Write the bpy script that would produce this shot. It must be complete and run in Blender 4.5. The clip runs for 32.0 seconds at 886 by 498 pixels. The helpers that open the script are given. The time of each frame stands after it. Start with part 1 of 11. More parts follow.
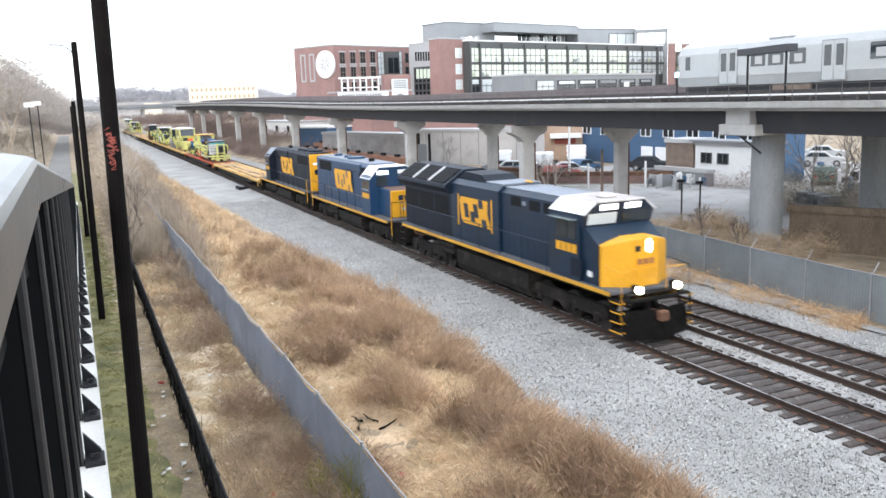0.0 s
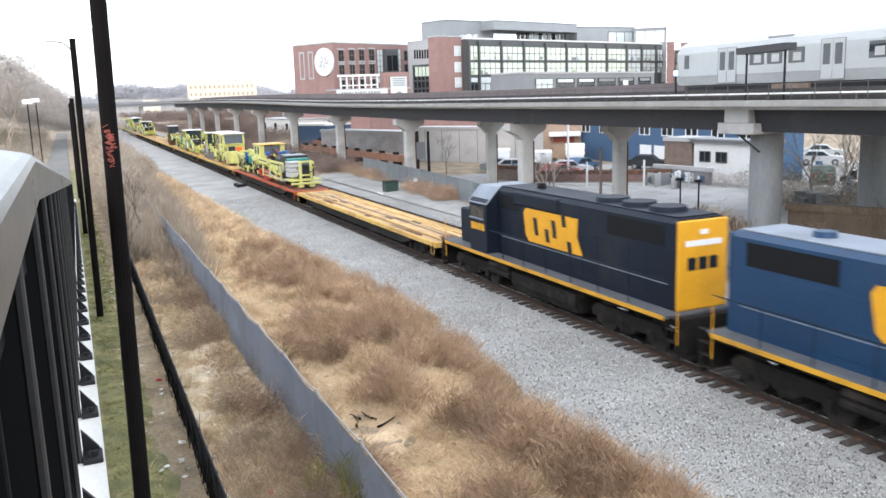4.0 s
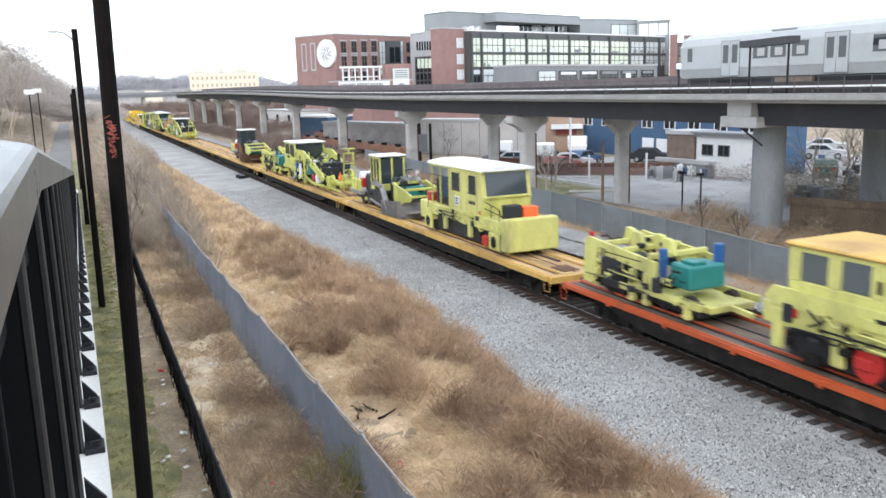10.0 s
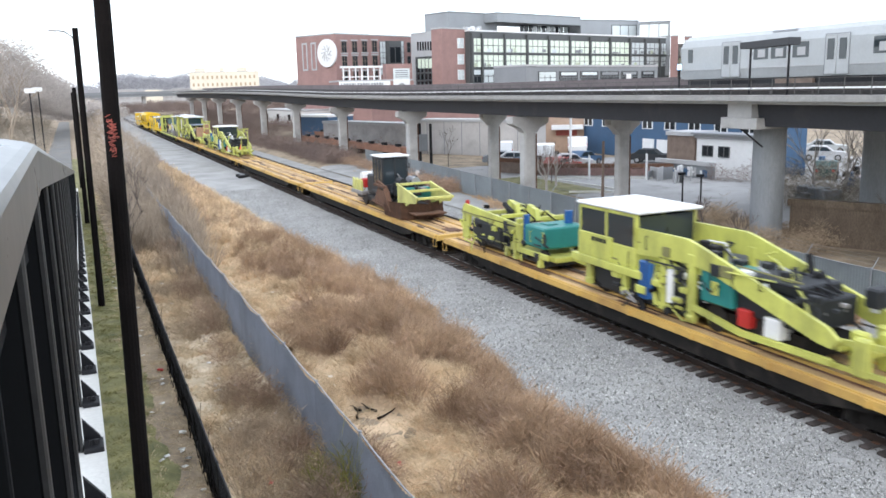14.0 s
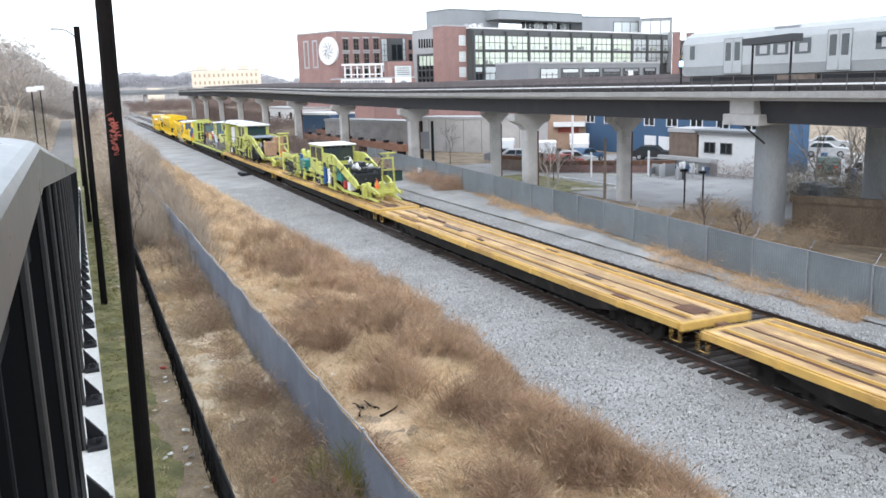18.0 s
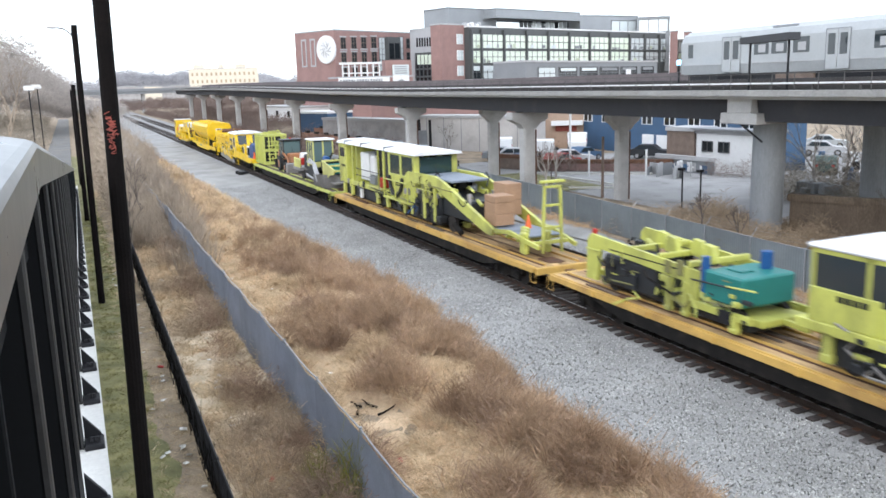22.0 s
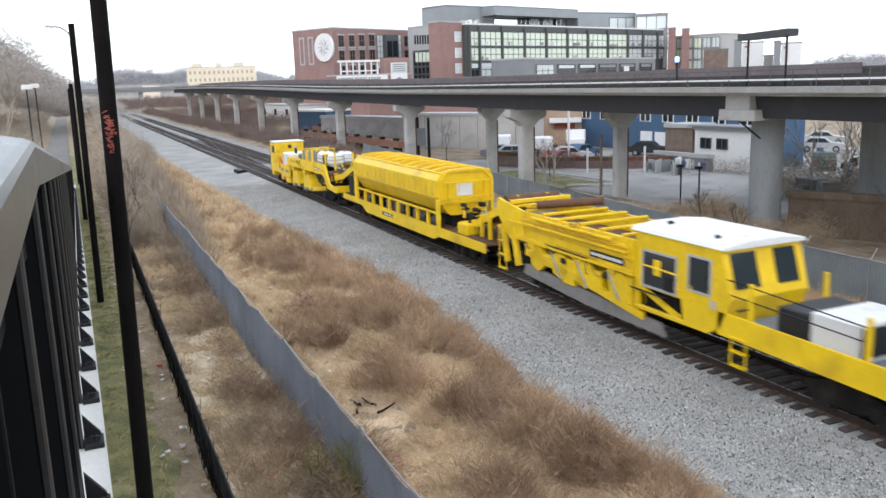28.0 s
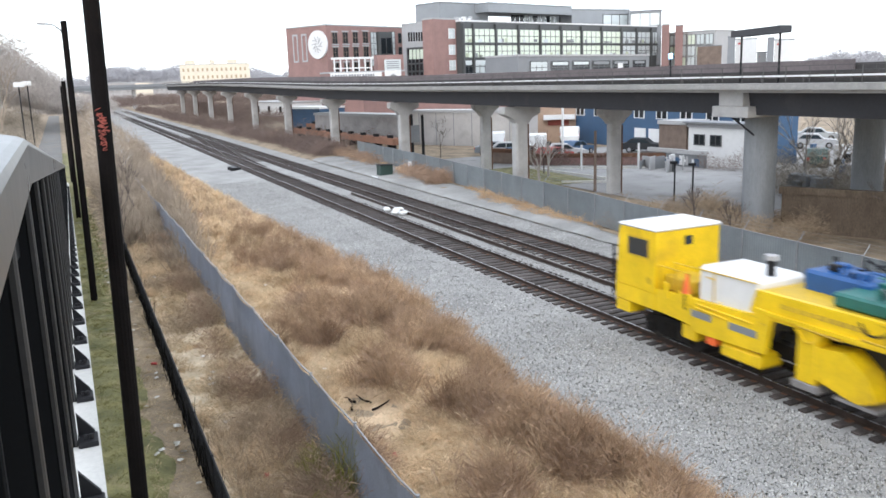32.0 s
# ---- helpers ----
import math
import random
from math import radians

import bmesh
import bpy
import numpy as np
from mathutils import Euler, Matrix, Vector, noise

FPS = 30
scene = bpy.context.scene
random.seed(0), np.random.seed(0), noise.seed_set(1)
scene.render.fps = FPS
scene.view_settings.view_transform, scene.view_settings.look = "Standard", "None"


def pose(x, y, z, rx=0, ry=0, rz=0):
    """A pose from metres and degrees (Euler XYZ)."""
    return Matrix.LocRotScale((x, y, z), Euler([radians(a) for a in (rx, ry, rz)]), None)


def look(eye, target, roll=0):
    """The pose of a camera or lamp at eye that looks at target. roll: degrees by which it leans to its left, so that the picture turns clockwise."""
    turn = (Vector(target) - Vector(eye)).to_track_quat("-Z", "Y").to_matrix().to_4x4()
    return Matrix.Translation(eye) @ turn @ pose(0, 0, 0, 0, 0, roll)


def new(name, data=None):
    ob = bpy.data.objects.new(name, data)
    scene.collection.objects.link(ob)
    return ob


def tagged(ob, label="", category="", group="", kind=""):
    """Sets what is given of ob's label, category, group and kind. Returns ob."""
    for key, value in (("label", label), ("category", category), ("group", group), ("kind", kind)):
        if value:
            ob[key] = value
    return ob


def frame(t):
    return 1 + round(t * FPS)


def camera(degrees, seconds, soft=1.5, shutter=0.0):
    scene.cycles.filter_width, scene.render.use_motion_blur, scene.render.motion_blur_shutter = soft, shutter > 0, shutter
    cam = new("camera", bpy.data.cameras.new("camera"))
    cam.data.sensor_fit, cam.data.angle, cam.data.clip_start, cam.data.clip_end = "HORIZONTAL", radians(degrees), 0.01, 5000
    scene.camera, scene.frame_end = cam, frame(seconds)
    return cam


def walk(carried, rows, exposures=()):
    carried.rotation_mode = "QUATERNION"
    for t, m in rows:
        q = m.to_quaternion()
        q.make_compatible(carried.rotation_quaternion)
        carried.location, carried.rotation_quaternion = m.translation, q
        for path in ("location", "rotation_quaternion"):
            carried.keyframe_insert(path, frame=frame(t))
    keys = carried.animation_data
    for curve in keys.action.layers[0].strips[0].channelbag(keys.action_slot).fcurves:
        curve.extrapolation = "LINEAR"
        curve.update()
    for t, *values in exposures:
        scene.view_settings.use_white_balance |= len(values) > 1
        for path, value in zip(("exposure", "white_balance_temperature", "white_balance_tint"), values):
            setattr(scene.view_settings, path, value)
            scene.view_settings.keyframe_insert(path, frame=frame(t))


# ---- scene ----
EYE = Vector((0.0, 0.0, 8.27))


def aim(yaw, down, roll):
    """The camera's pose at the railing: degrees right of the track's line, below level, and of lean."""
    a, b = radians(yaw), radians(down)
    return look(EYE, EYE + Vector((math.sin(a) * math.cos(b), math.cos(a) * math.cos(b), -math.sin(b))), roll)


cam = camera(56.2, 32.0, soft=1.6, shutter=0.5)
walk(cam, [
    (0, aim(23.73, 10.38, -2.01)),
    (0.5, aim(23.66, 10.40, -2.04)),
    (1, aim(23.78, 10.41, -2.00)),
    (1.5, aim(23.81, 10.40, -1.96)),
    (2, aim(23.90, 10.43, -1.89)),
    (2.5, aim(23.94, 10.39, -1.80)),
    (3, aim(23.87, 10.38, -1.87)),
    (3.5, aim(23.81, 10.45, -1.92)),
    (5.5, aim(23.94, 10.64, -1.59)),
    (6, aim(23.90, 10.69, -1.66)),
    (6.5, aim(23.85, 10.78, -1.71)),
    (7, aim(23.91, 10.81, -1.62)),
    (7.5, aim(23.97, 10.85, -1.42)),
    (8, aim(23.94, 10.89, -1.50)),
    (8.5, aim(23.98, 10.89, -1.45)),
    (9, aim(23.77, 10.94, -1.63)),
    (9.5, aim(23.74, 11.04, -1.63)),
    (10, aim(23.70, 11.05, -1.63)),
    (10.5, aim(23.77, 11.02, -1.49)),
    (11, aim(23.77, 11.02, -1.53)),
    (11.5, aim(23.73, 11.09, -1.51)),
    (12, aim(23.67, 11.06, -1.55)),
    (12.5, aim(23.72, 11.02, -1.53)),
    (13, aim(23.80, 11.05, -1.38)),
    (13.5, aim(23.77, 11.11, -1.41)),
    (14, aim(23.71, 11.04, -1.42)),
    (14.5, aim(23.60, 11.08, -1.54)),
    (16.5, aim(23.77, 11.05, -1.41)),
    (17, aim(23.74, 11.05, -1.44)),
    (17.5, aim(23.65, 11.10, -1.56)),
    (18, aim(23.56, 11.21, -1.60)),
    (18.5, aim(23.68, 11.16, -1.52)),
    (19, aim(23.72, 11.16, -1.47)),
    (19.5, aim(23.80, 11.17, -1.41)),
    (20, aim(23.70, 11.19, -1.56)),
    (20.5, aim(23.63, 11.20, -1.65)),
    (21, aim(23.69, 11.21, -1.62)),
    (21.5, aim(23.67, 11.27, -1.65)),
    (22, aim(23.71, 11.30, -1.59)),
    (22.5, aim(23.63, 11.33, -1.65)),
    (23, aim(23.53, 11.45, -1.77)),
    (23.5, aim(23.58, 11.46, -1.76)),
    (24, aim(23.72, 11.49, -1.61)),
    (24.5, aim(23.75, 11.46, -1.60)),
    (25, aim(23.75, 11.48, -1.70)),
    (25.5, aim(23.72, 11.43, -1.79)),
    (27.5, aim(23.69, 11.51, -1.87)),
    (28, aim(23.79, 11.46, -1.79)),
    (28.5, aim(23.87, 11.43, -1.90)),
    (29, aim(23.87, 11.54, -2.03)),
    (29.5, aim(23.96, 11.50, -1.93)),
    (30, aim(24.04, 11.50, -1.80)),
    (30.5, aim(24.25, 11.52, -1.65)),
    (31, aim(24.21, 11.56, -1.64)),
    (31.5, aim(24.13, 11.68, -1.85)),
    (32, aim(24.18, 11.67, -1.86)),
], exposures=[(0, 0.54, 6420, 10), (3.5, 0.52, 6420, 10), (7, 0.35, 6400, 10), (14, 0.30, 6250, 10), (20, 0.30, 6250, 10), (25, 0.24, 6270, 10), (28, -0.02, 6370, 10), (30, 0.00, 6370, 10), (31, 0.08, 6370, 10), (32, 0.24, 6370, 10)])

# ---- sky and light: an overcast winter day ----
SUN_EL, SUN_AZ = radians(32), radians(215)
world = bpy.data.worlds.new("overcast")
world.use_nodes = True
scene.world = world
wn = world.node_tree
wn.nodes.clear()
w_sky = wn.nodes.new("ShaderNodeTexSky")
w_sky.sky_type, w_sky.sun_disc = "NISHITA", False
w_sky.sun_elevation, w_sky.sun_rotation = SUN_EL, SUN_AZ
w_cloud = wn.nodes.new("ShaderNodeTexNoise")
w_cloud.inputs["Scale"].default_value, w_cloud.inputs["Detail"].default_value = 1.4, 4.0
w_ramp = wn.nodes.new("ShaderNodeValToRGB")
w_ramp.color_ramp.elements[0].position, w_ramp.color_ramp.elements[0].color = 0.3, (1.0, 1.06, 1.17, 1)
w_ramp.color_ramp.elements[1].position, w_ramp.color_ramp.elements[1].color = 0.7, (1.19, 1.24, 1.32, 1)
wn.links.new(w_cloud.outputs["Fac"], w_ramp.inputs["Fac"])
w_bg1, w_bg2 = wn.nodes.new("ShaderNodeBackground"), wn.nodes.new("ShaderNodeBackground")
wn.links.new(w_sky.outputs["Color"], w_bg1.inputs["Color"])
wn.links.new(w_ramp.outputs["Color"], w_bg2.inputs["Color"])
w_bg1.inputs["Strength"].default_value, w_bg2.inputs["Strength"].default_value = 0.06, 1.2
w_add, w_out = wn.nodes.new("ShaderNodeAddShader"), wn.nodes.new("ShaderNodeOutputWorld")
wn.links.new(w_bg1.outputs[0], w_add.inputs[0])
wn.links.new(w_bg2.outputs[0], w_add.inputs[1])
wn.links.new(w_add.outputs[0], w_out.inputs["Surface"])

sun = new("sun", bpy.data.lights.new("sun", "SUN"))
sun.data.energy, sun.data.angle, sun.data.color = 0.7, radians(25), (1.0, 0.97, 0.93)
sun.matrix_world = look((0, 0, 60), (60 * math.cos(SUN_EL) * 0.57, 60 * math.cos(SUN_EL) * 0.82, 60 - 60 * math.sin(SUN_EL)))


# ---- materials ----


def mat(name, col, rough=0.7, metal=0.0, var=0.25, scale=6.0, bump=0.0, fine=60.0, col2=None, dirt=0.0, dirt_col=(0.06, 0.05, 0.04), rnd=0.0, stretch=(1, 1, 1), spec=0.5, glow=0.0, island=0.0):
    """A surface: base colour varied at two scales, dirt in patches, fine relief; rnd varies it from piece to piece."""
    m = bpy.data.materials.new(name)
    m.use_nodes = True
    n, l = m.node_tree.nodes, m.node_tree.links
    b = n["Principled BSDF"]
    b.inputs["Roughness"].default_value, b.inputs["Metallic"].default_value = rough, metal
    b.inputs["Specular IOR Level"].default_value = spec
    tc = n.new("ShaderNodeTexCoord")
    mp = n.new("ShaderNodeMapping")
    mp.inputs["Scale"].default_value = stretch
    l.new(tc.outputs["Object"], mp.inputs["Vector"])

    def noi(sc, det=5.0):
        t = n.new("ShaderNodeTexNoise")
        t.inputs["Scale"].default_value, t.inputs["Detail"].default_value, t.inputs["Roughness"].default_value = sc, det, 0.65
        l.new(mp.outputs["Vector"], t.inputs["Vector"])
        return t

    def mix(fac, a, bb, mode="MIX"):
        x = n.new("ShaderNodeMix")
        x.data_type, x.blend_type = "RGBA", mode
        for key, v in ((0, fac), (6, a), (7, bb)):
            if hasattr(v, "links"):
                l.new(v, x.inputs[key])
            elif key == 0:
                x.inputs[0].default_value = v
            else:
                x.inputs[key].default_value = (*v[:3], 1)
        return x.outputs[2]

    def ramp(src, lo, hi):
        r = n.new("ShaderNodeMapRange")
        r.inputs[1].default_value, r.inputs[2].default_value = lo, hi
        l.new(src, r.inputs[0])
        return r.outputs[0]

    big, small = noi(scale), noi(fine, 3.0)
    lo = tuple(c * (1 - var) for c in col)
    hi = tuple(min(1, c * (1 + var * 0.7)) for c in (col2 or col))
    c = mix(ramp(big.outputs["Fac"], 0.3, 0.7), lo, hi)
    g = mix(ramp(small.outputs["Fac"], 0.3, 0.7), (1 - var * 0.6,) * 3, (1 + var * 0.4,) * 3)
    c = mix(1.0, c, g, "MULTIPLY")
    if dirt:
        d = noi(scale * 0.37 + 0.2, 7.0)
        c = mix(ramp(d.outputs["Fac"], 0.62 - dirt * 0.25, 0.78), c, dirt_col)
    if rnd or island:
        if rnd:
            oi = n.new("ShaderNodeObjectInfo").outputs["Random"]
        else:
            oi, rnd = n.new("ShaderNodeNewGeometry").outputs["Random Per Island"], island
        r = n.new("ShaderNodeMapRange")
        r.inputs[3].default_value, r.inputs[4].default_value = 1 - rnd, 1 + rnd
        l.new(oi, r.inputs[0])
        h = n.new("ShaderNodeHueSaturation")
        l.new(r.outputs[0], h.inputs["Value"])
        l.new(c, h.inputs["Color"])
        c = h.outputs["Color"]
    l.new(c, b.inputs["Base Color"])
    rr = n.new("ShaderNodeMapRange")
    rr.inputs[3].default_value, rr.inputs[4].default_value = max(0.02, rough - 0.12), min(1, rough + 0.12)
    l.new(big.outputs["Fac"], rr.inputs[0])
    l.new(rr.outputs[0], b.inputs["Roughness"])
    if bump:
        bp = n.new("ShaderNodeBump")
        bp.inputs["Strength"].default_value, bp.inputs["Distance"].default_value = min(1, bump), 0.02
        l.new(small.outputs["Fac"], bp.inputs["Height"])
        l.new(bp.outputs["Normal"], b.inputs["Normal"])
    if glow:
        b.inputs["Emission Color"].default_value = (*col, 1)
        b.inputs["Emission Strength"].default_value = glow
    return m


def glass(name, col, rough=0.05, tint=0.5):
    """Dark reflecting window glass."""
    m = bpy.data.materials.new(name)
    m.use_nodes = True
    b = m.node_tree.nodes["Principled BSDF"]
    b.inputs["Base Color"].default_value = (*col, 1)
    b.inputs["Roughness"].default_value, b.inputs["IOR"].default_value = rough, 1.5
    b.inputs["Specular IOR Level"].default_value = tint
    return m


M = dict(
    ground=mat("dry_ground", (0.24, 0.185, 0.125), 0.95, var=0.4, scale=0.5, fine=9, bump=0.6, col2=(0.36, 0.28, 0.19)),
    gravel=mat("gravel", (0.275, 0.27, 0.255), 0.92, var=0.2, scale=0.3, fine=16, bump=1.0, col2=(0.335, 0.33, 0.315), dirt=0.12, dirt_col=(0.27, 0.255, 0.235)),
    ballast=mat("ballast_bed", (0.068, 0.059, 0.054), 0.95, var=0.45, scale=0.8, fine=22, bump=1.0, col2=(0.13, 0.118, 0.11), dirt=0.5, dirt_col=(0.06, 0.052, 0.047)),
    stone=mat("ballast_stone", (0.39, 0.385, 0.365), 0.9, var=0.25, scale=0.45, fine=6, island=0.42),
    lawn=mat("lawn", (0.13, 0.14, 0.05), 0.95, var=0.45, scale=0.9, fine=25, bump=0.8, col2=(0.23, 0.21, 0.09), dirt=0.25, dirt_col=(0.36, 0.28, 0.19)),
    asphalt=mat("asphalt", (0.33, 0.325, 0.315), 0.9, var=0.2, scale=0.3, fine=30, bump=0.3, dirt=0.2),
    concrete=mat("concrete", (0.44, 0.43, 0.415), 0.85, var=0.16, scale=0.9, fine=18, bump=0.25, dirt=0.35, dirt_col=(0.25, 0.24, 0.22)),
    # darker, bluer copy of the concrete: shade under the deck is in its colour
    column=mat("shaded_column_concrete", (0.25, 0.26, 0.27), 0.85, var=0.18, scale=0.7, fine=14, bump=0.25, dirt=0.45, dirt_col=(0.16, 0.165, 0.17), stretch=(1, 1, 0.3)),
    pathway=mat("path_asphalt", (0.17, 0.165, 0.155), 0.9, var=0.25, scale=0.3, fine=30, bump=0.3, dirt=0.4, dirt_col=(0.24, 0.2, 0.15)),
    curb=mat("pale_concrete", (0.62, 0.61, 0.57), 0.85, var=0.12, scale=1.5, fine=40, bump=0.2, dirt=0.2, dirt_col=(0.4, 0.39, 0.35)),
    girder=mat("girder_paint", (0.034, 0.034, 0.039), 0.75, var=0.2, scale=0.7, fine=8, dirt=0.3, dirt_col=(0.06, 0.053, 0.052)),
    rail=mat("rusty_rail", (0.062, 0.043, 0.034), 0.55, 0.4, var=0.3, scale=2, fine=40),
    railtop=mat("worn_railhead", (0.45, 0.44, 0.43), 0.28, 0.9, var=0.2, scale=3, fine=40),
    tie=mat("weathered_tie", (0.036, 0.029, 0.026), 0.9, var=0.35, scale=3, fine=30, bump=0.5, rnd=0.35, col2=(0.066, 0.053, 0.047)),
    galv=mat("galvanised_slats", (0.39, 0.42, 0.48), 0.65, 0.1, var=0.16, scale=0.8, fine=30, rnd=0.12, dirt=0.2, dirt_col=(0.24, 0.25, 0.28)),
    galv2=mat("fence_slats", (0.33, 0.36, 0.37), 0.65, 0.15, var=0.14, scale=0.9, fine=20, rnd=0.1),
    wire=mat("galvanised_wire", (0.35, 0.36, 0.37), 0.5, 0.6, var=0.1),
    blackwood=mat("tarred_pole", (0.007, 0.0055, 0.005), 0.9, var=0.4, scale=2, fine=30, bump=0.4, dirt=0.12, dirt_col=(0.025, 0.018, 0.013), spec=0.12),
    spray=mat("spray_paint", (0.27, 0.06, 0.042), 0.7, var=0.3),
    dark=mat("dark_paint", (0.014, 0.014, 0.016), 0.6, 0.0, spec=0.25, var=0.2, scale=4, fine=40),
    railing=mat("railing_coat", (0.085, 0.091, 0.09), 0.3, 0.0, var=0.1, scale=3, fine=80, spec=0.6),
    picket=mat("picket_coat", (0.007, 0.0078, 0.009), 0.7, 0.0, spec=0.12, var=0.15, scale=5, fine=80),
    steel=mat("bare_steel", (0.4, 0.4, 0.41), 0.4, 0.8, var=0.2, scale=4, fine=40),
    rust=mat("rust", (0.14, 0.07, 0.04), 0.85, 0.1, var=0.4, scale=3, fine=30, bump=0.4),
    rubber=mat("tyre_rubber", (0.03, 0.03, 0.03), 0.85, var=0.2),
    brick=mat("red_brick_wall", (0.31, 0.19, 0.17), 0.85, var=0.16, scale=0.4, fine=6, bump=0.2),
    brickd=mat("brown_brick_wall", (0.27, 0.165, 0.15), 0.85, var=0.16, scale=0.4, fine=6, bump=0.2),
    panel=mat("grey_cladding", (0.23, 0.24, 0.25), 0.6, 0.1, var=0.1, scale=0.3, fine=4),
    panell=mat("light_cladding", (0.42, 0.42, 0.42), 0.6, var=0.1, scale=0.3, fine=4),
    mull=mat("dark_mullion", (0.1, 0.105, 0.105), 0.5, 0.3, var=0.1),
    white=mat("white_paint", (0.75, 0.75, 0.74), 0.55, var=0.06, scale=1.5, fine=12, dirt=0.12, dirt_col=(0.5, 0.49, 0.46)),
    cream=mat("cream_render", (0.78, 0.7, 0.57), 0.85, var=0.1, scale=0.2, fine=3),
    bluewall=mat("blue_metal_wall", (0.05, 0.105, 0.19), 0.6, var=0.15, scale=0.5, fine=6),
    # winlit and winsky: the sky's reflection is painted in as a pale base colour
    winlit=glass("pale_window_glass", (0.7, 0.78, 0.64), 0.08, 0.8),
    windark=glass("dark_window_glass", (0.02, 0.024, 0.028), 0.06, 0.6),
    winsky=glass("painted_sky_glass", (0.6, 0.65, 0.65), 0.08, 0.8),
    twig=mat("grey_bark", (0.12, 0.095, 0.08), 0.9, var=0.3, scale=3, fine=30),
    green=mat("green_leaf", (0.26, 0.25, 0.05), 0.8, var=0.3, scale=2, island=0.3),
    litter=mat("litter_paper", (0.85, 0.84, 0.8), 0.8, var=0.1, rnd=0.2),
)

# ---- mesh helpers ----


def box(bm, x0, x1, y0, y1, z0, z1, bev=0.0):
    """A block between two corners, its edges bevelled."""
    vs = [bm.verts.new((x, y, z)) for x in (x0, x1) for y in (y0, y1) for z in (z0, z1)]
    fs = [bm.faces.new([vs[i] for i in q]) for q in ((0, 1, 3, 2), (4, 6, 7, 5), (0, 4, 5, 1), (2, 3, 7, 6), (0, 2, 6, 4), (1, 5, 7, 3))]
    if bev:
        bmesh.ops.bevel(bm, geom=list({e for f in fs for e in f.edges}), offset=bev, segments=1, affect="EDGES")


def prism(bm, prof, a0, a1, axis="y"):
    """A profile drawn out along an axis: (x, z) along y, (y, z) along x, (x, y) along z."""
    def at(p, a):
        return {"y": (p[0], a, p[1]), "x": (a, p[0], p[1]), "z": (p[0], p[1], a)}[axis]
    v0, v1 = [bm.verts.new(at(p, a0)) for p in prof], [bm.verts.new(at(p, a1)) for p in prof]
    n = len(prof)
    for i in range(n):
        bm.faces.new((v0[i], v0[(i + 1) % n], v1[(i + 1) % n], v1[i]))
    bm.faces.new(v0[::-1])
    bm.faces.new(v1)


def rod(bm, p0, p1, r0, r1=None, seg=8):
    """A round bar, tapered if two radii are given."""
    r1 = r0 if r1 is None else r1
    p0, p1 = Vector(p0), Vector(p1)
    w = (p1 - p0).normalized()
    a = w.orthogonal().normalized()
    b = w.cross(a)
    rings = []
    for p, r in ((p0, r0), (p1, r1)):
        rings.append([bm.verts.new(p + (a * math.cos(t) + b * math.sin(t)) * r) for t in (2 * math.pi * i / seg for i in range(seg))])
    for i in range(seg):
        bm.faces.new((rings[0][i], rings[0][(i + 1) % seg], rings[1][(i + 1) % seg], rings[1][i]))
    bm.faces.new(rings[0][::-1])
    bm.faces.new(rings[1])


def beam(bm, p0, p1, w, h):
    """A rectangular bar between two points; w across, h in its upright plane."""
    p0, p1 = Vector(p0), Vector(p1)
    d = (p1 - p0).normalized()
    side = d.cross(Vector((0, 0, 1)))
    side = side.normalized() if side.length > 1e-4 else Vector((1, 0, 0))
    up = side.cross(d)
    vs = [bm.verts.new(p + side * sx * w / 2 + up * sz * h / 2) for p in (p0, p1) for sx, sz in ((-1, -1), (1, -1), (1, 1), (-1, 1))]
    for q in ((3, 2, 1, 0), (4, 5, 6, 7), (0, 1, 5, 4), (1, 2, 6, 5), (2, 3, 7, 6), (3, 0, 4, 7)):
        bm.faces.new([vs[i] for i in q])


def strip(bm, pts, w, h):
    """A bent bar through several points."""
    for a, b in zip(pts, pts[1:]):
        beam(bm, a, b, w, h)


def finish(bm, name, material):
    bmesh.ops.recalc_face_normals(bm, faces=bm.faces)
    me = bpy.data.meshes.new(name)
    bm.to_mesh(me)
    bm.free()
    me.materials.append(material)
    return me


def part(name, bm, material, parent, label="", m=None):
    """Links a bmesh as one mesh under a thing or a part."""
    ob = new(name, finish(bm, name, material))
    ob.parent = parent
    if m is not None:
        ob.matrix_basis = m
    return tagged(ob, label) if label else ob


def thing(name, label, category, m=None, group="", kind=""):
    """An empty that carries a thing's parts."""
    ob = new(name)
    ob.matrix_basis = m if m is not None else Matrix()
    return tagged(ob, label, category, group, kind)


def share(name, me, parent, m, label=""):
    """One more object on a mesh that others use too."""
    ob = new(name, me)
    ob.parent, ob.matrix_basis = parent, m
    return tagged(ob, label) if label else ob


def blk(name, parent, material, x0, x1, y0, y1, z0, z1, bev=0.0, label=""):
    """A part that is one bevelled block."""
    bm = bmesh.new()
    box(bm, x0, x1, y0, y1, z0, z1, bev)
    return part(name, bm, material, parent, label)


def bar(name, parent, material, p0, p1, r, r1=None, seg=8, label=""):
    """A part that is one round bar."""
    bm = bmesh.new()
    rod(bm, p0, p1, r, r1, seg)
    return part(name, bm, material, parent, label)


def pri(name, parent, material, prof, a0, a1, axis="y", label=""):
    """A part that is one drawn-out profile."""
    bm = bmesh.new()
    prism(bm, prof, a0, a1, axis)
    return part(name, bm, material, parent, label)


# ---- ground, ballast and tracks ----
M["trackstone"] = mat("stained_stone", (0.2, 0.175, 0.16), 0.9, var=0.2, scale=3, fine=40, island=0.5)
XN, GAP = 17.36, 3.9
XF = XN + GAP


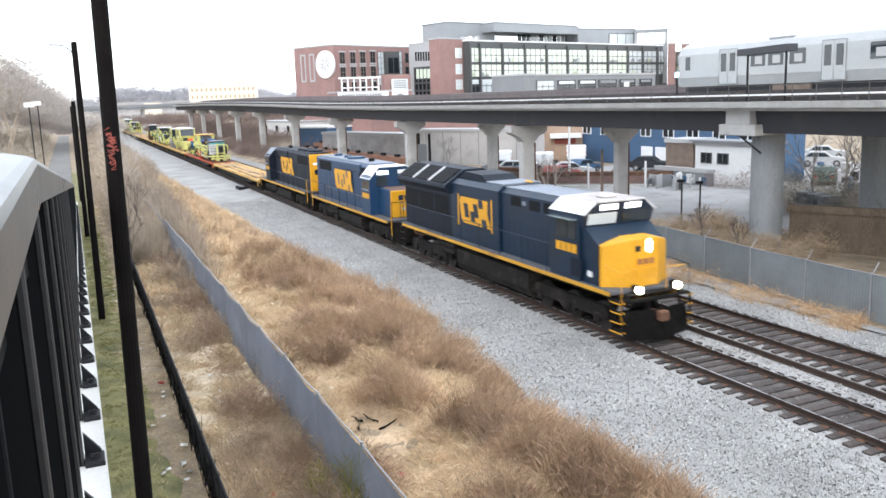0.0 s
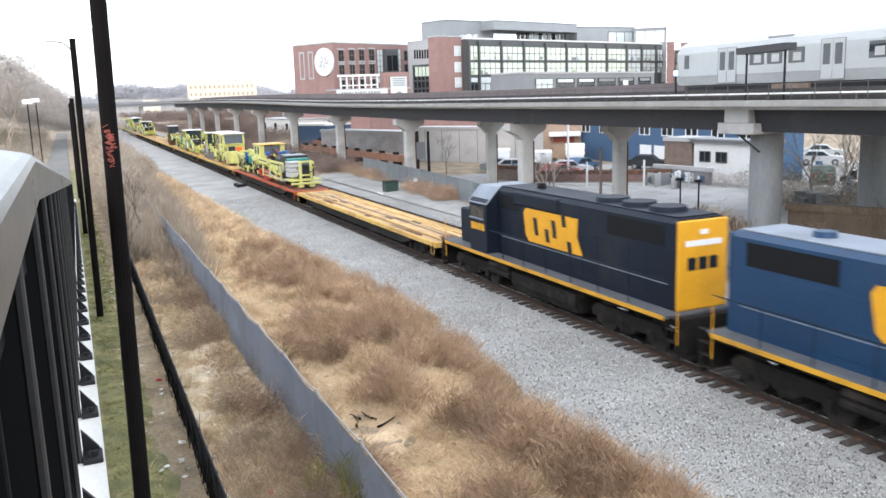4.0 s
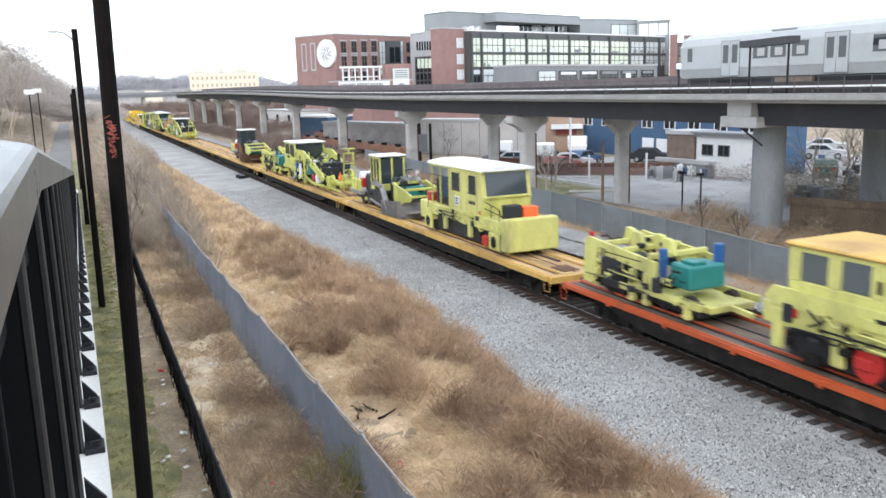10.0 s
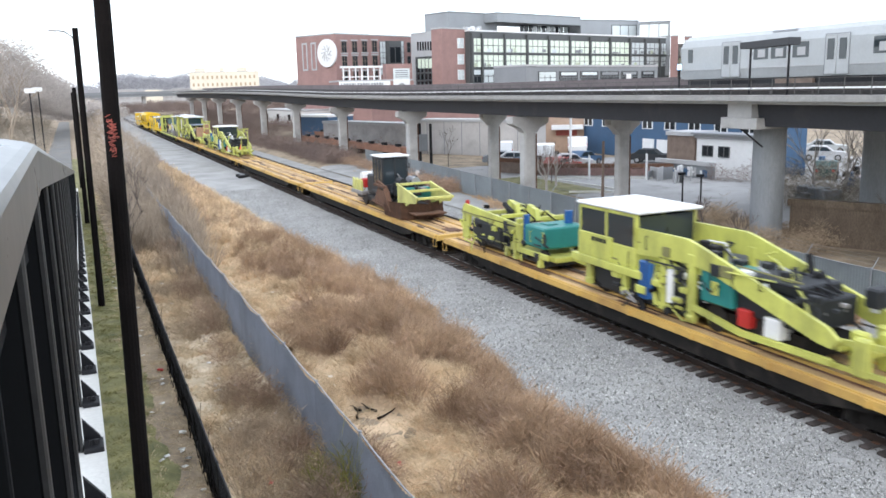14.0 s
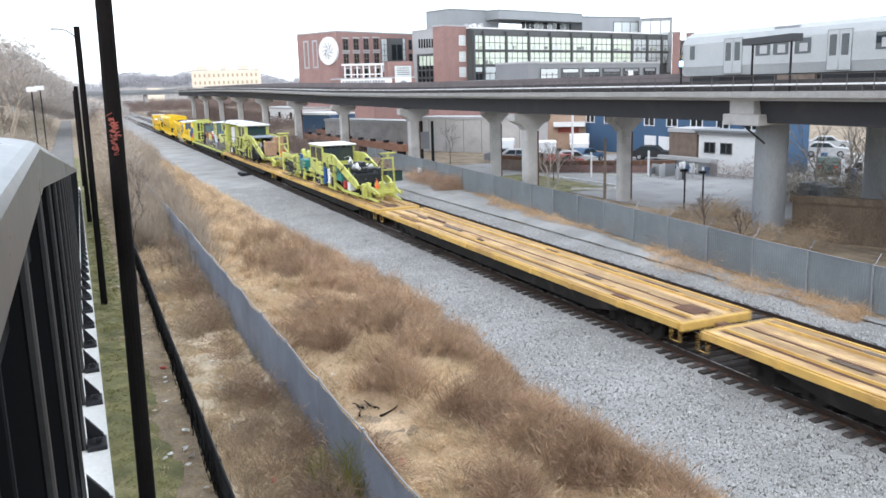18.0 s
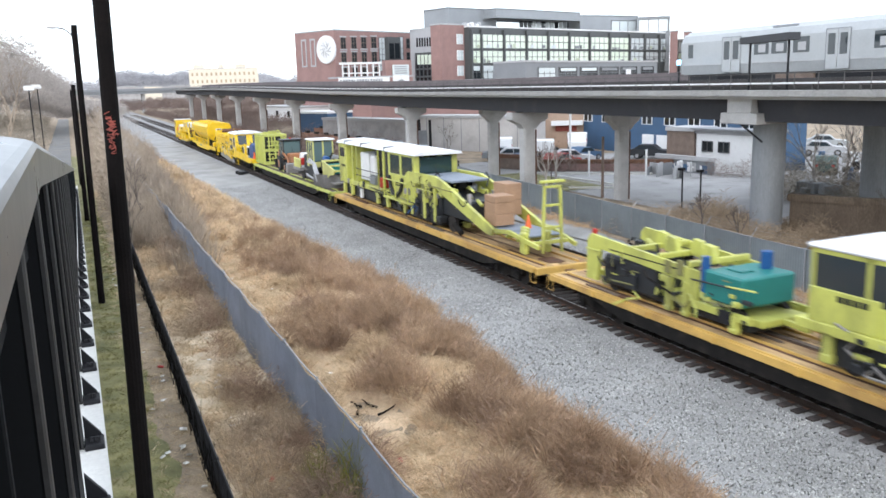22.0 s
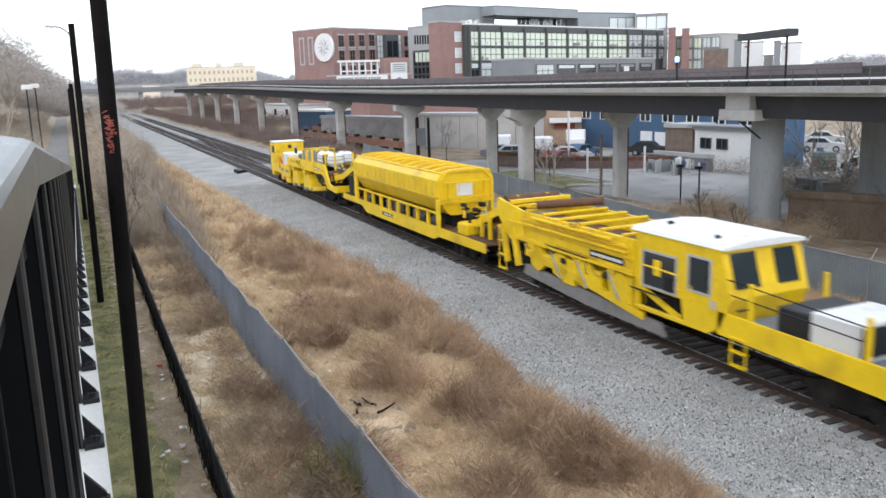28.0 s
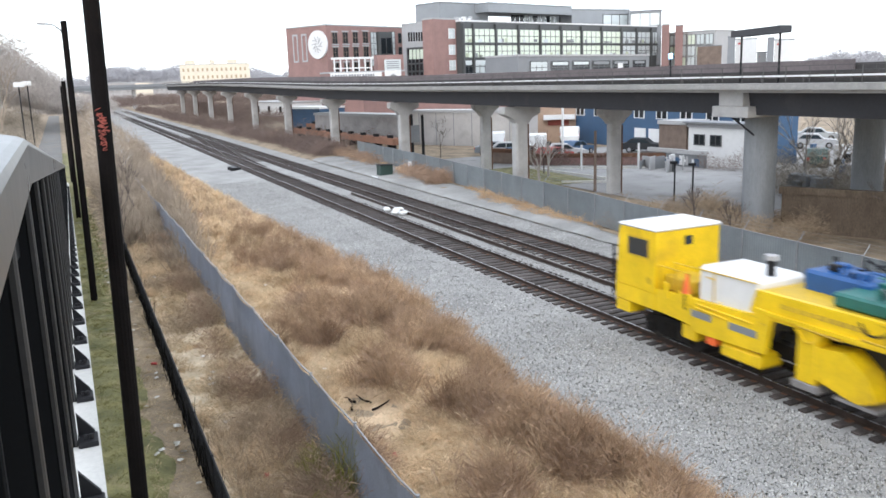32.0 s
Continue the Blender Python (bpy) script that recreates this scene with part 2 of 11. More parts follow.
def sheet(name, xs, ys, fz, material, label, kind="structure"):
    """A ground sheet over a grid of lines with heights fz(x, y)."""
    vs = [(x, y, fz(x, y)) for y in ys for x in xs]
    n = len(xs)
    fs = [(j * n + i, j * n + i + 1, (j + 1) * n + i + 1, (j + 1) * n + i) for j in range(len(ys) - 1) for i in range(n - 1)]
    me = bpy.data.meshes.new(name)
    me.from_pydata(vs, [], fs)
    me.materials.append(material)
    for p in me.polygons:
        p.use_smooth = True
    return tagged(new(name, me), label, kind=kind)


def steps(*spans):
    out = []
    for a, b, d in spans:
        n = max(1, round((b - a) / d))
        out += [a + (b - a) * i / n for i in range(n)]
    return out + [spans[-1][1]]


def lerp(v, *pts):
    """Height of a broken line through (v, z) pairs."""
    for (a, za), (b, zb) in zip(pts, pts[1:]):
        if v <= b:
            return za + (zb - za) * max(0.0, min(1.0, (v - a) / (b - a)))
    return pts[-1][1]


def hum(x, y, s=1.0, seed=0.0):
    return noise.noise(Vector((x * s, y * s, seed)))


def ground_z(x, y):
    z = lerp(x, (9.0, 0.0), (10.8, -0.55), (23.8, -0.55), (25.2, -0.1), (27.0, 0.0))
    return z + (0.1 * hum(x, y, 0.35) if x < 10 else 0.03 * hum(x, y, 0.3))


def gravel_edge(y):
    return lerp(y, (10, 10.5), (18.5, 10.0), (24.5, 11.2), (31.5, 11.6), (45, 10.5), (88, 9.4), (200, 9.0)) + 0.5 * hum(0, y, 0.5, 3.0)


def gravel_z(x, y):
    z = lerp(x, (8.2, -0.75), (9.4, -0.3), (10.6, -0.3), (15.2, -0.33), (16.0, -0.215), (22.6, -0.215), (23.6, -0.36), (25.0, -0.3), (26.4, -0.3))
    if x < gravel_edge(y) - 0.4:
        z -= 0.3
    return z + max(0.0, min(1.0, (62 - y) / 30)) * (0.035 * hum(x, y, 0.9) + 0.02 * hum(x, y, 3.0))


sheet("ground", steps((-900, -60, 60), (-60, 0, 4), (0, 10.8, 0.45), (10.8, 26, 2), (26, 80, 3), (80, 1500, 80)), steps((-120, 0, 20), (0, 60, 0.6), (60, 200, 4), (200, 2600, 120)), ground_z, M["ground"], "dry winter ground of bare earth and litter")
sheet("ballast", steps((8.2, 25.6, 0.3)), steps((-30, 4, 2), (4, 60, 0.35), (60, 120, 1.2), (120, 420, 6)), gravel_z, M["gravel"], "wide bed of pale grey crushed stone")
sheet("grass_strip", steps((-0.35, 1.7, 0.12)), steps((2, 60, 0.3), (60, 120, 4)), lambda x, y: 0.14 + 0.02 * hum(x, y, 1.0) - 0.5 * max(0, x - 0.95 - 0.3 * hum(0, y, 0.4) - 0.2 * hum(x, y, 1.6)), M["lawn"], "strip of olive winter grass under the ramp")
sheet("parking_lot", steps((33.8, 75, 4)), steps((34, 78, 4)), lambda x, y: 0.05, M["asphalt"], "worn grey asphalt yard under the viaduct")
sheet("yard_lawn", steps((30.6, 37.5, 1.3)), steps((53, 66, 1.2)), lambda x, y: 0.09 + 0.03 * hum(x, y, 0.5), M["lawn"], "patch of winter lawn beside the yard")
for bx0, bx1 in ((16.2, 18.5), (20.1, 22.4)):
    sheet("track_bed", steps((bx0, bx1, 0.3)), steps((-30, 5, 2), (5, 70, 0.4), (70, 330, 4)), lambda x, y: gravel_z(x, y) + 0.012 - 0.06 * (abs(x - bx0) < 0.2 or abs(x - bx1) < 0.2), M["ballast"], "dark stained ballast between the ties")


def mesh_np(name, vs, faces, material, label, kind="stuff"):
    """A mesh from arrays of corners and of triangles."""
    me = bpy.data.meshes.new(name)
    nv, nf = len(vs), len(faces)
    me.vertices.add(nv)
    me.vertices.foreach_set("co", np.ascontiguousarray(vs, dtype=np.float32).ravel())
    me.loops.add(nf * 3)
    me.loops.foreach_set("vertex_index", np.ascontiguousarray(faces, dtype=np.int32).ravel())
    me.polygons.add(nf)
    me.polygons.foreach_set("loop_start", np.arange(0, nf * 3, 3, dtype=np.int32))
    me.update(calc_edges=True)
    me.materials.append(material)
    return tagged(new(name, me), label, kind=kind)


def stones(name, count, x0, x1, y0, y1, smin, smax, material, label, seed):
    """Loose stones, each a lopsided little solid, in one mesh."""
    rng = np.random.default_rng(seed)
    y = y0 + (y1 - y0) * rng.random(count) ** 1.7
    x = x0 + (x1 - x0) * rng.random(count)
    keep = x > np.array([gravel_edge(v) for v in y]) - 0.1
    x, y = x[keep], y[keep]
    n = len(x)
    r = smin + (smax - smin) * rng.random(n) ** 2
    z = np.array([gravel_z(a, b) for a, b in zip(x, y)])
    vs = np.zeros((n, 5, 3))
    a = rng.random(n) * 6.28
    for i in range(3):
        k = 0.7 + 0.5 * rng.random(n)
        vs[:, i] = np.stack([x + r * np.cos(a + i * 2.1) * k, y + r * np.sin(a + i * 2.1) * k, z - 0.01], 1)
    dx, dy = (rng.random(n) - 0.5) * r, (rng.random(n) - 0.5) * r
    vs[:, 3] = np.stack([x + dx, y + dy, z + r * (0.5 + 0.5 * rng.random(n))], 1)
    vs[:, 4] = np.stack([x - dx * 0.8, y - dy * 1.3, z + r * (0.35 + 0.4 * rng.random(n))], 1)
    f = np.array([(0, 1, 3), (1, 4, 3), (1, 2, 4), (2, 3, 4), (2, 0, 3)])
    faces = (np.arange(n) * 5)[:, None, None] + f[None]
    return mesh_np(name, vs.reshape(-1, 3), faces.reshape(-1, 3), material, label)


stones("loose_ballast", 150000, 9.6, 16.0, 8.5, 75, 0.016, 0.05, M["stone"], "pale grey crushed stones of the trackside", 7)
stones("shoulder_ballast", 16000, 22.6, 25.2, 16, 70, 0.02, 0.055, M["stone"], "pale grey crushed stones beside the far track", 8)
stones("middle_ballast", 9000, 18.8, 19.95, 11, 70, 0.018, 0.05, M["stone"], "pale grey crushed stones between the tracks", 10)
stones("track_stones", 24000, 16.15, 22.45, 10, 60, 0.018, 0.045, M["trackstone"], "dark stained stones between the rails", 9)

RAIL = [(-0.075, -0.17), (0.075, -0.17), (0.07, -0.155), (0.012, -0.135), (0.012, -0.045), (0.037, -0.035), (0.037, -0.003), (0.03, 0), (-0.03, 0), (-0.037, -0.003), (-0.037, -0.035), (-0.012, -0.045), (-0.012, -0.135), (-0.07, -0.155)]


def track(name, x, label, singles, y_from):
    th = thing(name, label, "railway track", pose(x, 0, 0), kind="structure")
    for sx in (-0.7545, 0.7545):
        pri("rail", th, M["rail"], [(sx + a, b) for a, b in RAIL], -40, 330)
        pri("rail_head", th, M["railtop"], [(sx - 0.026, 0.0), (sx + 0.026, 0.0), (sx + 0.024, 0.003), (sx - 0.024, 0.003)], -40, 330, label="bright worn running surface")
    bm = bmesh.new()
    box(bm, -1.3, 1.3, -0.115, 0.115, -0.36, -0.165)
    me = finish(bm, "tie", M["tie"])
    rng = random.Random(len(name))
    pl = bmesh.new()
    for sx in (-0.7545, 0.7545):
        box(pl, sx - 0.17, sx + 0.17, -0.09, 0.09, -0.166, -0.152)
    mp = finish(pl, "tie_plate", M["rust"])
    n = 0
    rest = bmesh.new()
    for i in range(-30, 560):
        y = i * 0.505
        if y_from <= y and n < singles:
            o = share("tie", me, th, pose(rng.uniform(-0.05, 0.05), y + rng.uniform(-0.03, 0.03), rng.uniform(-0.012, 0.008), 0, rng.uniform(-0.4, 0.4), rng.uniform(-1, 1)))
            share("tie_plate", mp, o, Matrix()) if n < 60 else None
            n += 1
        elif y < 260:
            box(rest, -1.3, 1.3, y - 0.115, y + 0.115, -0.36, -0.168)
    tagged(part("far_ties", rest, M["tie"], th), kind="stuff")
    return th


# ---- fences ----


def slat_fence(name, pts, h, material, label, arms, wave, seed):
    """A chain-link fence filled with grey slats: posts, a top wire and one panel a bay."""
    th = thing(name, label, "fence", kind="structure")
    rng = random.Random(seed)
    run = 0.0
    for (xa, ya), (xb, yb) in zip(pts, pts[1:]):
        ln = math.hypot(xb - xa, yb - ya)
        n = max(1, round(ln / 3.05))
        for k in range(n):
            a = Vector((xa + (xb - xa) * k / n, ya + (yb - ya) * k / n, 0))
            b = Vector((xa + (xb - xa) * (k + 1) / n, ya + (yb - ya) * (k + 1) / n, 0))
            d = (b - a) / ((b - a).length)
            side = Vector((-d.y, d.x, 0))
            za, zb = ground_z(a.x, a.y), ground_z(b.x, b.y)
            bm = bmesh.new()
            m = 46
            prev = None
            sag = rng.uniform(0.3, 1.0) * wave
            for i in range(m + 1):
                f = i / m
                top = h + za + (zb - za) * f - sag * math.sin(f * math.pi) + wave * 0.35 * hum(run + f * 3, 0, 1.7, seed) + rng.uniform(-0.012, 0.012)
                o = a + (b - a) * f + side * ((0.012 if i % 2 else -0.012) * (1.0 if wave > 0.03 else 0.35) + wave * 0.6 * hum(run + f * 3, 5, 0.6, seed))
                row = (bm.verts.new(o + Vector((0, 0, za + 0.03))), bm.verts.new(o + side * 0.03 * wave + Vector((0, 0, h * 0.5))), bm.verts.new(o + Vector((0, 0, top))))
                if prev:
                    bm.faces.new((prev[0], row[0], row[1], prev[1]))
                    bm.faces.new((prev[1], row[1], row[2], prev[2]))
                prev = row
            bmesh.ops.solidify(bm, geom=bm.faces[:], thickness=0.012)
            p = part("slat_panel", bm, material, th)
            bm = bmesh.new()
            rod(bm, a + side * -0.05 + Vector((0, 0, -0.3)), a + side * -0.05 + Vector((0, 0, h + za + 0.05)), 0.035)
            part("post", bm, M["wire"], th)
            bm = bmesh.new()
            q = [a + (b - a) * f + side * -0.045 + Vector((0, 0, h + za + (zb - za) * f + 0.01 - sag * math.sin(f * math.pi) + wave * 0.35 * hum(run + f * 3, 0, 1.7, seed))) for f in (0, 0.25, 0.5, 0.75, 1)]
            for u, v in zip(q, q[1:]):
                rod(bm, u, v, 0.018, seg=6)
            part("top_rail", bm, M["wire"], th)
            if arms and a.y < 48:
                bm = bmesh.new()
                e = a + side * 0.3 + Vector((0, 0, h + za + 0.38))
                rod(bm, a + Vector((0, 0, h + za - 0.02)), e, 0.016, seg=6)
                part("barb_arm", bm, M["wire"], th)
                bm = bmesh.new()
                for s in (0.35, 0.7, 1.0):
                    rod(bm, a + side * 0.3 * s + Vector((0, 0, h + za + 0.38 * s)), b + side * 0.3 * s + Vector((0, 0, h + zb + 0.38 * s)), 0.004, seg=4)
                part("barbed_wire", bm, M["wire"], th)
            run += 3
    return th


slat_fence("trackside_fence", [(4.42, 5.0), (4.45, 30), (4.5, 95)], 1.8, M["galv"], "long grey slatted chain-link fence with a wavy torn top", False, 0.07, 3)
slat_fence("yard_fence", [(29.6, 88), (28.4, 66), (26.6, 41), (25.5, 26), (25.0, 14), (24.9, 2)], 1.72, M["galv2"], "grey slatted chain-link fence with barbed wire arms", True, 0.015, 5)


def black_fence():
    """The low black chain-link fence between the ramp and the trackside, grown through with stems."""
    th = thing("black_fence", "low black chain-link fence overgrown with dead vines", "fence", kind="structure")
    rng = random.Random(4)
    for k in range(27):
        y = 6 + k * 2.4
        x = lerp(y, (6, 1.9), (14, 1.93), (38, 2.06), (75, 2.2))
        x2 = lerp(y + 2.4, (6, 1.9), (14, 1.93), (38, 2.06), (75, 2.2))
        bar("post", th, M["dark"], (x, y, -0.2), (x, y, 1.24), 0.03)
        bar("top_rail", th, M["dark"], (x, y, 1.2), (x2, y + 2.4, 1.2), 0.022, seg=6)
        bm = bmesh.new()
        step = 0.075
        for i in range(int(2.4 / step) + 16):
            for sgn in (1, -1):
                ya = i * step - (1.15 if sgn > 0 else 0)
                yb = ya + sgn * 1.15
                za, zb = 0.04, 1.19
                if yb > 2.4:
                    zb, yb = za + (zb - za) * (2.4 - ya) / (yb - ya), 2.4
                if yb < 0:
                    zb, yb = za + (zb - za) * (0 - ya) / (yb - ya), 0
                if ya < 0:
                    za, ya = za + (zb - za) * (0 - ya) / (yb - ya), 0
                if ya > 2.4:
                    za, ya = za + (zb - za) * (2.4 - ya) / (yb - ya), 2.4
                if abs(za - zb) > 0.03:
                    rod(bm, (x + (x2 - x) * ya / 2.4, y + ya, za), (x + (x2 - x) * yb / 2.4, y + yb, zb), 0.0045, seg=3)
        part("mesh", bm, M["dark"], th)
        bm = bmesh.new()
        for _ in range(46):
            p = Vector((x + rng.uniform(-0.08, 0.08), y + rng.uniform(0, 2.4), rng.uniform(0, 0.5)))
            q = p + Vector((rng.uniform(-0.12, 0.12), rng.uniform(-0.4, 0.4), rng.uniform(0.3, 0.8)))
            rod(bm, p, q, 0.012, 0.006, seg=3)
        part("vine", bm, M["blackwood"], th)


black_fence()


# ---- poles ----


def wood_pole(x, y, top, r, lean, lamp, paint, label):
    th = thing("utility_pole", label, "pole", pose(x, y, 0), "poles along the fence")
    bm = bmesh.new()
    rings = []
    for i, z in enumerate((-0.3, 0.8, 2.5, 4.5, 6.5, 8.5, top)):
        rr = r * (1.14 - 0.035 * i)
        rings.append([bm.verts.new((lean * z + rr * math.cos(t), rr * math.sin(t), z)) for t in (math.pi * k / 7 for k in range(14))])
    for p, q in zip(rings, rings[1:]):
        for k in range(14):
            bm.faces.new((p[k], p[(k + 1) % 14], q[(k + 1) % 14], q[k]))
    bm.faces.new(rings[-1])
    part("shaft", bm, M["blackwood"], th)
    if paint:
        bm = bmesh.new()
        rng = random.Random(2)
        for strand in range(5):
            prev = None
            z, c = 8.08 - 0.07 * strand, -118 + 14 * (strand % 3)
            for i in range(20):
                z -= rng.uniform(-0.006, 0.028)
                a = radians(c + i * 1.1 + 24 * math.sin(i * 1.7 + strand) + rng.uniform(-9, 9))
                p = Vector((lean * z + (r + 0.001) * math.cos(a), (r + 0.001) * math.sin(a), z))
                if prev and z > 7.58 and rng.random() < 0.9:
                    rod(bm, prev, p, rng.uniform(0.003, 0.008), seg=4)
                prev = p
        part("spray_scrawl", bm, M["spray"], th, "faded red spray-painted scrawl")
    if lamp:
        bm = bmesh.new()
        pp = [(lean * top, 0, top - 0.55), (lean * top - 0.16, 0, top - 0.3), (lean * top - 0.36, 0, top - 0.14), (lean * top - 0.6, 0, top - 0.1)]
        for a, b in zip(pp, pp[1:]):
            rod(bm, a, b, 0.03, seg=6)
        part("arm", bm, M["wire"], th)
        bm = bmesh.new()
        prism(bm, [(-0.34, 0.01), (-0.3, -0.03), (-0.06, -0.045), (0, -0.02), (-0.03, 0.035), (-0.27, 0.04)], -0.09, 0.09)
        part("lamp_head", bm, M["panell"], th, "grey cobra-head lamp", pose(lean * top - 0.58, 0, top - 0.1))
    return th


wood_pole(0.324, 10.3, 10.9, 0.094, 0.0135, False, True, "tall black tarred pole with a red scrawl")
wood_pole(0.40, 34.45, 10.75, 0.115, 0.008, True, False, "tall black tarred pole with a street lamp arm")
wood_pole(0.34, 57.96, 8.8, 0.13, 0.006, False, False, "black tarred pole beside the path")
wood_pole(0.34, 81.5, 8.6, 0.14, 0.004, False, False, "black tarred pole beside the path")

# ---- the ramp and its railing ----


# Lighter coat that paints the sky's sheen on the post corners.
M["postsheen"] = mat("post_edge_sheen", (0.032, 0.032, 0.032), 0.5, 0.0, var=0.35, scale=4, fine=60, spec=0.3, dirt=0.3, dirt_col=(0.015, 0.015, 0.016))
M["infill"] = mat("black_gap_backing", (0.004, 0.0042, 0.005), 0.9, 0.0, var=0.2, spec=0.05)


def ramp_drop(y):
    return max(0.0, y - 2.2) * 0.0822


def ramp():
    top = EYE.z - 1.58
    th = thing("ramp", "pale concrete ramp that slopes down to the path", "ramp", kind="structure")
    for a, b, name in ((-3, 2.2, "landing"), (2.2, 78, "slope")):
        bm = bmesh.new()
        za, zb = top - ramp_drop(a), top - ramp_drop(b)
        vs = [bm.verts.new(v) for v in ((-2.6, a, za), (0, a, za), (0, b, zb), (-2.6, b, zb), (-2.6, a, -0.3), (0, a, -0.3), (0, b, -0.3), (-2.6, b, -0.3))]
        for q in ((0, 1, 2, 3), (7, 6, 5, 4), (0, 4, 5, 1), (2, 6, 7, 3), (1, 5, 6, 2), (0, 3, 7, 4)):
            bm.faces.new([vs[i] for i in q])
        part(name, bm, M["curb"], th)
    rl = thing("ramp_railing", "dark coated steel railing with pickets along the ramp", "railing")
    prof = [(-0.32, -0.122), (-0.32, -0.03), (-0.3, 0.0), (-0.25, 0.008), (-0.146, 0.0), (-0.1, -0.009), (-0.084, -0.016), (-0.078, -0.03), (-0.08, -0.122)]
    h = EYE.z - 0.094
    for a, b in ((-0.6, 2.2), (2.2, 70)):
        bm = bmesh.new()
        v = [[bm.verts.new((x, y, h + z - ramp_drop(y))) for x, z in prof] for y in (a, b)]
        n = len(prof)
        for i in range(n):
            bm.faces.new((v[0][i], v[0][(i + 1) % n], v[1][(i + 1) % n], v[1][i]))
        bm.faces.new(v[0][::-1])
        bm.faces.new(v[1])
        part("top_rail", bm, M["railing"], rl, "smooth grey top rail")
    for dz in (-0.3, -1.28):
        for a, b in ((-0.6, 2.2), (2.2, 70)):
            bm = bmesh.new()
            beam(bm, (-0.165, a, h + dz - ramp_drop(a)), (-0.165, b, h + dz - ramp_drop(b)), 0.04, 0.05)
            part("stringer", bm, M["picket"], rl)
    bm = bmesh.new()
    box(bm, -0.18, -0.15, -0.014, 0.014, -1.28, -0.12, 0.004)
    pk = finish(bm, "picket", M["picket"])
    bm = bmesh.new()
    box(bm, -0.185, -0.118, -0.03, 0.03, -1.49, -0.115, 0.006)
    ps = finish(bm, "post", M["picket"])
    # corner strip: the highlight is put into its lighter colour
    bm = bmesh.new()
    prism(bm, [(-0.1185, -0.032), (-0.1185, 0.034), (-0.108, 0.034), (-0.104, 0.02), (-0.104, -0.02), (-0.108, -0.032)], -1.485, -0.12, "z")
    pe = finish(bm, "post_edge", M["postsheen"])
    bm = bmesh.new()
    prism(bm, [(-0.1, -1.34), (-0.02, -1.445), (-0.02, -1.485), (-0.1, -1.485)], 0.05, 0.075)
    box(bm, -0.103, -0.008, -0.075, 0.075, -1.485, -1.455, 0.006)
    for sx in (-0.065, -0.04):
        rod(bm, (sx, -0.02, -1.455), (sx, -0.02, -1.43), 0.012, seg=6)
    br = finish(bm, "bracket", M["dark"])
    # black sheet added behind the pickets to darken the gaps
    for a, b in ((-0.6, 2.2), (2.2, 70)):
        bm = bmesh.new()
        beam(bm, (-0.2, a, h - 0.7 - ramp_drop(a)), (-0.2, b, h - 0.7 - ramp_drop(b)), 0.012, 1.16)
        part("infill_panel", bm, M["infill"], rl, "black sheet added to darken the gaps between the pickets")
    y0, n = 4.33 - 0.877 * 4, 0
    for i in range(70):
        y = y0 + i * 0.877
        o = share("post", ps, rl, pose(0, y, h - ramp_drop(y)))
        share("bracket", br, o, Matrix())
        if i < 14:
            share("post_edge", pe, o, Matrix(), "lighter strip painted as the sheen on the post's corner")
        for j in range(1, 4):
            yy = y + j * 0.877 / 4
            if n < 300:
                share("picket", pk, rl, pose(0, yy, h - ramp_drop(yy)))
                n += 1


ramp()


# ---- viaduct ----


M["fascia"] = mat("pale_deck_edge", (0.31, 0.3, 0.285), 0.85, var=0.2, scale=0.8, fine=8, dirt=0.45, dirt_col=(0.24, 0.23, 0.21))
M["trackdark"] = mat("viaduct_track_bed", (0.06, 0.056, 0.054), 0.9, var=0.3, scale=1, fine=10)
M["parapet"] = mat("stained_parapet", (0.15, 0.125, 0.125), 0.85, var=0.25, scale=0.4, fine=5)
M["wirer"] = mat("weathered_guard_rail", (0.09, 0.085, 0.08), 0.7, 0.1, var=0.2)


def deck_z(y):
    return lerp(y, (-100, 7.54), (78, 7.55), (102, 7.68), (135, 8.1), (160, 8.36), (195, 8.55), (290, 8.66))


VX0, VX1, GIRD = 28.6, 37.6, 1.48


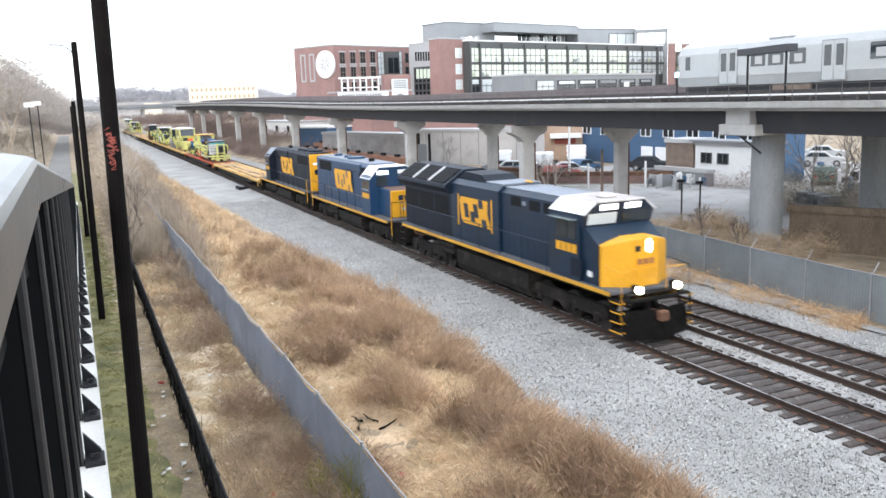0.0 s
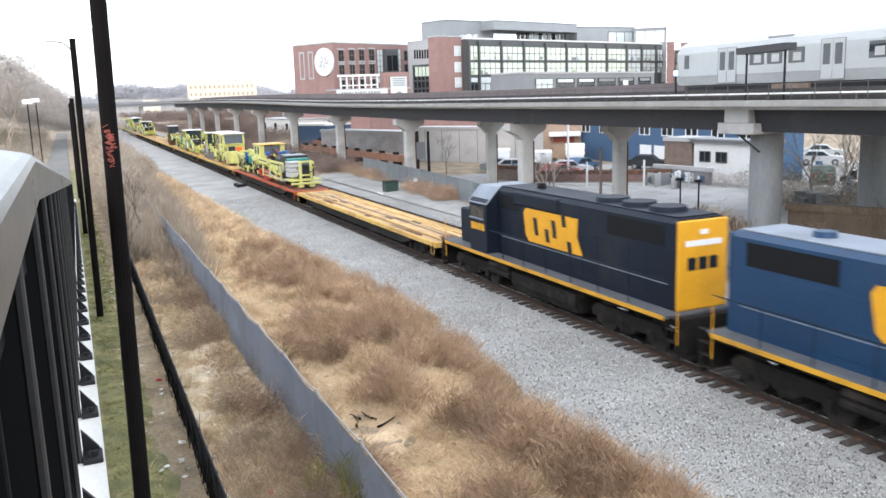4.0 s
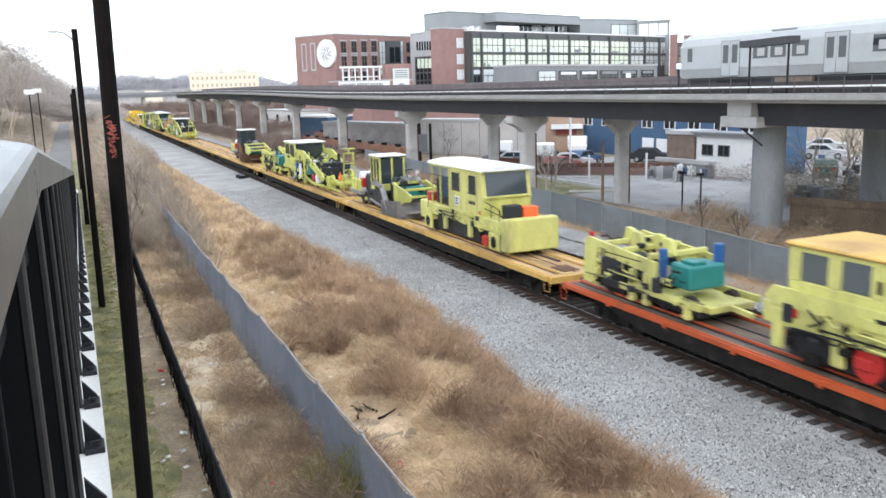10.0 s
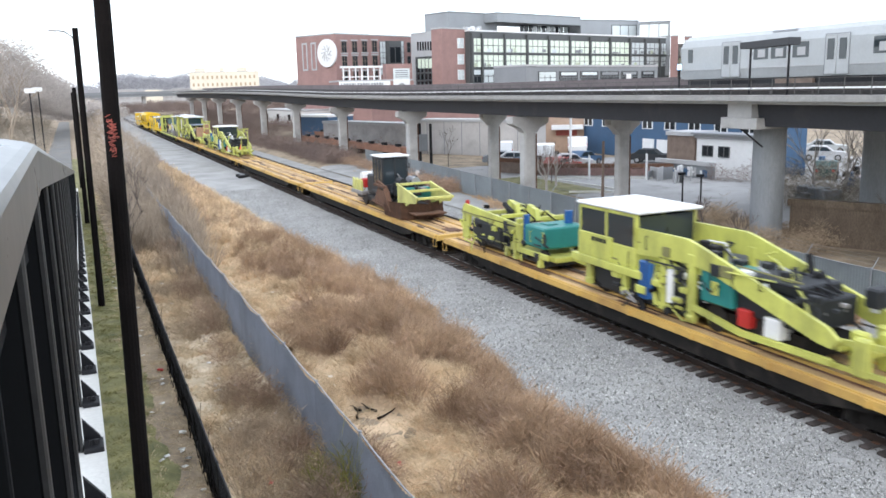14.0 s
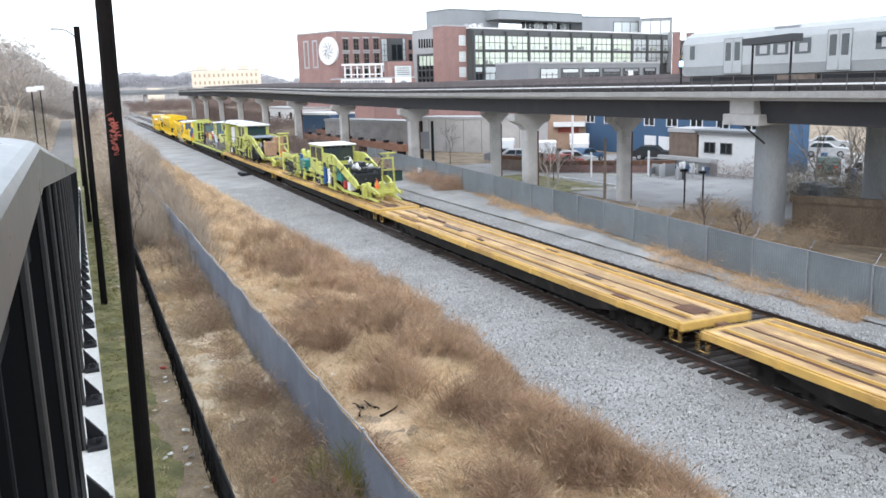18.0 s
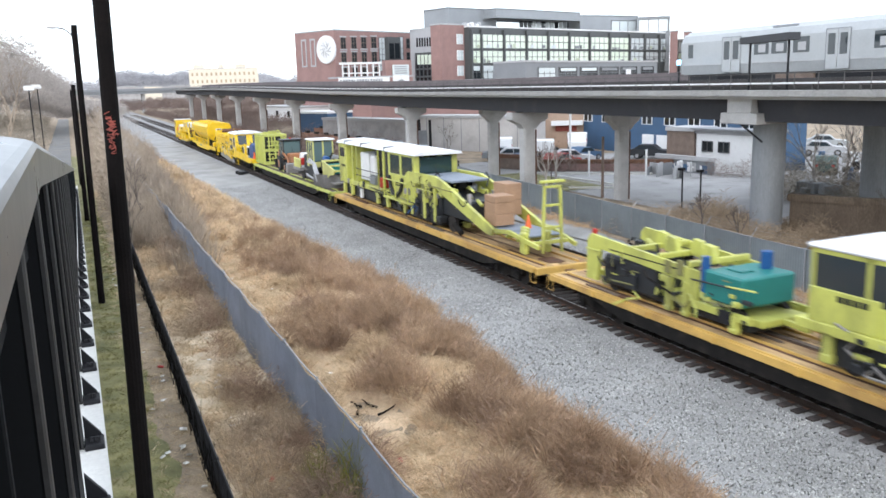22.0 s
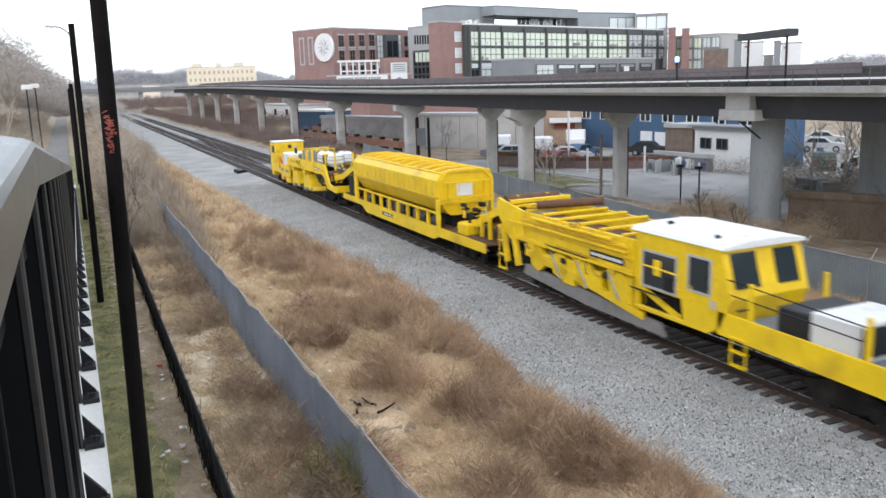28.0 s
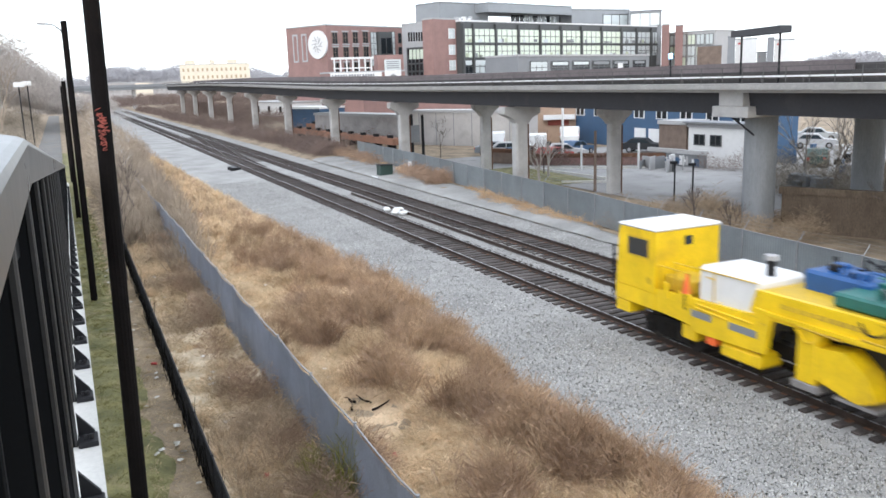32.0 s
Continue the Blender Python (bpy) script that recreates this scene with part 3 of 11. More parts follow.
def viaduct():
    th = thing("viaduct", "long grey concrete and steel railway viaduct on hammerhead piers", "viaduct", kind="structure")
    ys = [-62, -40, -20, 31.0] + [31.0 + 23.2 * k for k in range(1, 11)]
    for k, (a, b) in enumerate(zip(ys, ys[1:])):
        za, zb = deck_z(a), deck_z(b)

        def slab(name, material, x0, x1, t0, t1, label="", e=0.0):
            bm = bmesh.new()
            vs = [bm.verts.new(v) for v in ((x0, a, za + t0), (x1, a, za + t0), (x1, b - e, zb + t0), (x0, b - e, zb + t0), (x0, a, za + t1), (x1, a, za + t1), (x1, b - e, zb + t1), (x0, b - e, zb + t1))]
            for q in ((0, 1, 2, 3), (7, 6, 5, 4), (0, 4, 5, 1), (2, 6, 7, 3), (1, 5, 6, 2), (0, 3, 7, 4)):
                bm.faces.new([vs[i] for i in q])
            part(name, bm, material, th, label)
        slab("deck_slab", M["fascia"], VX0, 33.0, 0.0, -0.26, "pale weathered concrete deck edge", 0.03)
        slab("deck_slab", M["concrete"], 33.2, VX1, 0.0, -0.26, e=0.03)
        slab("deck_haunch", M["concrete"], VX0 + 0.5, 32.8, -0.26, -0.42)
        for gx in (30.9, 35.4):
            bm = bmesh.new()
            g0, g1 = 1.15, 0.95
            vs = [bm.verts.new((gx + sx * w, y, z + t)) for y, z in ((a, za), (b, zb)) for sx, w, t in ((-1, g0, -0.42), (1, g0, -0.42), (1, g1, -GIRD), (-1, g1, -GIRD))]
            for q in ((0, 1, 2, 3), (7, 6, 5, 4), (0, 4, 5, 1), (1, 5, 6, 2), (2, 6, 7, 3), (3, 7, 4, 0)):
                bm.faces.new([vs[i] for i in q])
            part("box_girder", bm, M["girder"], th, "dark painted steel box girder")
        for gx in (30.2, 31.65, 34.6, 36.05):
            slab("running_rail", M["rail"], gx - 0.04, gx + 0.04, 0.36, 0.2)
        slab("third_rail_cover", M["white"], 29.3, 29.55, 0.34, 0.27, "pale third-rail cover board")
        slab("third_rail_cover", M["panell"], 33.7, 33.88, 0.36, 0.28)
        if k > 2:
            slab("far_parapet", M["parapet"], VX1 - 0.2, VX1 - 0.05, 1.0, 0.002, "dull reddish-grey parapet on the far edge")
        for i in range(int((b - a) / 2.4)):
            y = a + 1.2 + i * 2.4
            blk("cover_bracket", th, M["wirer"], 29.38, 29.46, y, y + 0.08, deck_z(y), deck_z(y) + 0.27)
        for x0, x1 in ((29.7, 32.15), (34.1, 36.6)):
            slab("track_plinth", M["trackdark"], x0, x1, 0.2, 0.004)
        slab("cable_trough", M["trackdark"], 32.4, 32.95, 0.5, 0.004)
        for zz in (0.73,):
            bm = bmesh.new()
            beam(bm, (VX0 + 0.1, a, za + zz), (VX0 + 0.1, b, zb + zz), 0.03, 0.03)
            part("guard_rail", bm, M["wirer"], th)
        n = 40 if k == 2 else 16
        for i in range(n):
            y = a + (b - a) * i / n
            bm = bmesh.new()
            box(bm, VX0 + 0.085, VX0 + 0.115, y - 0.014, y + 0.014, deck_z(y), deck_z(y) + 0.73)
            part("guard_post", bm, M["wirer"], th)
    for k in range(1, 10):
        y = 31 + 23.2 * k
        pier(th, 30.9, y, deck_z(y) - GIRD - 0.06, 0.5, 1.5)
    for y in (47.2, 66.3, 86.3):
        pier(th, 34.3, y, deck_z(y) - GIRD - 0.06, 0.42, 1.2)
    # the two-column bent beside the station
    zt = 5.94
    for x, y in ((31.6, 31.3), (38.75, 30.8)):
        bm = bmesh.new()
        rod(bm, (x, y, -0.2), (x, y, zt), 0.78, 0.78, 28)
        part("column", bm, M["column"], th, "round weathered concrete column")
    blk("crossbeam", th, M["concrete"], 29.4, 39.7, 30.0, 32.4, zt, 6.47, 0.03, "heavy concrete crossbeam")
    blk("crossbeam_head", th, M["concrete"], 29.4, 29.95, 30.35, 31.95, 6.472, 7.2, 0.03)
    bm = bmesh.new()
    beam(bm, (29.6, 31.2, zt), (30.4, 30.55, 5.05), 0.09, 0.09)
    part("drain_pipe", bm, M["dark"], th)


def pier(th, x, y, top, r, w):
    """A hammerhead pier: chamfered shaft and a cap whose arms flare out."""
    bm = bmesh.new()
    prism(bm, [(x - r, y - r * 0.6), (x - r + 0.14, y - r * 0.8), (x + r - 0.14, y - r * 0.8), (x + r, y - r * 0.6), (x + r, y + r * 0.6), (x + r - 0.14, y + r * 0.8), (x - r + 0.14, y + r * 0.8), (x - r, y + r * 0.6)], -0.2, top - 1.2, "z")
    sh = part("pier", bm, M["concrete"], th, "weathered grey concrete pier")
    bm = bmesh.new()
    prof = [(-w, 0), (w, 0), (w, -0.5), (w * 0.93, -0.58), (r + 0.3, -0.86), (r + 0.02, -1.2), (-r - 0.02, -1.2), (-r - 0.3, -0.86), (-w * 0.93, -0.58), (-w, -0.5)]
    prism(bm, [(x + a, top + b) for a, b in prof], y - r * 0.95, y + r * 0.95)
    part("cap", bm, M["concrete"], sh, "flared concrete cap")
    for sx in (-0.7, 0.7):
        bm = bmesh.new()
        box(bm, x + sx - 0.16, x + sx + 0.16, y - 0.3, y + 0.3, top - 0.002, top + 0.06)
        part("bearing", bm, M["dark"], sh)
    bm = bmesh.new()
    rod(bm, (x + r + 0.07, y - r * 0.5, 0), (x + r + 0.07, y - r * 0.5, top - 1.3), 0.07, seg=8)
    part("downpipe", bm, M["rust"], sh)


viaduct()

# Slab added at deck height to shade the back column and the lot.
platform = thing("shading_platform", "dark platform slab added beside the viaduct to shade the lot", "platform", kind="structure")
for k in range(6):
    y0 = 41.9 - 12 * (k + 1)
    blk("platform_slab", platform, M["trackdark"], 37.7, 46.0, y0 + 0.02, y0 + 12, 7.9, 8.36, 0.02)
for x in (39.4, 44.2):
    blk("platform_beam", platform, M["girder"], x - 0.4, x + 0.4, -30, 41.6, 7.0, 7.898)

# ---- buildings ----


def spot(az, dist):
    return Vector((dist * math.sin(radians(az)), dist * math.cos(radians(az)), 0))


def block(name, a, b, depth, z0, z1, material, label, roof=None):
    """A building volume on a facade line from a to b (metres on plan); returns it with its local frame: x along, y inward."""
    d = b - a
    th = thing(name, label, "building", Matrix.Translation(a) @ Matrix.Rotation(math.atan2(d.y, d.x), 4, "Z"))
    w = d.length
    blk("wall", th, material, 0, w, 0, depth, z0, z1)
    blk("roof_edge", th, roof or M["panell"], -0.12, w + 0.12, -0.12, depth, z1, z1 + 0.35)
    return th, w


WIN = {}


def window(th, x, z, w, h, pane, y=0.0, cols=1, rows=1, frame_mat=None, proud=0.05):
    """A framed window with its panes, set on a facade."""
    fm = frame_mat or M["mull"]
    key = (round(w, 2), round(h, 2), cols, rows, pane.name, fm.name)
    if key not in WIN:
        bm = bmesh.new()
        t = max(0.07, min(w, h) * 0.045)
        many = cols * rows >= 4
        for i in range(cols + 1):
            xx = (w - t) * i / cols
            if not many or i in (0, cols):
                box(bm, xx, xx + t, -proud - 0.04, 0.05, 0, h)
        for j in range(rows + 1):
            zz = (h - t) * j / rows
            if not many or j in (0, rows):
                box(bm, t, w - t, -proud - 0.035, 0.045, zz, zz + t)
        bars_v, bars_h = [], []
        if many:
            mb = bmesh.new()
            box(mb, 0, t, -proud - 0.04, 0.05, t, h - t)
            mv = finish(mb, "mullion", fm)
            mb = bmesh.new()
            box(mb, t, w - t, -proud - 0.035, 0.045, 0, t)
            mh = finish(mb, "transom", fm)
            bars_v = [(mv, (w - t) * i / cols) for i in range(1, cols)]
            bars_h = [(mh, (h - t) * j / rows) for j in range(1, rows)]
        pb = bmesh.new()
        box(pb, t, (w - t) / cols, -proud + 0.02, -0.01, t, (h - t) / rows)
        WIN[key] = finish(bm, "window", fm), finish(pb, "pane", pane), (w - t) / cols, (h - t) / rows, bars_v, bars_h
    f, p, dx, dz, bars_v, bars_h = WIN[key]
    o = share("window", f, th, pose(x, y, z))
    for me, d in bars_v:
        share("mullion", me, o, pose(d, 0, 0))
    for me, d in bars_h:
        share("transom", me, o, pose(0, 0, d))
    for i in range(cols):
        for j in range(rows):
            share("pane", p, o, pose(i * dx, 0, j * dz))
    return o


track("main_track", XN, "railway track with dark ties and worn rails", 300, 7.5)
track("second_track", XF, "railway track with rusty rails on dark ties", 260, 11)


def crossover():
    """The turnout that leads from the main track over to the second one: two bent rails on long timbers."""
    th = thing("crossover", "dark railway turnout between the two tracks on long timbers", "railway track", kind="structure")

    def mid(y):
        q = (y - 84.0) / 66.0
        return XN + (XF - XN) * q * q * (3 - 2 * q)
    for sx in (-0.7545, 0.7545):
        bm = bmesh.new()
        for k in range(22):
            y0, y1 = 84 + 3.0 * k, 87 + 3.0 * k
            beam(bm, (mid(y0) + sx, y0, -0.085), (mid(y1) + sx, y1, -0.085), 0.075, 0.165)
        tagged(part("turnout_rail", bm, M["rail"], th), kind="stuff")
    for k in range(100):
        y = 85.5 + 0.64 * k
        bm2 = bmesh.new()
        box(bm2, mid(y) - 1.45, mid(y) + 1.45, y - 0.13, y + 0.13, -0.37, -0.158)
        part("switch_timber", bm2, M["tie"], th)
    bed = lambda x, y: gravel_z(x, y) + 0.016
    sheet("turnout_bed", steps((17.2, 21.4, 0.35)), steps((92, 145, 2)), bed, M["ballast"], "dark stained ballast under the turnout")
    for y in (85.3, 86.6):
        o = thing("switch_stand", "dark switch machine on a timber beside the track", "switch machine", pose(15.55, y, -0.3))
        blk("machine", o, M["dark"], -0.55, 0.5, -0.22, 0.22, 0.0, 0.3, 0.03)
        blk("cover", o, M["panel"], -0.4, 0.1, -0.18, 0.18, 0.302, 0.36, 0.02)


crossover()


M["hutwood"] = mat("weathered_boards", (0.2, 0.15, 0.12), 0.9, var=0.3, scale=1.5, fine=20)


M["orangebrown"] = mat("orange_brown_steel", (0.34, 0.175, 0.115), 0.8, var=0.25, scale=0.6, fine=8, dirt=0.4, dirt_col=(0.2, 0.1, 0.07))


EYEZ = EYE.z


class Front:
    """A facade line on plan between two bearings; turns bearings and heights in degrees into its own metres."""

    def __init__(self, az0, d0, az1, d1):
        self.a, self.b = spot(az0, d0), spot(az1, d1)
        self.d = (self.b - self.a).normalized()
        self.w = (self.b - self.a).length

    def x(self, az):
        u = Vector((math.sin(radians(az)), math.cos(radians(az)), 0))
        return (self.a.y * u.x - self.a.x * u.y) / (self.d.x * u.y - self.d.y * u.x)

    def z(self, az, el):
        return EYEZ + (self.a + self.d * self.x(az)).length * math.tan(radians(el))

    def raise_block(self, name, depth, el, z0, material, label, roof=None):
        return block(name, self.a, self.b, depth, z0, self.z(math.degrees(math.atan2(self.a.x, self.a.y)), el), material, label, roof)[0]

    def pane(self, th, az0, az1, el1, el0, pane, cols=1, rows=1, frame_mat=None, proud=0.12):
        x0, x1, z0, z1 = self.x(az0), self.x(az1), self.z(az0, el0), self.z(az0, el1)
        return window(th, x0, z0, x1 - x0, z1 - z0, pane, 0.0, cols, rows, frame_mat, proud)

    def slab(self, name, th, az0, az1, el1, el0, material, y0, y1, label=""):
        return blk(name, th, material, self.x(az0), self.x(az1), y0, y1, self.z(az0, el0), self.z(az0, el1), 0.0, label)


def campus():
    """The brick and glass buildings behind the viaduct."""
    # brick block with the round emblem
    f = Front(16.85, 205, 21.95, 224)
    th = f.raise_block("brick_building", 14.5, 3.62, 0, M["brick"], "four-storey red brick building with a round white emblem")
    for az in (17.24, 17.94, 18.6, 19.27):
        for e1, e0 in ((3.17, 2.42), (2.2, 1.5), (1.2, 0.5)):
            f.pane(th, az, az + 0.34, e1, e0, M["windark"], 2, 2, M["hutwood"])
            f.slab("sill", th, az - 0.05, az + 0.4, e0, e0 - 0.08, M["panell"], -0.25, 0)
            f.slab("lintel", th, az - 0.05, az + 0.4, e1 + 0.09, e1 + 0.005, M["panell"], -0.12, 0)
    for az0, az1 in ((19.78, 20.18), (21.02, 21.4)):
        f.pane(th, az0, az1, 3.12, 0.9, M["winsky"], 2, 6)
    f.slab("bay", th, 20.2, 21.0, 3.12, 0.9, M["mull"], -1.2, 0)
    for k in range(2):
        f.slab("bay_glass", th, 20.26 + 0.37 * k, 20.57 + 0.37 * k, 2.7, 1.7, M["windark"], -1.26, -1.204)
    f.pane(th, 21.62, 21.84, 3.0, 2.35, M["windark"], 1, 2)
    f.pane(th, 21.62, 21.84, 2.1, 1.5, M["windark"], 1, 2)
    top = f.z(16.85, 3.62)
    bm = bmesh.new()
    rod(bm, (-0.5, 2.7, top - 4.3), (-0.02, 2.7, top - 4.3), 3.3, seg=44)
    em = part("emblem", bm, M["white"], th, "large round white emblem with grey marks")
    for k in range(11):
        t = k * 0.57
        bm = bmesh.new()
        rod(bm, (-0.53, 2.7 + 1.9 * math.cos(t), top - 4.3 + 1.9 * math.sin(t)), (-0.53, 2.7 + (0.4 + 0.5 * (k % 2)) * math.cos(t + 0.7), top - 4.3 + (0.4 + 0.5 * (k % 2)) * math.sin(t + 0.7)), 0.11, seg=5)
        part("emblem_mark", bm, M["panell"], em)
    for y in (6.9, 10.2):
        for z0, z1, y0, y1 in ((-8.2, -7.8, y, y + 1.9), (-1.9, -1.5, y, y + 1.9), (-7.8, -1.9, y, y + 0.35), (-7.8, -1.9, y + 1.55, y + 1.9)):
            blk("pale_frame", th, M["panell"], -0.14, -0.002, y0, y1, top + z0, top + z1)
    f = Front(14.2, 222, 16.6, 207)
    f.raise_block("side_wing", 6, 0.45, 0, M["brickd"], "low brick annexe beside the brick building")
    # low wing with the banner and pergola
    f = Front(16.95, 192, 22.0, 197)
    th = f.raise_block("low_wing", 9, 0.5, 0, M["brick"], "low brick wing with a white banner and roof pergola")
    f.slab("step_wall", th, 20.2, 21.95, 1.62, 0.52, M["brick"], 0.2, 3)
    f.slab("banner", th, 16.98, 20.4, 0.52, -0.05, M["white"], -0.35, -0.15, "long white banner with grey lettering bars")
    x0, x1, zb = f.x(17.08), f.x(20.0), f.z(17, 0.12)
    for k in range(16):
        xx = x0 + (x1 - x0) * k / 16
        blk("banner_letter", th, M["panel"], xx, xx + (0.46 if k % 5 else 0.3), -0.372, -0.354, zb, zb + 0.95)
    f.slab("side_banner", th, 20.62, 21.72, 1.3, 0.6, M["winsky"], -0.35, -0.15, "pale green-grey upper banner")
    f.slab("side_banner", th, 20.62, 21.72, 0.595, -0.05, M["white"], -0.35, -0.15, "small white banner with a dark arch")
    xm, zm = (f.x(20.62) + f.x(21.72)) / 2, f.z(21, -0.05)
    arc = [(math.cos(math.pi * k / 8), math.sin(math.pi * k / 8)) for k in range(9)]
    pri("banner_arch", th, M["panel"], [(xm + 1.1 * c, zm + 1.3 * d) for c, d in arc] + [(xm + 0.8 * c, zm + 0.95 * d) for c, d in arc[::-1]], -0.39, -0.355)
    for k in range(4):
        f.slab("banner_bar", th, 20.75, 21.6, 1.2 - 0.14 * k, 1.13 - 0.14 * k, M["panel"], -0.37, -0.354)
    for k in range(7):
        az = 17.3 + k * 0.41
        f.slab("pergola_post", th, az, az + 0.075, 1.45, 0.51, M["white"], 0.2, 0.6)
    f.slab("pergola_beam", th, 17.15, 19.95, 1.54, 1.4, M["white"], 0.0, 0.8)
    f.slab("pergola_rail", th, 17.25, 19.85, 0.86, 0.78, M["white"], 0.3, 0.45)
    # pale block with the tall dark window, brown tower beside it
    f = Front(21.9, 214, 23.98, 204)
    th = f.raise_block("pale_block", 4, 3.48, 0, M["panell"], "light grey clad building block with a tall dark window")
    for k in range(9):
        f.slab("slot_window", th, 22.32 + k * 0.172, 22.42 + k * 0.172, 3.02, 2.44, M["windark"], -0.08, 0.02)
    f.pane(th, 22.22, 23.9, 2.02, -1.6, M["windark"], 6, 7, proud=0.2)
    for k in range(6):
        f.slab("upper_pane", th, 22.4 + k * 0.245, 22.6 + k * 0.245, 1.9, 1.27, M["winlit"], -0.3, -0.26)
    f = Front(23.96, 196, 25.76, 202)
    th = f.raise_block("brick_tower", 3.5, 3.83, 0, M["brick"], "narrow brown brick tower with three pale windows")
    for e in (3.2, 2.14, 1.12):
        f.pane(th, 25.0, 25.42, e, e - 0.66, M["winsky"], 2, 2, M["white"])
    # glass office block
    f = Front(25.85, 200, 38.95, 264)
    th = f.raise_block("glass_building", 10, 3.62, 0, M["mull"], "long office building with a green-tinted glass front", M["white"])
    cols = (25.95, 26.62, 28.13, 29.63, 31.07, 32.46, 33.79, 35.09, 36.37, 37.33, 38.26, 38.9)
    ratio = lambda az: f.z(az, 1.0) - EYEZ
    base = ratio(25.95)
    for i, (a, b) in enumerate(zip(cols, cols[1:])):
        k = base / ratio(a)
        for j, (e1, e0) in enumerate(((3.2, 2.22), (2.12, 1.24), (1.13, 0.2))):
            if j < 2 or i < 4:
                n = 2 if i == 0 else (4 if i < 8 else 3)
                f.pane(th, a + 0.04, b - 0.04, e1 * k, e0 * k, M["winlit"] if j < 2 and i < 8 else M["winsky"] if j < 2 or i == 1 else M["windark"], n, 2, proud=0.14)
                if j == 2:
                    f.slab("blind", th, a + 0.12, b - 0.12, (e1 - 0.06) * k, (e1 - 0.36) * k, M["winsky"], -0.2, -0.17)
                else:
                    rng = random.Random(i * 7 + j)
                    for q in range(3 if i else 1):
                        u = a + 0.1 + rng.random() * (b - a - 0.35)
                        f.slab("desk", th, u, u + rng.uniform(0.1, 0.24), (e0 + rng.uniform(0.16, 0.34)) * k, (e0 + 0.05) * k, rng.choice((M["winsky"], M["palegreen"], M["panel"])), -0.19, -0.165)
        f.slab("fin", th, a - 0.045, a + 0.045, 3.5 * k, -2.0 * k, M["mull"], -0.6, 0)
    f.slab("spandrel", th, 25.9, 38.9, 2.215, 2.125, M["mull"], -0.35, 0)
    for k in range(7):
        az = 25.9 + 0.16 * k
        f.slab("roof_unit", th, az, az + 0.1, 3.95 - 0.06 * (k % 3), 3.7, M["white" if k % 2 else "panell"], 1.5, 2.5)
    # set-back upper storeys
    f = Front(24.55, 226, 33.2, 264)
    th = f.raise_block("upper_storey", 12, 3.7, 12, M["panel"], "set-back grey clad upper storey of the office building")
    for k in range(13):
        az = 29.2 + k * 0.29
        r = (f.z(24.55, 1.0) - EYEZ) / (f.z(az, 1.0) - EYEZ)
        f.pane(th, az, az + 0.24, 4.45 * r, 3.75 * r, M["winsky"] if k in (3, 4, 6, 7, 9, 10, 12) else M["windark"], 2, 1)
    g = Front(24.5, 224, 27.7, 236)
    g.raise_block("upper_block", 10, 4.86, 14, M["panell2"], "grey clad box above the upper storey", M["panel"])
    g = Front(27.7, 231, 33.2, 258)
    a, b = spot(27.7, 229), spot(33.2, 255)
    th = thing("roof_slab", "deep overhanging grey roof fascia of the upper storey", "roof", Matrix.Translation(a) @ Matrix.Rotation(math.atan2((b - a).y, (b - a).x), 4, "Z"))
    blk("fascia", th, M["panell2"], 0, (b - a).length, 0, 12, EYEZ + 229 * math.tan(radians(4.18)), EYEZ + 229 * math.tan(radians(4.74)))
    blk("coping", th, M["panel"], -0.1, (b - a).length + 0.1, -0.1, 12, EYEZ + 229 * math.tan(radians(4.74)), EYEZ + 229 * math.tan(radians(4.8)))
    f = Front(33.2, 255, 36.9, 268)
    th = f.raise_block("upper_storey", 8, 4.08, 10, M["panell2"], "set-back grey clad upper storey with a glazed corner", M["panel"])
    f.pane(th, 35.2, 36.8, 3.72, 2.9, M["winsky"], 3, 1)
    f = Front(36.85, 262, 38.93, 262)
    th = f.raise_block("corner_box", 8, 3.78, 10, M["panell2"], "pale glazed corner box above the office building", M["panel"])
    f.pane(th, 36.95, 38.85, 3.7, 2.85, M["winsky"], 3, 1)
    # low grey wing in front of the glass
    f = Front(30.22, 170, 38.2, 210)
    th = f.raise_block("low_grey_wing", 9, 1.2, 0, M["panel"], "low grey wing with a row of wide dark windows")
    wins = ((30.42, 31.58), (31.8, 33.0), (33.2, 34.35), (34.5, 35.7), (35.85, 36.9), (37.15, 37.97))
    for i, (a, b) in enumerate(wins):
        k = (f.z(30.22, 1.0) - EYEZ) / (f.z(a, 1.0) - EYEZ)
        f.pane(th, a, b, 0.88 * k, 0.02 * k, M["winsky"] if i == 0 else M["windark"], 3, 2)
        f.slab("blind", th, a + 0.1, b - 0.1, 0.8 * k, 0.6 * k, M["winsky"] if i < 3 else M["panel"], -0.2, -0.165)
        if i == 4:
            f.slab("notice", th, a + 0.3, a + 0.62, 0.66 * k, 0.22 * k, M["white"], -0.24, -0.2)
    f = Front(29.6, 166, 30.25, 168)
    f.raise_block("wing_end", 9, 1.24, 0, M["panel"], "projecting grey end of the low wing")
    # stacked brick piers at the far end
    for az0, az1, h in ((38.97, 39.45, 2.86), (39.82, 40.3, 2.78)):
        f = Front(az0, 252, az1, 252)
        f.raise_block("brick_pylon", 6, h, 0, M["brickd"], "tall brown brick pylon between glass bays")
    f = Front(39.4, 258, 42.3, 250)
    th = f.raise_block("glass_wing", 10, 2.3, 0, M["panell"], "pale glass wing behind the brick pylons")
    for i in range(5):
        for e1, e0 in ((2.2, 1.55), (1.5, 0.85), (0.8, 0.1)):
            f.pane(th, 39.5 + 0.55 * i, 39.98 + 0.55 * i, e1, e0, M["winsky"] if (i + int(e1 * 10)) % 3 else M["winlit"], 2, 1)
    # tan store with a strip of dark windows, seen between the piers
    f = Front(29.9, 104, 33.6, 104)
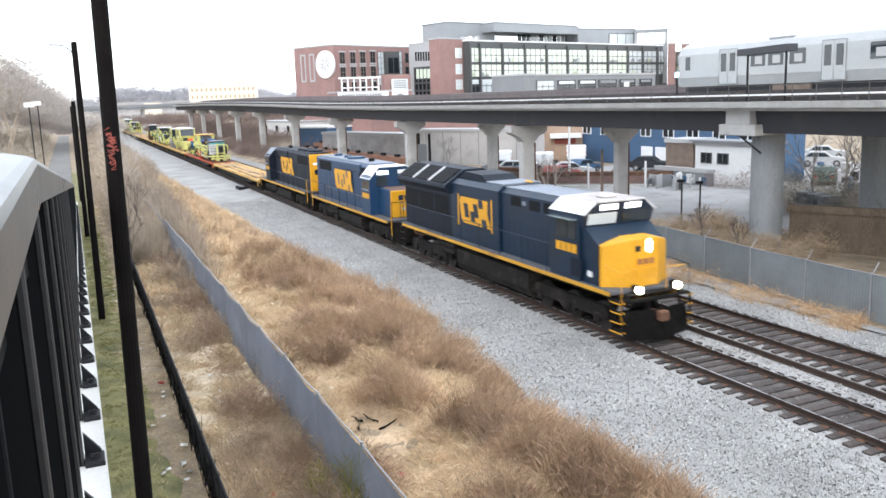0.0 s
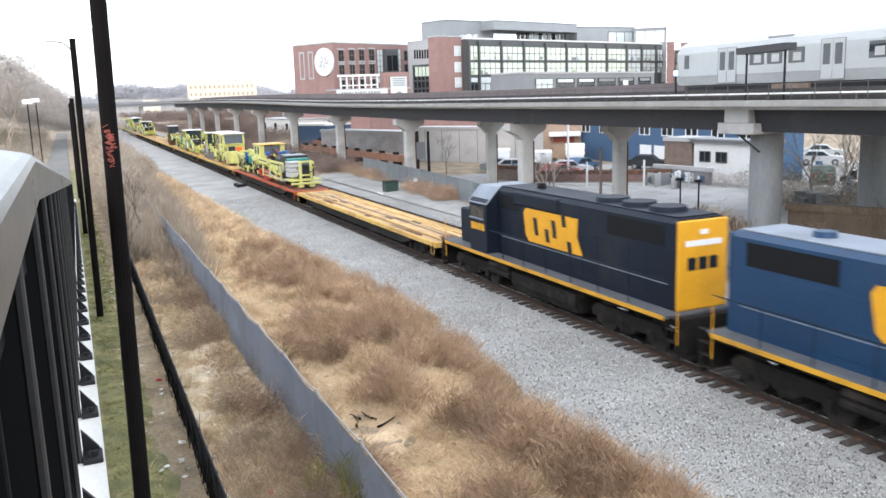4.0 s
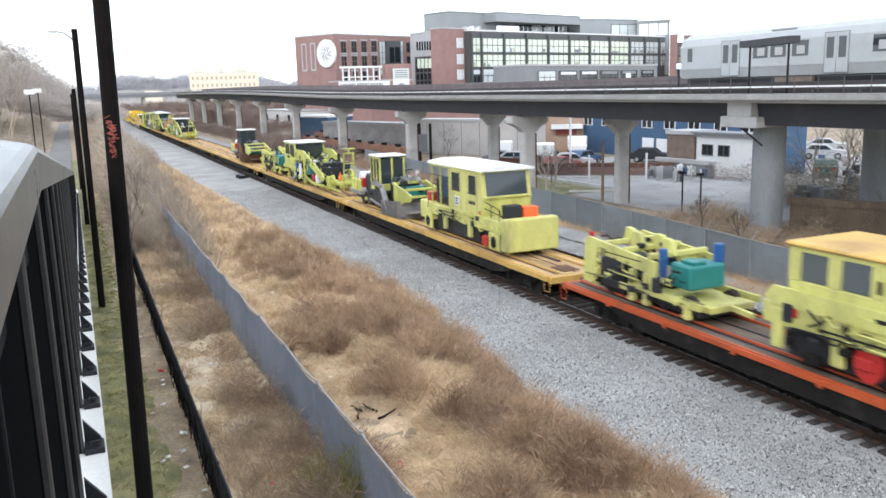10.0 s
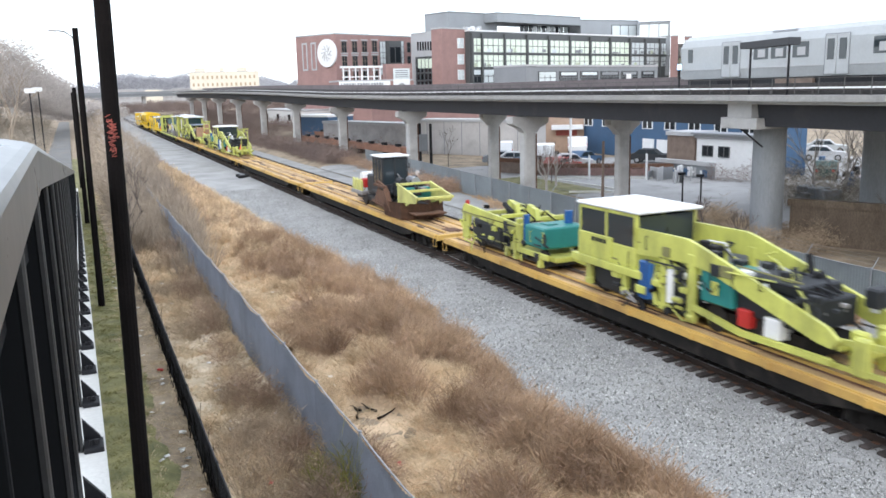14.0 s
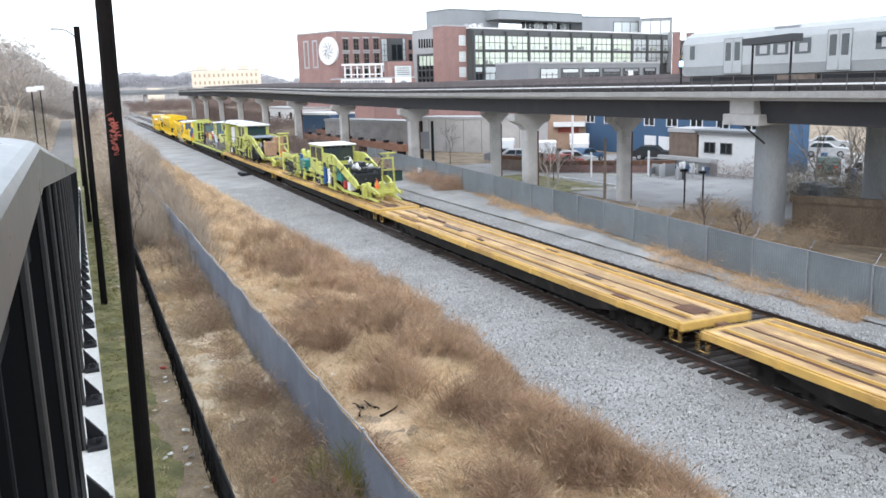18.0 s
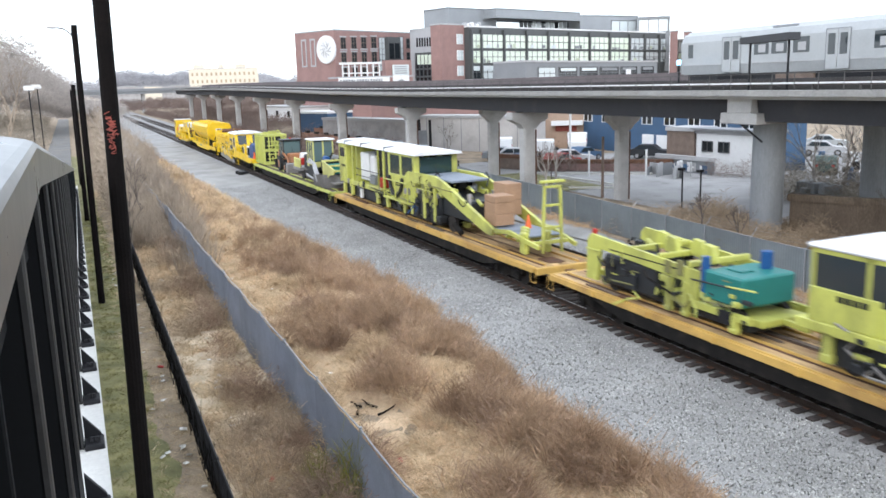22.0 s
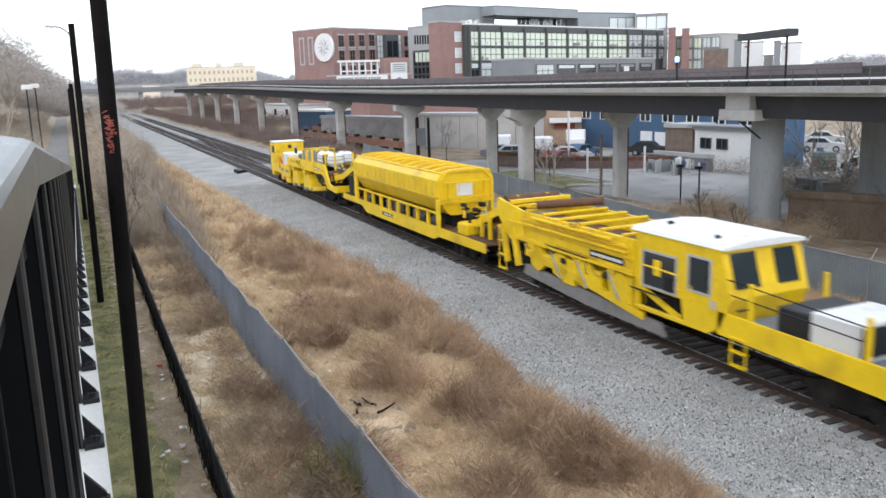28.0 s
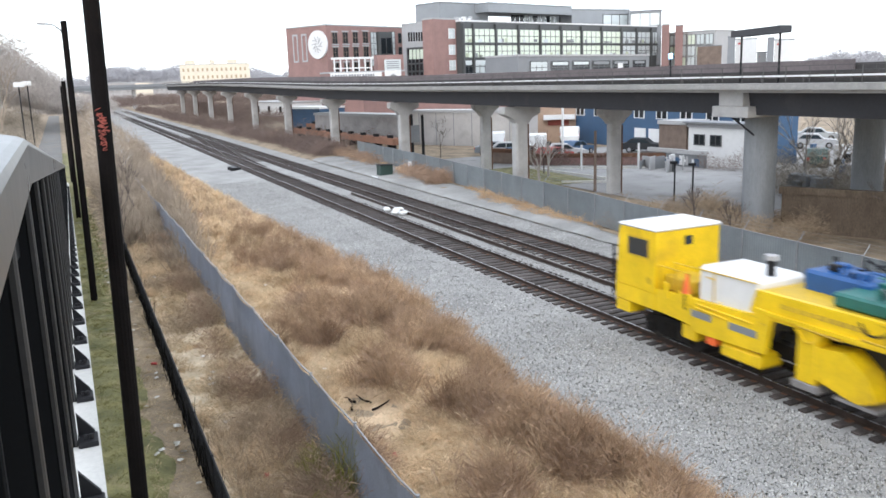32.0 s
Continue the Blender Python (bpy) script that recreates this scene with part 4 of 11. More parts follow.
    th = f.raise_block("tan_store", 5, -0.85, 0, M["tanbrick"], "low tan brick store with a strip of dark windows")
    for k in range(4):
        f.pane(th, 30.2 + k * 0.85, 30.9 + k * 0.85, -1.55, -2.15, M["windark"], 2, 1, M["panell"])
    f.slab("shop_awning", th, 31.3, 33.4, -2.7, -3.0, M["white"], -1.0, -0.02)
    f.slab("shop_sign", th, 31.6, 33.0, -3.05, -3.4, M["spray"], -0.2, -0.02)


M["tanbrick"] = mat("tan_brick_wall", (0.42, 0.3, 0.22), 0.85, var=0.2, scale=0.5, fine=6)
M["greywall"] = mat("stained_grey_wall", (0.43, 0.41, 0.395), 0.85, var=0.25, scale=0.5, fine=6, dirt=0.4, dirt_col=(0.2, 0.18, 0.17))
M["palewall"] = mat("pale_stained_wall", (0.52, 0.5, 0.48), 0.85, var=0.14, scale=0.5, fine=6, dirt=0.3, dirt_col=(0.36, 0.34, 0.32))
# Far panes toned towards the wall: distance haze is in their colour.
M["tanpane"] = mat("haze_toned_window", (0.5, 0.38, 0.24), 0.4, var=0.2, scale=0.3, fine=3)
M["panell2"] = mat("mid_grey_cladding", (0.3, 0.315, 0.325), 0.6, 0.1, var=0.1, scale=0.2, fine=4)
M["palegreen"] = mat("pale_green_interior", (0.45, 0.5, 0.36), 0.7, var=0.1)


def buildings():
    campus()
    # blue warehouse behind the yard
    th, w = block("blue_warehouse", Vector((57.2, 86.5, 0)), Vector((57.6, 55.6, 0)), 1.2, 0, 6.4, M["bluewall"], "blue metal warehouse with small upper windows and white doors")
    for i in range(8):
        window(th, 0.1 + i * 3.72, 3.25, 1.75, 1.15, M["windark"], cols=2, frame_mat=M["white"])
    for xx in (11.4, 13.8, 22.0):
        blk("loading_door", th, M["white"], xx, xx + 1.9, -0.08, 0.03, 0.05, 2.2)
    # white building in the yard
    th, w = block("white_shop", Vector((50.6, 58.6, 0)), Vector((51.3, 50.6, 0)), 1.6, 0, 3.3, M["white"], "low white rendered building with dark square windows")
    for xx in (0.7, 2.55):
        window(th, xx, 1.75, 1.25, 0.95, M["windark"], cols=2)
    blk("shop_roof", th, M["panel"], -0.3, w + 0.2, -0.5, 1.8, 3.66, 3.8)
    th, w = block("graffiti_wall", Vector((48.2, 61.0, 0)), Vector((48.9, 54.6, 0)), 0.3, 0, 1.15, M["panel"], "low grey-blue wall with faded painted scrawls")
    rg = random.Random(77)
    for k in range(16):
        x0 = rg.uniform(0.1, w - 1)
        blk("scrawl", th, rg.choice((M["white"], M["panell"], M["bluewall"])), x0, x0 + rg.uniform(0.2, 0.7), -0.012 - 0.002 * k, -0.003, 0.15 + rg.random() * 0.4, 0.6 + rg.random() * 0.4)
    th, w = block("timber_hut", Vector((50.0, 61.9, 0)), Vector((50.5, 58.8, 0)), 3, 0, 3.45, M["hutwood"], "brown weathered timber hut beside the shop")
        # brick and concrete structures behind the fence, far up the line
    th, w = block("long_wall", Vector((40.5, 99, 0)), Vector((48.5, 84, 0)), 3, 0, 4.0, M["palewall"], "long pale concrete wall behind the yard")
    for i in range(6):
        blk("wall_joint", th, M["panel"], w * (0.08 + i * 0.16), w * (0.08 + i * 0.16) + 0.08, -0.02, 0.0, 0, 4.0)
    th, w = block("long_wall", Vector((34.5, 122, 0)), Vector((40.0, 101, 0)), 3, 0, 3.4, M["greywall"], "long grey wall behind the yard")
    for (ax, ay), (bx, by), zt in (((31.9, 126), (34.9, 91), 1.45), ((34.5, 127), (40.2, 102), 1.95)):
        a, b = Vector((ax, ay, 0)), Vector((bx, by, 0))
        d = b - a
        th = thing("rail_wagon_frame", "long low orange-brown steel wagon frame with dark stakes", "wagon", Matrix.Translation(a) @ Matrix.Rotation(math.atan2(d.y, d.x), 4, "Z"))
        blk("side_sill", th, M["orangebrown"], 0, d.length, 0, 1.4, zt - 0.75, zt)
        blk("deck_edge", th, M["orangebrown"], 0, d.length, -0.06, -0.002, zt - 0.12, zt + 0.06)
        for k in range(9):
            x0 = (k + 0.5) * d.length / 9
            blk("stake", th, M["dark"], x0, x0 + 0.7, 0.2, 0.7, zt + 0.002, zt + 0.34)
            blk("leg", th, M["dark"], x0, x0 + 0.4, 0.2, 1.2, 0, zt - 0.752)
    th, w = block("brick_store", Vector((52, 150, 0)), Vector((66, 97, 0)), 14, 0, 8.4, M["brick"], "low red brick store with dark openings")
    for i in range(9):
        window(th, 3 + i * 5.8, 4.4, 4.4, 2.0, M["windark"], cols=3, frame_mat=M["panell"])
    for i in range(4):
        blk("pale_band", th, M["panell"], 2 + i * 13, 12 + i * 13, -0.3, 0, 6.7, 7.9)
    th, w = block("blue_shed", Vector((39.0, 157, 0)), Vector((42.8, 148, 0)), 6, 0, 3.4, M["bluewall"], "blue shed with a pale flat roof", M["white"])
    th, w = block("white_shed", Vector((46.5, 224, 0)), Vector((50, 196, 0)), 9, 0, 3.4, M["white"], "low white shed beside the line")
    for i in range(3):
        window(th, 4 + i * 8, 1.0, 1.6, 1.6, M["windark"])
    for k, (az, w0, el, m) in enumerate(((2.7, 10, 0.3, M["greywall"]), (3.6, 7, 0.24, M["greywall"]), (4.4, 9, 0.28, M["cream"]), (5.4, 8, 0.22, M["greywall"]), (6.2, 9, 0.28, M["greywall"]), (12.2, 14, 0.2, M["greywall"]))):
        a = spot(az, 430)
        th, w = block("far_shed", a, a + Vector((w0, -w0 * 0.1, 0)), 12, 0, 8.27 + 430 * math.tan(radians(el)), m, "low pale shed far up the line", M["panell"])
    # cream building far off
    a, b = spot(7.35, 520), spot(11.75, 520)
    top = 8.27 + 520 * math.tan(radians(1.32))
    th, w = block("cream_building", a, b, 30, 0, top, M["cream"], "large cream rendered building far up the line")
    for i in range(14):
        for j in range(4):
            window(th, 1.4 + i * (w - 2) / 14, top - 4 - j * 4.2, 1.2, 2.0, M["tanpane"], frame_mat=M["cream"])
    for xx, ww in ((3, 6), (17, 3), (27, 6)):
        blk("parapet", th, M["cream"], xx, xx + ww, 0.2, 5, top + 0.355, top + 2.6)


buildings()

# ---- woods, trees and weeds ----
# Bark paled towards grey: the distance haze is painted into these colours.
M["haze_wood"] = mat("hazed_far_bark", (0.43, 0.425, 0.44), 0.95, var=0.2, scale=0.02, fine=0.3, island=0.3, spec=0.1)
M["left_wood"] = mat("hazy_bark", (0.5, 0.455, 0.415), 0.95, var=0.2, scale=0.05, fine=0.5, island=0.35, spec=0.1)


M["plume"] = mat("rosy_brown_stems", (0.36, 0.235, 0.15), 0.95, var=0.25, scale=0.5, fine=5, island=0.3, col2=(0.52, 0.375, 0.245), spec=0.1)
M["tawny"] = mat("tawny_stems", (0.64, 0.48, 0.3), 0.95, var=0.25, scale=0.5, fine=5, island=0.25, col2=(0.76, 0.6, 0.4), spec=0.1)
M["umber"] = mat("umber_stems", (0.5, 0.38, 0.27), 0.95, var=0.3, scale=0.5, fine=5, island=0.3, col2=(0.6, 0.47, 0.33), spec=0.1)
M["verge_bed"] = mat("straw_and_bare_earth", (0.66, 0.54, 0.37), 0.95, var=0.3, scale=0.7, fine=14, col2=(0.76, 0.64, 0.47), spec=0.1, bump=1.0, dirt=0.12, dirt_col=(0.3, 0.22, 0.16))
M["weed_bed"] = mat("matted_weed_bed", (0.45, 0.315, 0.2), 0.95, var=0.32, scale=0.4, fine=14, col2=(0.62, 0.47, 0.31), spec=0.1, bump=1.0)
M["weed"] = mat("dry_weed", (0.5, 0.335, 0.205), 0.95, var=0.28, scale=0.4, fine=5, island=0.22, col2=(0.64, 0.46, 0.29), spec=0.1)
M["brush"] = mat("bare_brush", (0.36, 0.25, 0.18), 0.95, var=0.25, scale=0.5, fine=5, island=0.22, col2=(0.46, 0.325, 0.235), spec=0.1)
M["straw"] = mat("dry_straw", (0.66, 0.52, 0.33), 0.95, var=0.22, scale=0.5, fine=5, island=0.2, col2=(0.74, 0.61, 0.42), spec=0.1)
M["vergebrush"] = mat("grey_brown_weed", (0.58, 0.45, 0.31), 0.95, var=0.28, scale=0.5, fine=5, island=0.22, col2=(0.6, 0.48, 0.34), spec=0.1)
M["yardbrush"] = mat("brown_thicket", (0.34, 0.255, 0.175), 0.95, var=0.3, scale=0.3, fine=3, island=0.35, col2=(0.44, 0.34, 0.235), spec=0.1)
M["bankbrush"] = mat("grey_thicket", (0.29, 0.25, 0.21), 0.95, var=0.3, scale=0.12, fine=3, island=0.25, col2=(0.38, 0.33, 0.26), spec=0.1)
M["olive"] = mat("olive_grass", (0.19, 0.19, 0.065), 0.95, var=0.3, scale=0.7, fine=6, island=0.3, col2=(0.28, 0.255, 0.11), spec=0.1)
# Darker copy of the thicket below, with shade put into its colour.
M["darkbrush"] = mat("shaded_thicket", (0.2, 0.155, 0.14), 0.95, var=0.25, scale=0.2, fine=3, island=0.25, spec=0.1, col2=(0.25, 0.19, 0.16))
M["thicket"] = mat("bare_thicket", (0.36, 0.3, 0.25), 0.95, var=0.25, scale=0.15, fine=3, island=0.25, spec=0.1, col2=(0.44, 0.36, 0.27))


def stems(name, x, y, z, h, lean_x, lean_y, wid, material, label, rng, bend=0.42):
    """Thin stalks, one bent pair of triangles each, from arrays of feet, heights and leans."""
    n = len(x)
    a = rng.random(n) * 6.28
    dx, dy = wid * np.cos(a), wid * np.sin(a)
    vs = np.zeros((n, 4, 3))
    vs[:, 0] = np.stack([x - dx, y - dy, z], 1)
    vs[:, 1] = np.stack([x + dx, y + dy, z], 1)
    vs[:, 2] = np.stack([x + lean_x * bend + dx, y + lean_y * bend + dy, z + h * 0.6], 1)
    vs[:, 3] = np.stack([x + lean_x, y + lean_y, z + h], 1)
    f = np.array([(0, 1, 2), (0, 2, 3)])
    faces = (np.arange(n) * 4)[:, None, None] + f[None]
    return mesh_np(name, vs.reshape(-1, 3), faces.reshape(-1, 3), material, label)


def plumes(name, centres, per, hmin, hmax, rad, material, label, seed, wid=0.0028):
    """Feathery bushes: long stems that fan out and up from each centre, with short side twigs towards their tips."""
    rng = np.random.default_rng(seed)
    c = np.repeat(np.array(centres), per, axis=0)
    n = len(c)
    g = np.repeat(np.array([rise(p, q) for p, q, _ in centres]), per)
    tall = np.repeat(hmin + (hmax - hmin) * rng.random(len(centres)), per) * c[:, 2]
    ang, sp = rng.random(n) * 6.28, rng.random(n) ** 0.75
    h = tall * (1.0 - 0.45 * sp ** 2) * (0.65 + 0.4 * rng.random(n))
    out = rad * c[:, 2] * sp
    fx, fy = c[:, 0] + 0.3 * out * np.cos(ang), c[:, 1] + 0.3 * out * np.sin(ang)
    lx, ly = 0.75 * out * np.cos(ang) + 0.05 * rng.normal(size=n), 0.75 * out * np.sin(ang) + 0.05 * rng.normal(size=n)
    k = 5
    t = np.concatenate([np.zeros(n)] + [0.35 + 0.6 * rng.random(n) for _ in range(k)])
    tile = lambda v: np.concatenate([v] * (k + 1))
    side = np.concatenate([np.zeros(n), np.ones(n * k)])
    m = n * (k + 1)
    x, y, z = tile(fx) + t * tile(lx), tile(fy) + t * tile(ly), tile(g) - 0.04 + t * tile(h)
    ln = tile(h) * np.where(side > 0, 0.14 + 0.16 * rng.random(m), 1.0)
    sx = np.where(side > 0, tile(lx) * 0.2 + 0.13 * rng.normal(size=m), tile(lx))
    sy = np.where(side > 0, tile(ly) * 0.2 + 0.13 * rng.normal(size=m), tile(ly))
    w = np.maximum(wid, y * 0.00015) * np.where(side > 0, 0.75, 1.0)
    return stems(name, x, y, z, ln, sx, sy, w, material, label, rng, 0.54)


def clumps(name, centres, per, hmin, hmax, rad, lean, wid, material, label, seed, twig=0.5):
    """Soft bushes of short twigs that fill a low dome round each centre (x, y, size)."""
    rng = np.random.default_rng(seed)
    c = np.repeat(np.array(centres), per, axis=0)
    n = len(c)
    q = np.sqrt(rng.random(n))
    ang, rr = rng.random(n) * 6.28, q * rad * c[:, 2]
    x, y = c[:, 0] + rr * np.cos(ang), c[:, 1] + rr * np.sin(ang)
    g = np.array([rise(p, s) for p, s, _ in centres])
    tall = hmin + (hmax - hmin) * np.repeat(rng.random(len(centres)), per)
    dome = tall * c[:, 2] * (1 - 0.6 * q ** 2)
    ln = twig * dome * (0.5 + 0.7 * rng.random(n))
    z = np.repeat(g, per) - 0.03 + (dome - ln) * rng.random(n) ** 0.8
    lx = ln * (lean * rng.normal(size=n) + 0.4 * q * np.cos(ang))
    ly = ln * (lean * rng.normal(size=n) + 0.4 * q * np.sin(ang))
    return stems(name, x, y, z, ln, lx, ly, np.maximum(wid, y * 0.00016) * (0.6 + 0.8 * rng.random(n)), material, label, rng, np.where(y < 60, 0.5, 0.42))


def scatter(seed, count, y0, y1, x_lo, x_hi, test, size, p=1.8):
    rng = random.Random(seed)
    out = []
    while len(out) < count:
        y = y0 + (y1 - y0) * rng.random() ** p
        x = rng.uniform(x_lo(y) if callable(x_lo) else x_lo, x_hi(y) if callable(x_hi) else x_hi)
        if test(x, y, rng):
            out.append((x, y, size(rng, x, y)))
    return out


def bare(x, y):
    return (x - 6.3) ** 2 + ((y - 18.6) * 0.55) ** 2 < 0.8


def brown(x, y):
    """Where brown brush stands rather than pale grass, from -1 to 1."""
    d = (x - 4.5) / max(1.0, gravel_edge(y) - 4.5)
    return 0.9 * hum(x, y, 0.42, 8.0) + 0.5 * hum(x, y, 1.1, 2.0) + 0.75 * (d - 0.45) - (0.9 if bare(x, y) else 0.0)


def rise(x, y):
    """Height of the matted growth over the bank."""
    g = ground_z(x, y) if x > 1.1 else 0.14
    if 4.5 < x < 12 and 6 < y < 125:
        e = max(0.0, min(1.0, (gravel_edge(y) - x) / 0.9)) * max(0.0, min(1.0, (x - 4.5) / 0.4))
        b = max(0.0, min(1.0, 0.45 + 0.8 * brown(x, y)))
        return g - 0.12 + e * (0.14 + 0.34 * b + 0.09 * hum(x, y, 1.7, 3.0) + 0.05 * hum(x, y, 4.0, 1.0))
    return g


sheet("weed_bed", steps((4.5, 12.0, 0.16)), steps((6, 60, 0.22), (60, 125, 0.8)), rise, M["weed_bed"], "matted tan and brown dead weeds on the bank", "stuff")
sheet("verge_bed", steps((1.98, 4.42, 0.2)), steps((6, 60, 0.3), (60, 100, 1.0)), lambda x, y: ground_z(x, y) + 0.05 + 0.1 * hum(x, y, 0.8, 3.0) + 0.05 * hum(x, y, 3.0, 1.0), M["verge_bed"], "matted tan dead grass between the fences", "stuff")
edge_hi = lambda y: gravel_edge(y) + 0.1
clumps("dead_weeds", scatter(1, 5600, 8, 122, 4.65, edge_hi, lambda x, y, r: brown(x, y) > -0.25 + 0.3 * r.random(), lambda r, x, y: r.uniform(0.6, 1.2)), 62, 0.2, 0.5, 0.55, 0.9, 0.0024, M["weed"], "soft mounds of brown dead weeds beside the gravel", 1, 0.3)
clumps("dead_brush", scatter(2, 2900, 8, 122, 4.65, edge_hi, lambda x, y, r: brown(x, y) > 0.08 + 0.24 * r.random() and (y < 34 or r.random() < 12 / (y - 22)), lambda r, x, y: r.uniform(0.7, 1.2)), 90, 0.5, 1.15, 0.6, 0.8, 0.0021, M["brush"], "rosy brown bare brush standing in the weeds", 2, 0.18)
clumps("weed_stalks", scatter(21, 260, 8, 90, 4.65, edge_hi, lambda x, y, r: brown(x, y) > 0.0, lambda r, x, y: r.uniform(0.7, 1.3)), 12, 0.6, 1.0, 0.25, 0.25, 0.0024, M["brush"], "thin tall dead stalks over the weeds", 21, 0.8)
clumps("pale_grass", scatter(3, 6500, 8, 122, 4.6, edge_hi, lambda x, y, r: brown(x, y) < 0.1 and not (bare(x, y) and r.random() < 0.8), lambda r, x, y: r.uniform(0.6, 1.2)), 34, 0.12, 0.3, 0.4, 0.9, 0.0026, M["straw"], "flattened straw-coloured dead grass", 3, 0.9)
clumps("verge_grass", scatter(4, 5200, 8, 100, 2.12, 4.35, lambda x, y, r: True, lambda r, x, y: r.uniform(0.4, 1.0)), 34, 0.14, 0.36, 0.34, 0.9, 0.0026, M["straw"], "straw-coloured grass between the fences", 4, 0.9)
clumps("verge_brush", scatter(6, 900, 8, 100, 2.3, 4.3, lambda x, y, r: hum(x, y, 0.5, 5.0) + 0.3 * hum(x, y, 1.5, 1.0) > (0.45 if 19.5 < y < 29 else 0.08), lambda r, x, y: r.uniform(0.6, 1.2)), 70, 0.35, 0.95, 0.45, 0.9, 0.0024, M["vergebrush"], "brown weed mounds between the fences", 6, 0.25)
clumps("strip_grass", scatter(14, 2400, 9, 80, 0.75, 1.95, lambda x, y, r: r.random() < 0.25 + 0.75 * (x - 0.75) / 1.2, lambda r, x, y: r.uniform(0.3, 0.7)), 22, 0.1, 0.26, 0.25, 0.9, 0.003, M["straw"], "sparse trampled dead grass under the poles", 14, 0.9)
clumps("lawn_grass", scatter(15, 2600, 6, 60, 0.03, 1.25, lambda x, y, r: True, lambda r, x, y: r.uniform(0.5, 1.0)), 26, 0.08, 0.16, 0.2, 0.9, 0.003, M["olive"], "short olive winter grass beside the ramp", 15, 0.9)
plumes("tall_weeds", scatter(51, 1150, 8, 44, 4.75, lambda y: gravel_edge(y) + 0.35, lambda x, y, r: brown(x, y) > 0.12 + 0.25 * r.random(), lambda r, x, y: r.uniform(0.65, 1.25), 1.5), 46, 0.65, 1.25, 0.55, M["plume"], "feathery rosy brown dead weeds standing on the bank", 51)
plumes("tan_weeds", scatter(61, 520, 38, 95, 4.75, lambda y: gravel_edge(y) + 0.2, lambda x, y, r: brown(x, y) > 0.0 + 0.25 * r.random(), lambda r, x, y: r.uniform(0.65, 1.25), 1.2), 44, 0.55, 1.05, 0.55, M["tawny"], "feathery tan dead weeds farther up the bank", 61)
plumes("edge_weeds", scatter(52, 380, 8, 55, lambda y: gravel_edge(y) - 0.5, lambda y: gravel_edge(y) + 0.7, lambda x, y, r: hum(0, y, 0.9, 4.0) > -0.15 + 0.5 * (x - gravel_edge(y)), lambda r, x, y: r.uniform(0.5, 1.1), 1.5), 34, 0.5, 1.0, 0.42, M["plume"], "feathery dead weeds spreading on to the gravel", 52)
plumes("tawny_weeds", scatter(53, 900, 8, 80, 4.7, edge_hi, lambda x, y, r: -0.3 < brown(x, y) < 0.2 and not bare(x, y), lambda r, x, y: r.uniform(0.6, 1.1), 1.5), 36, 0.35, 0.75, 0.42, M["tawny"], "feathery tawny dead grass on the bank", 53)
plumes("verge_weeds", scatter(54, 210, 8.5, 60, 2.35, 4.25, lambda x, y, r: hum(x, y, 0.5, 5.0) + 0.3 * hum(x, y, 1.5, 1.0) + 0.25 * (x - 3.5) > (0.5 if 19.5 < y < 29 else 0.08), lambda r, x, y: r.uniform(0.6, 1.1), 1.5) + [(2.5 + 0.41 * (k % 4), 15.2 + 0.26 * k, 1.0) for k in range(16)] + [(4.15, 19.6 + 0.5 * k, 0.8) for k in range(5)], 40, 0.55, 1.15, 0.45, M["umber"], "feathery umber weeds between the fences", 54)
plumes("verge_straw", scatter(55, 620, 8.5, 60, 2.3, 4.2, lambda x, y, r: hum(x, y, 0.5, 5.0) + 0.3 * hum(x, y, 1.5, 1.0) < 0.1, lambda r, x, y: r.uniform(0.6, 1.1), 1.5), 40, 0.3, 0.6, 0.4, M["tawny"], "feathery straw between the fences", 55)
plumes("fence_weeds", scatter(56, 150, 12, 70, 4.6, 5.1, lambda x, y, r: hum(x, y, 0.35, 14.0) > -0.1, lambda r, x, y: r.uniform(0.8, 1.2), 1.4), 50, 0.6, 1.2, 0.4, M["tawny"], "tawny weeds along the foot of the slatted fence", 56)
plumes("far_plumes", scatter(57, 380, 45, 130, 2.3, lambda y: 5.5 + (y - 45) * 0.03, lambda x, y, r: True, lambda r, x, y: r.uniform(0.9, 1.6), 1.0), 60, 1.0, 2.2, 0.8, M["thicket"], "tall hazy tan brush beside the fences", 57, 0.004)
plumes("fence_thicket", scatter(58, 260, 34, 100, 3.6, lambda y: 5.2 + (y - 34) * 0.03, lambda x, y, r: r.random() < (y - 30) / 30, lambda r, x, y: r.uniform(0.8, 1.3), 1.0), 60, 1.0, 2.1, 0.7, M["thicket"], "hazy tan brush grown over the slatted fence", 58, 0.0035)
plumes("green_saplings", [(4.28, 14.9, 1.0), (4.3, 14.2, 0.9), (4.05, 14.6, 0.9), (3.9, 15.6, 0.8), (3.4, 13.6, 0.7), (4.55, 14.5, 1.0)], 26, 1.2, 2.0, 0.4, M["green"], "yellow-green saplings by the slatted fence", 59, 0.006)
fence_x = lambda y: lerp(y, (2, 24.9), (14, 25.0), (26, 25.5), (41, 26.6), (66, 28.4), (88, 29.6), (200, 30.5))
sheet("stony_margin", steps((24.7, 29.4, 0.25)), steps((14, 90, 0.5)), lambda x, y: ground_z(x, y) + (0.04 if x < fence_x(y) - 0.2 - 0.5 * max(0.0, hum(x, y, 0.4, 7.0)) else -0.4) - 0.12 * max(0.0, hum(x, y, 0.7, 9.0) - 0.1), M["gravel"], "thin spread of crushed stone before the yard fence", "stuff")
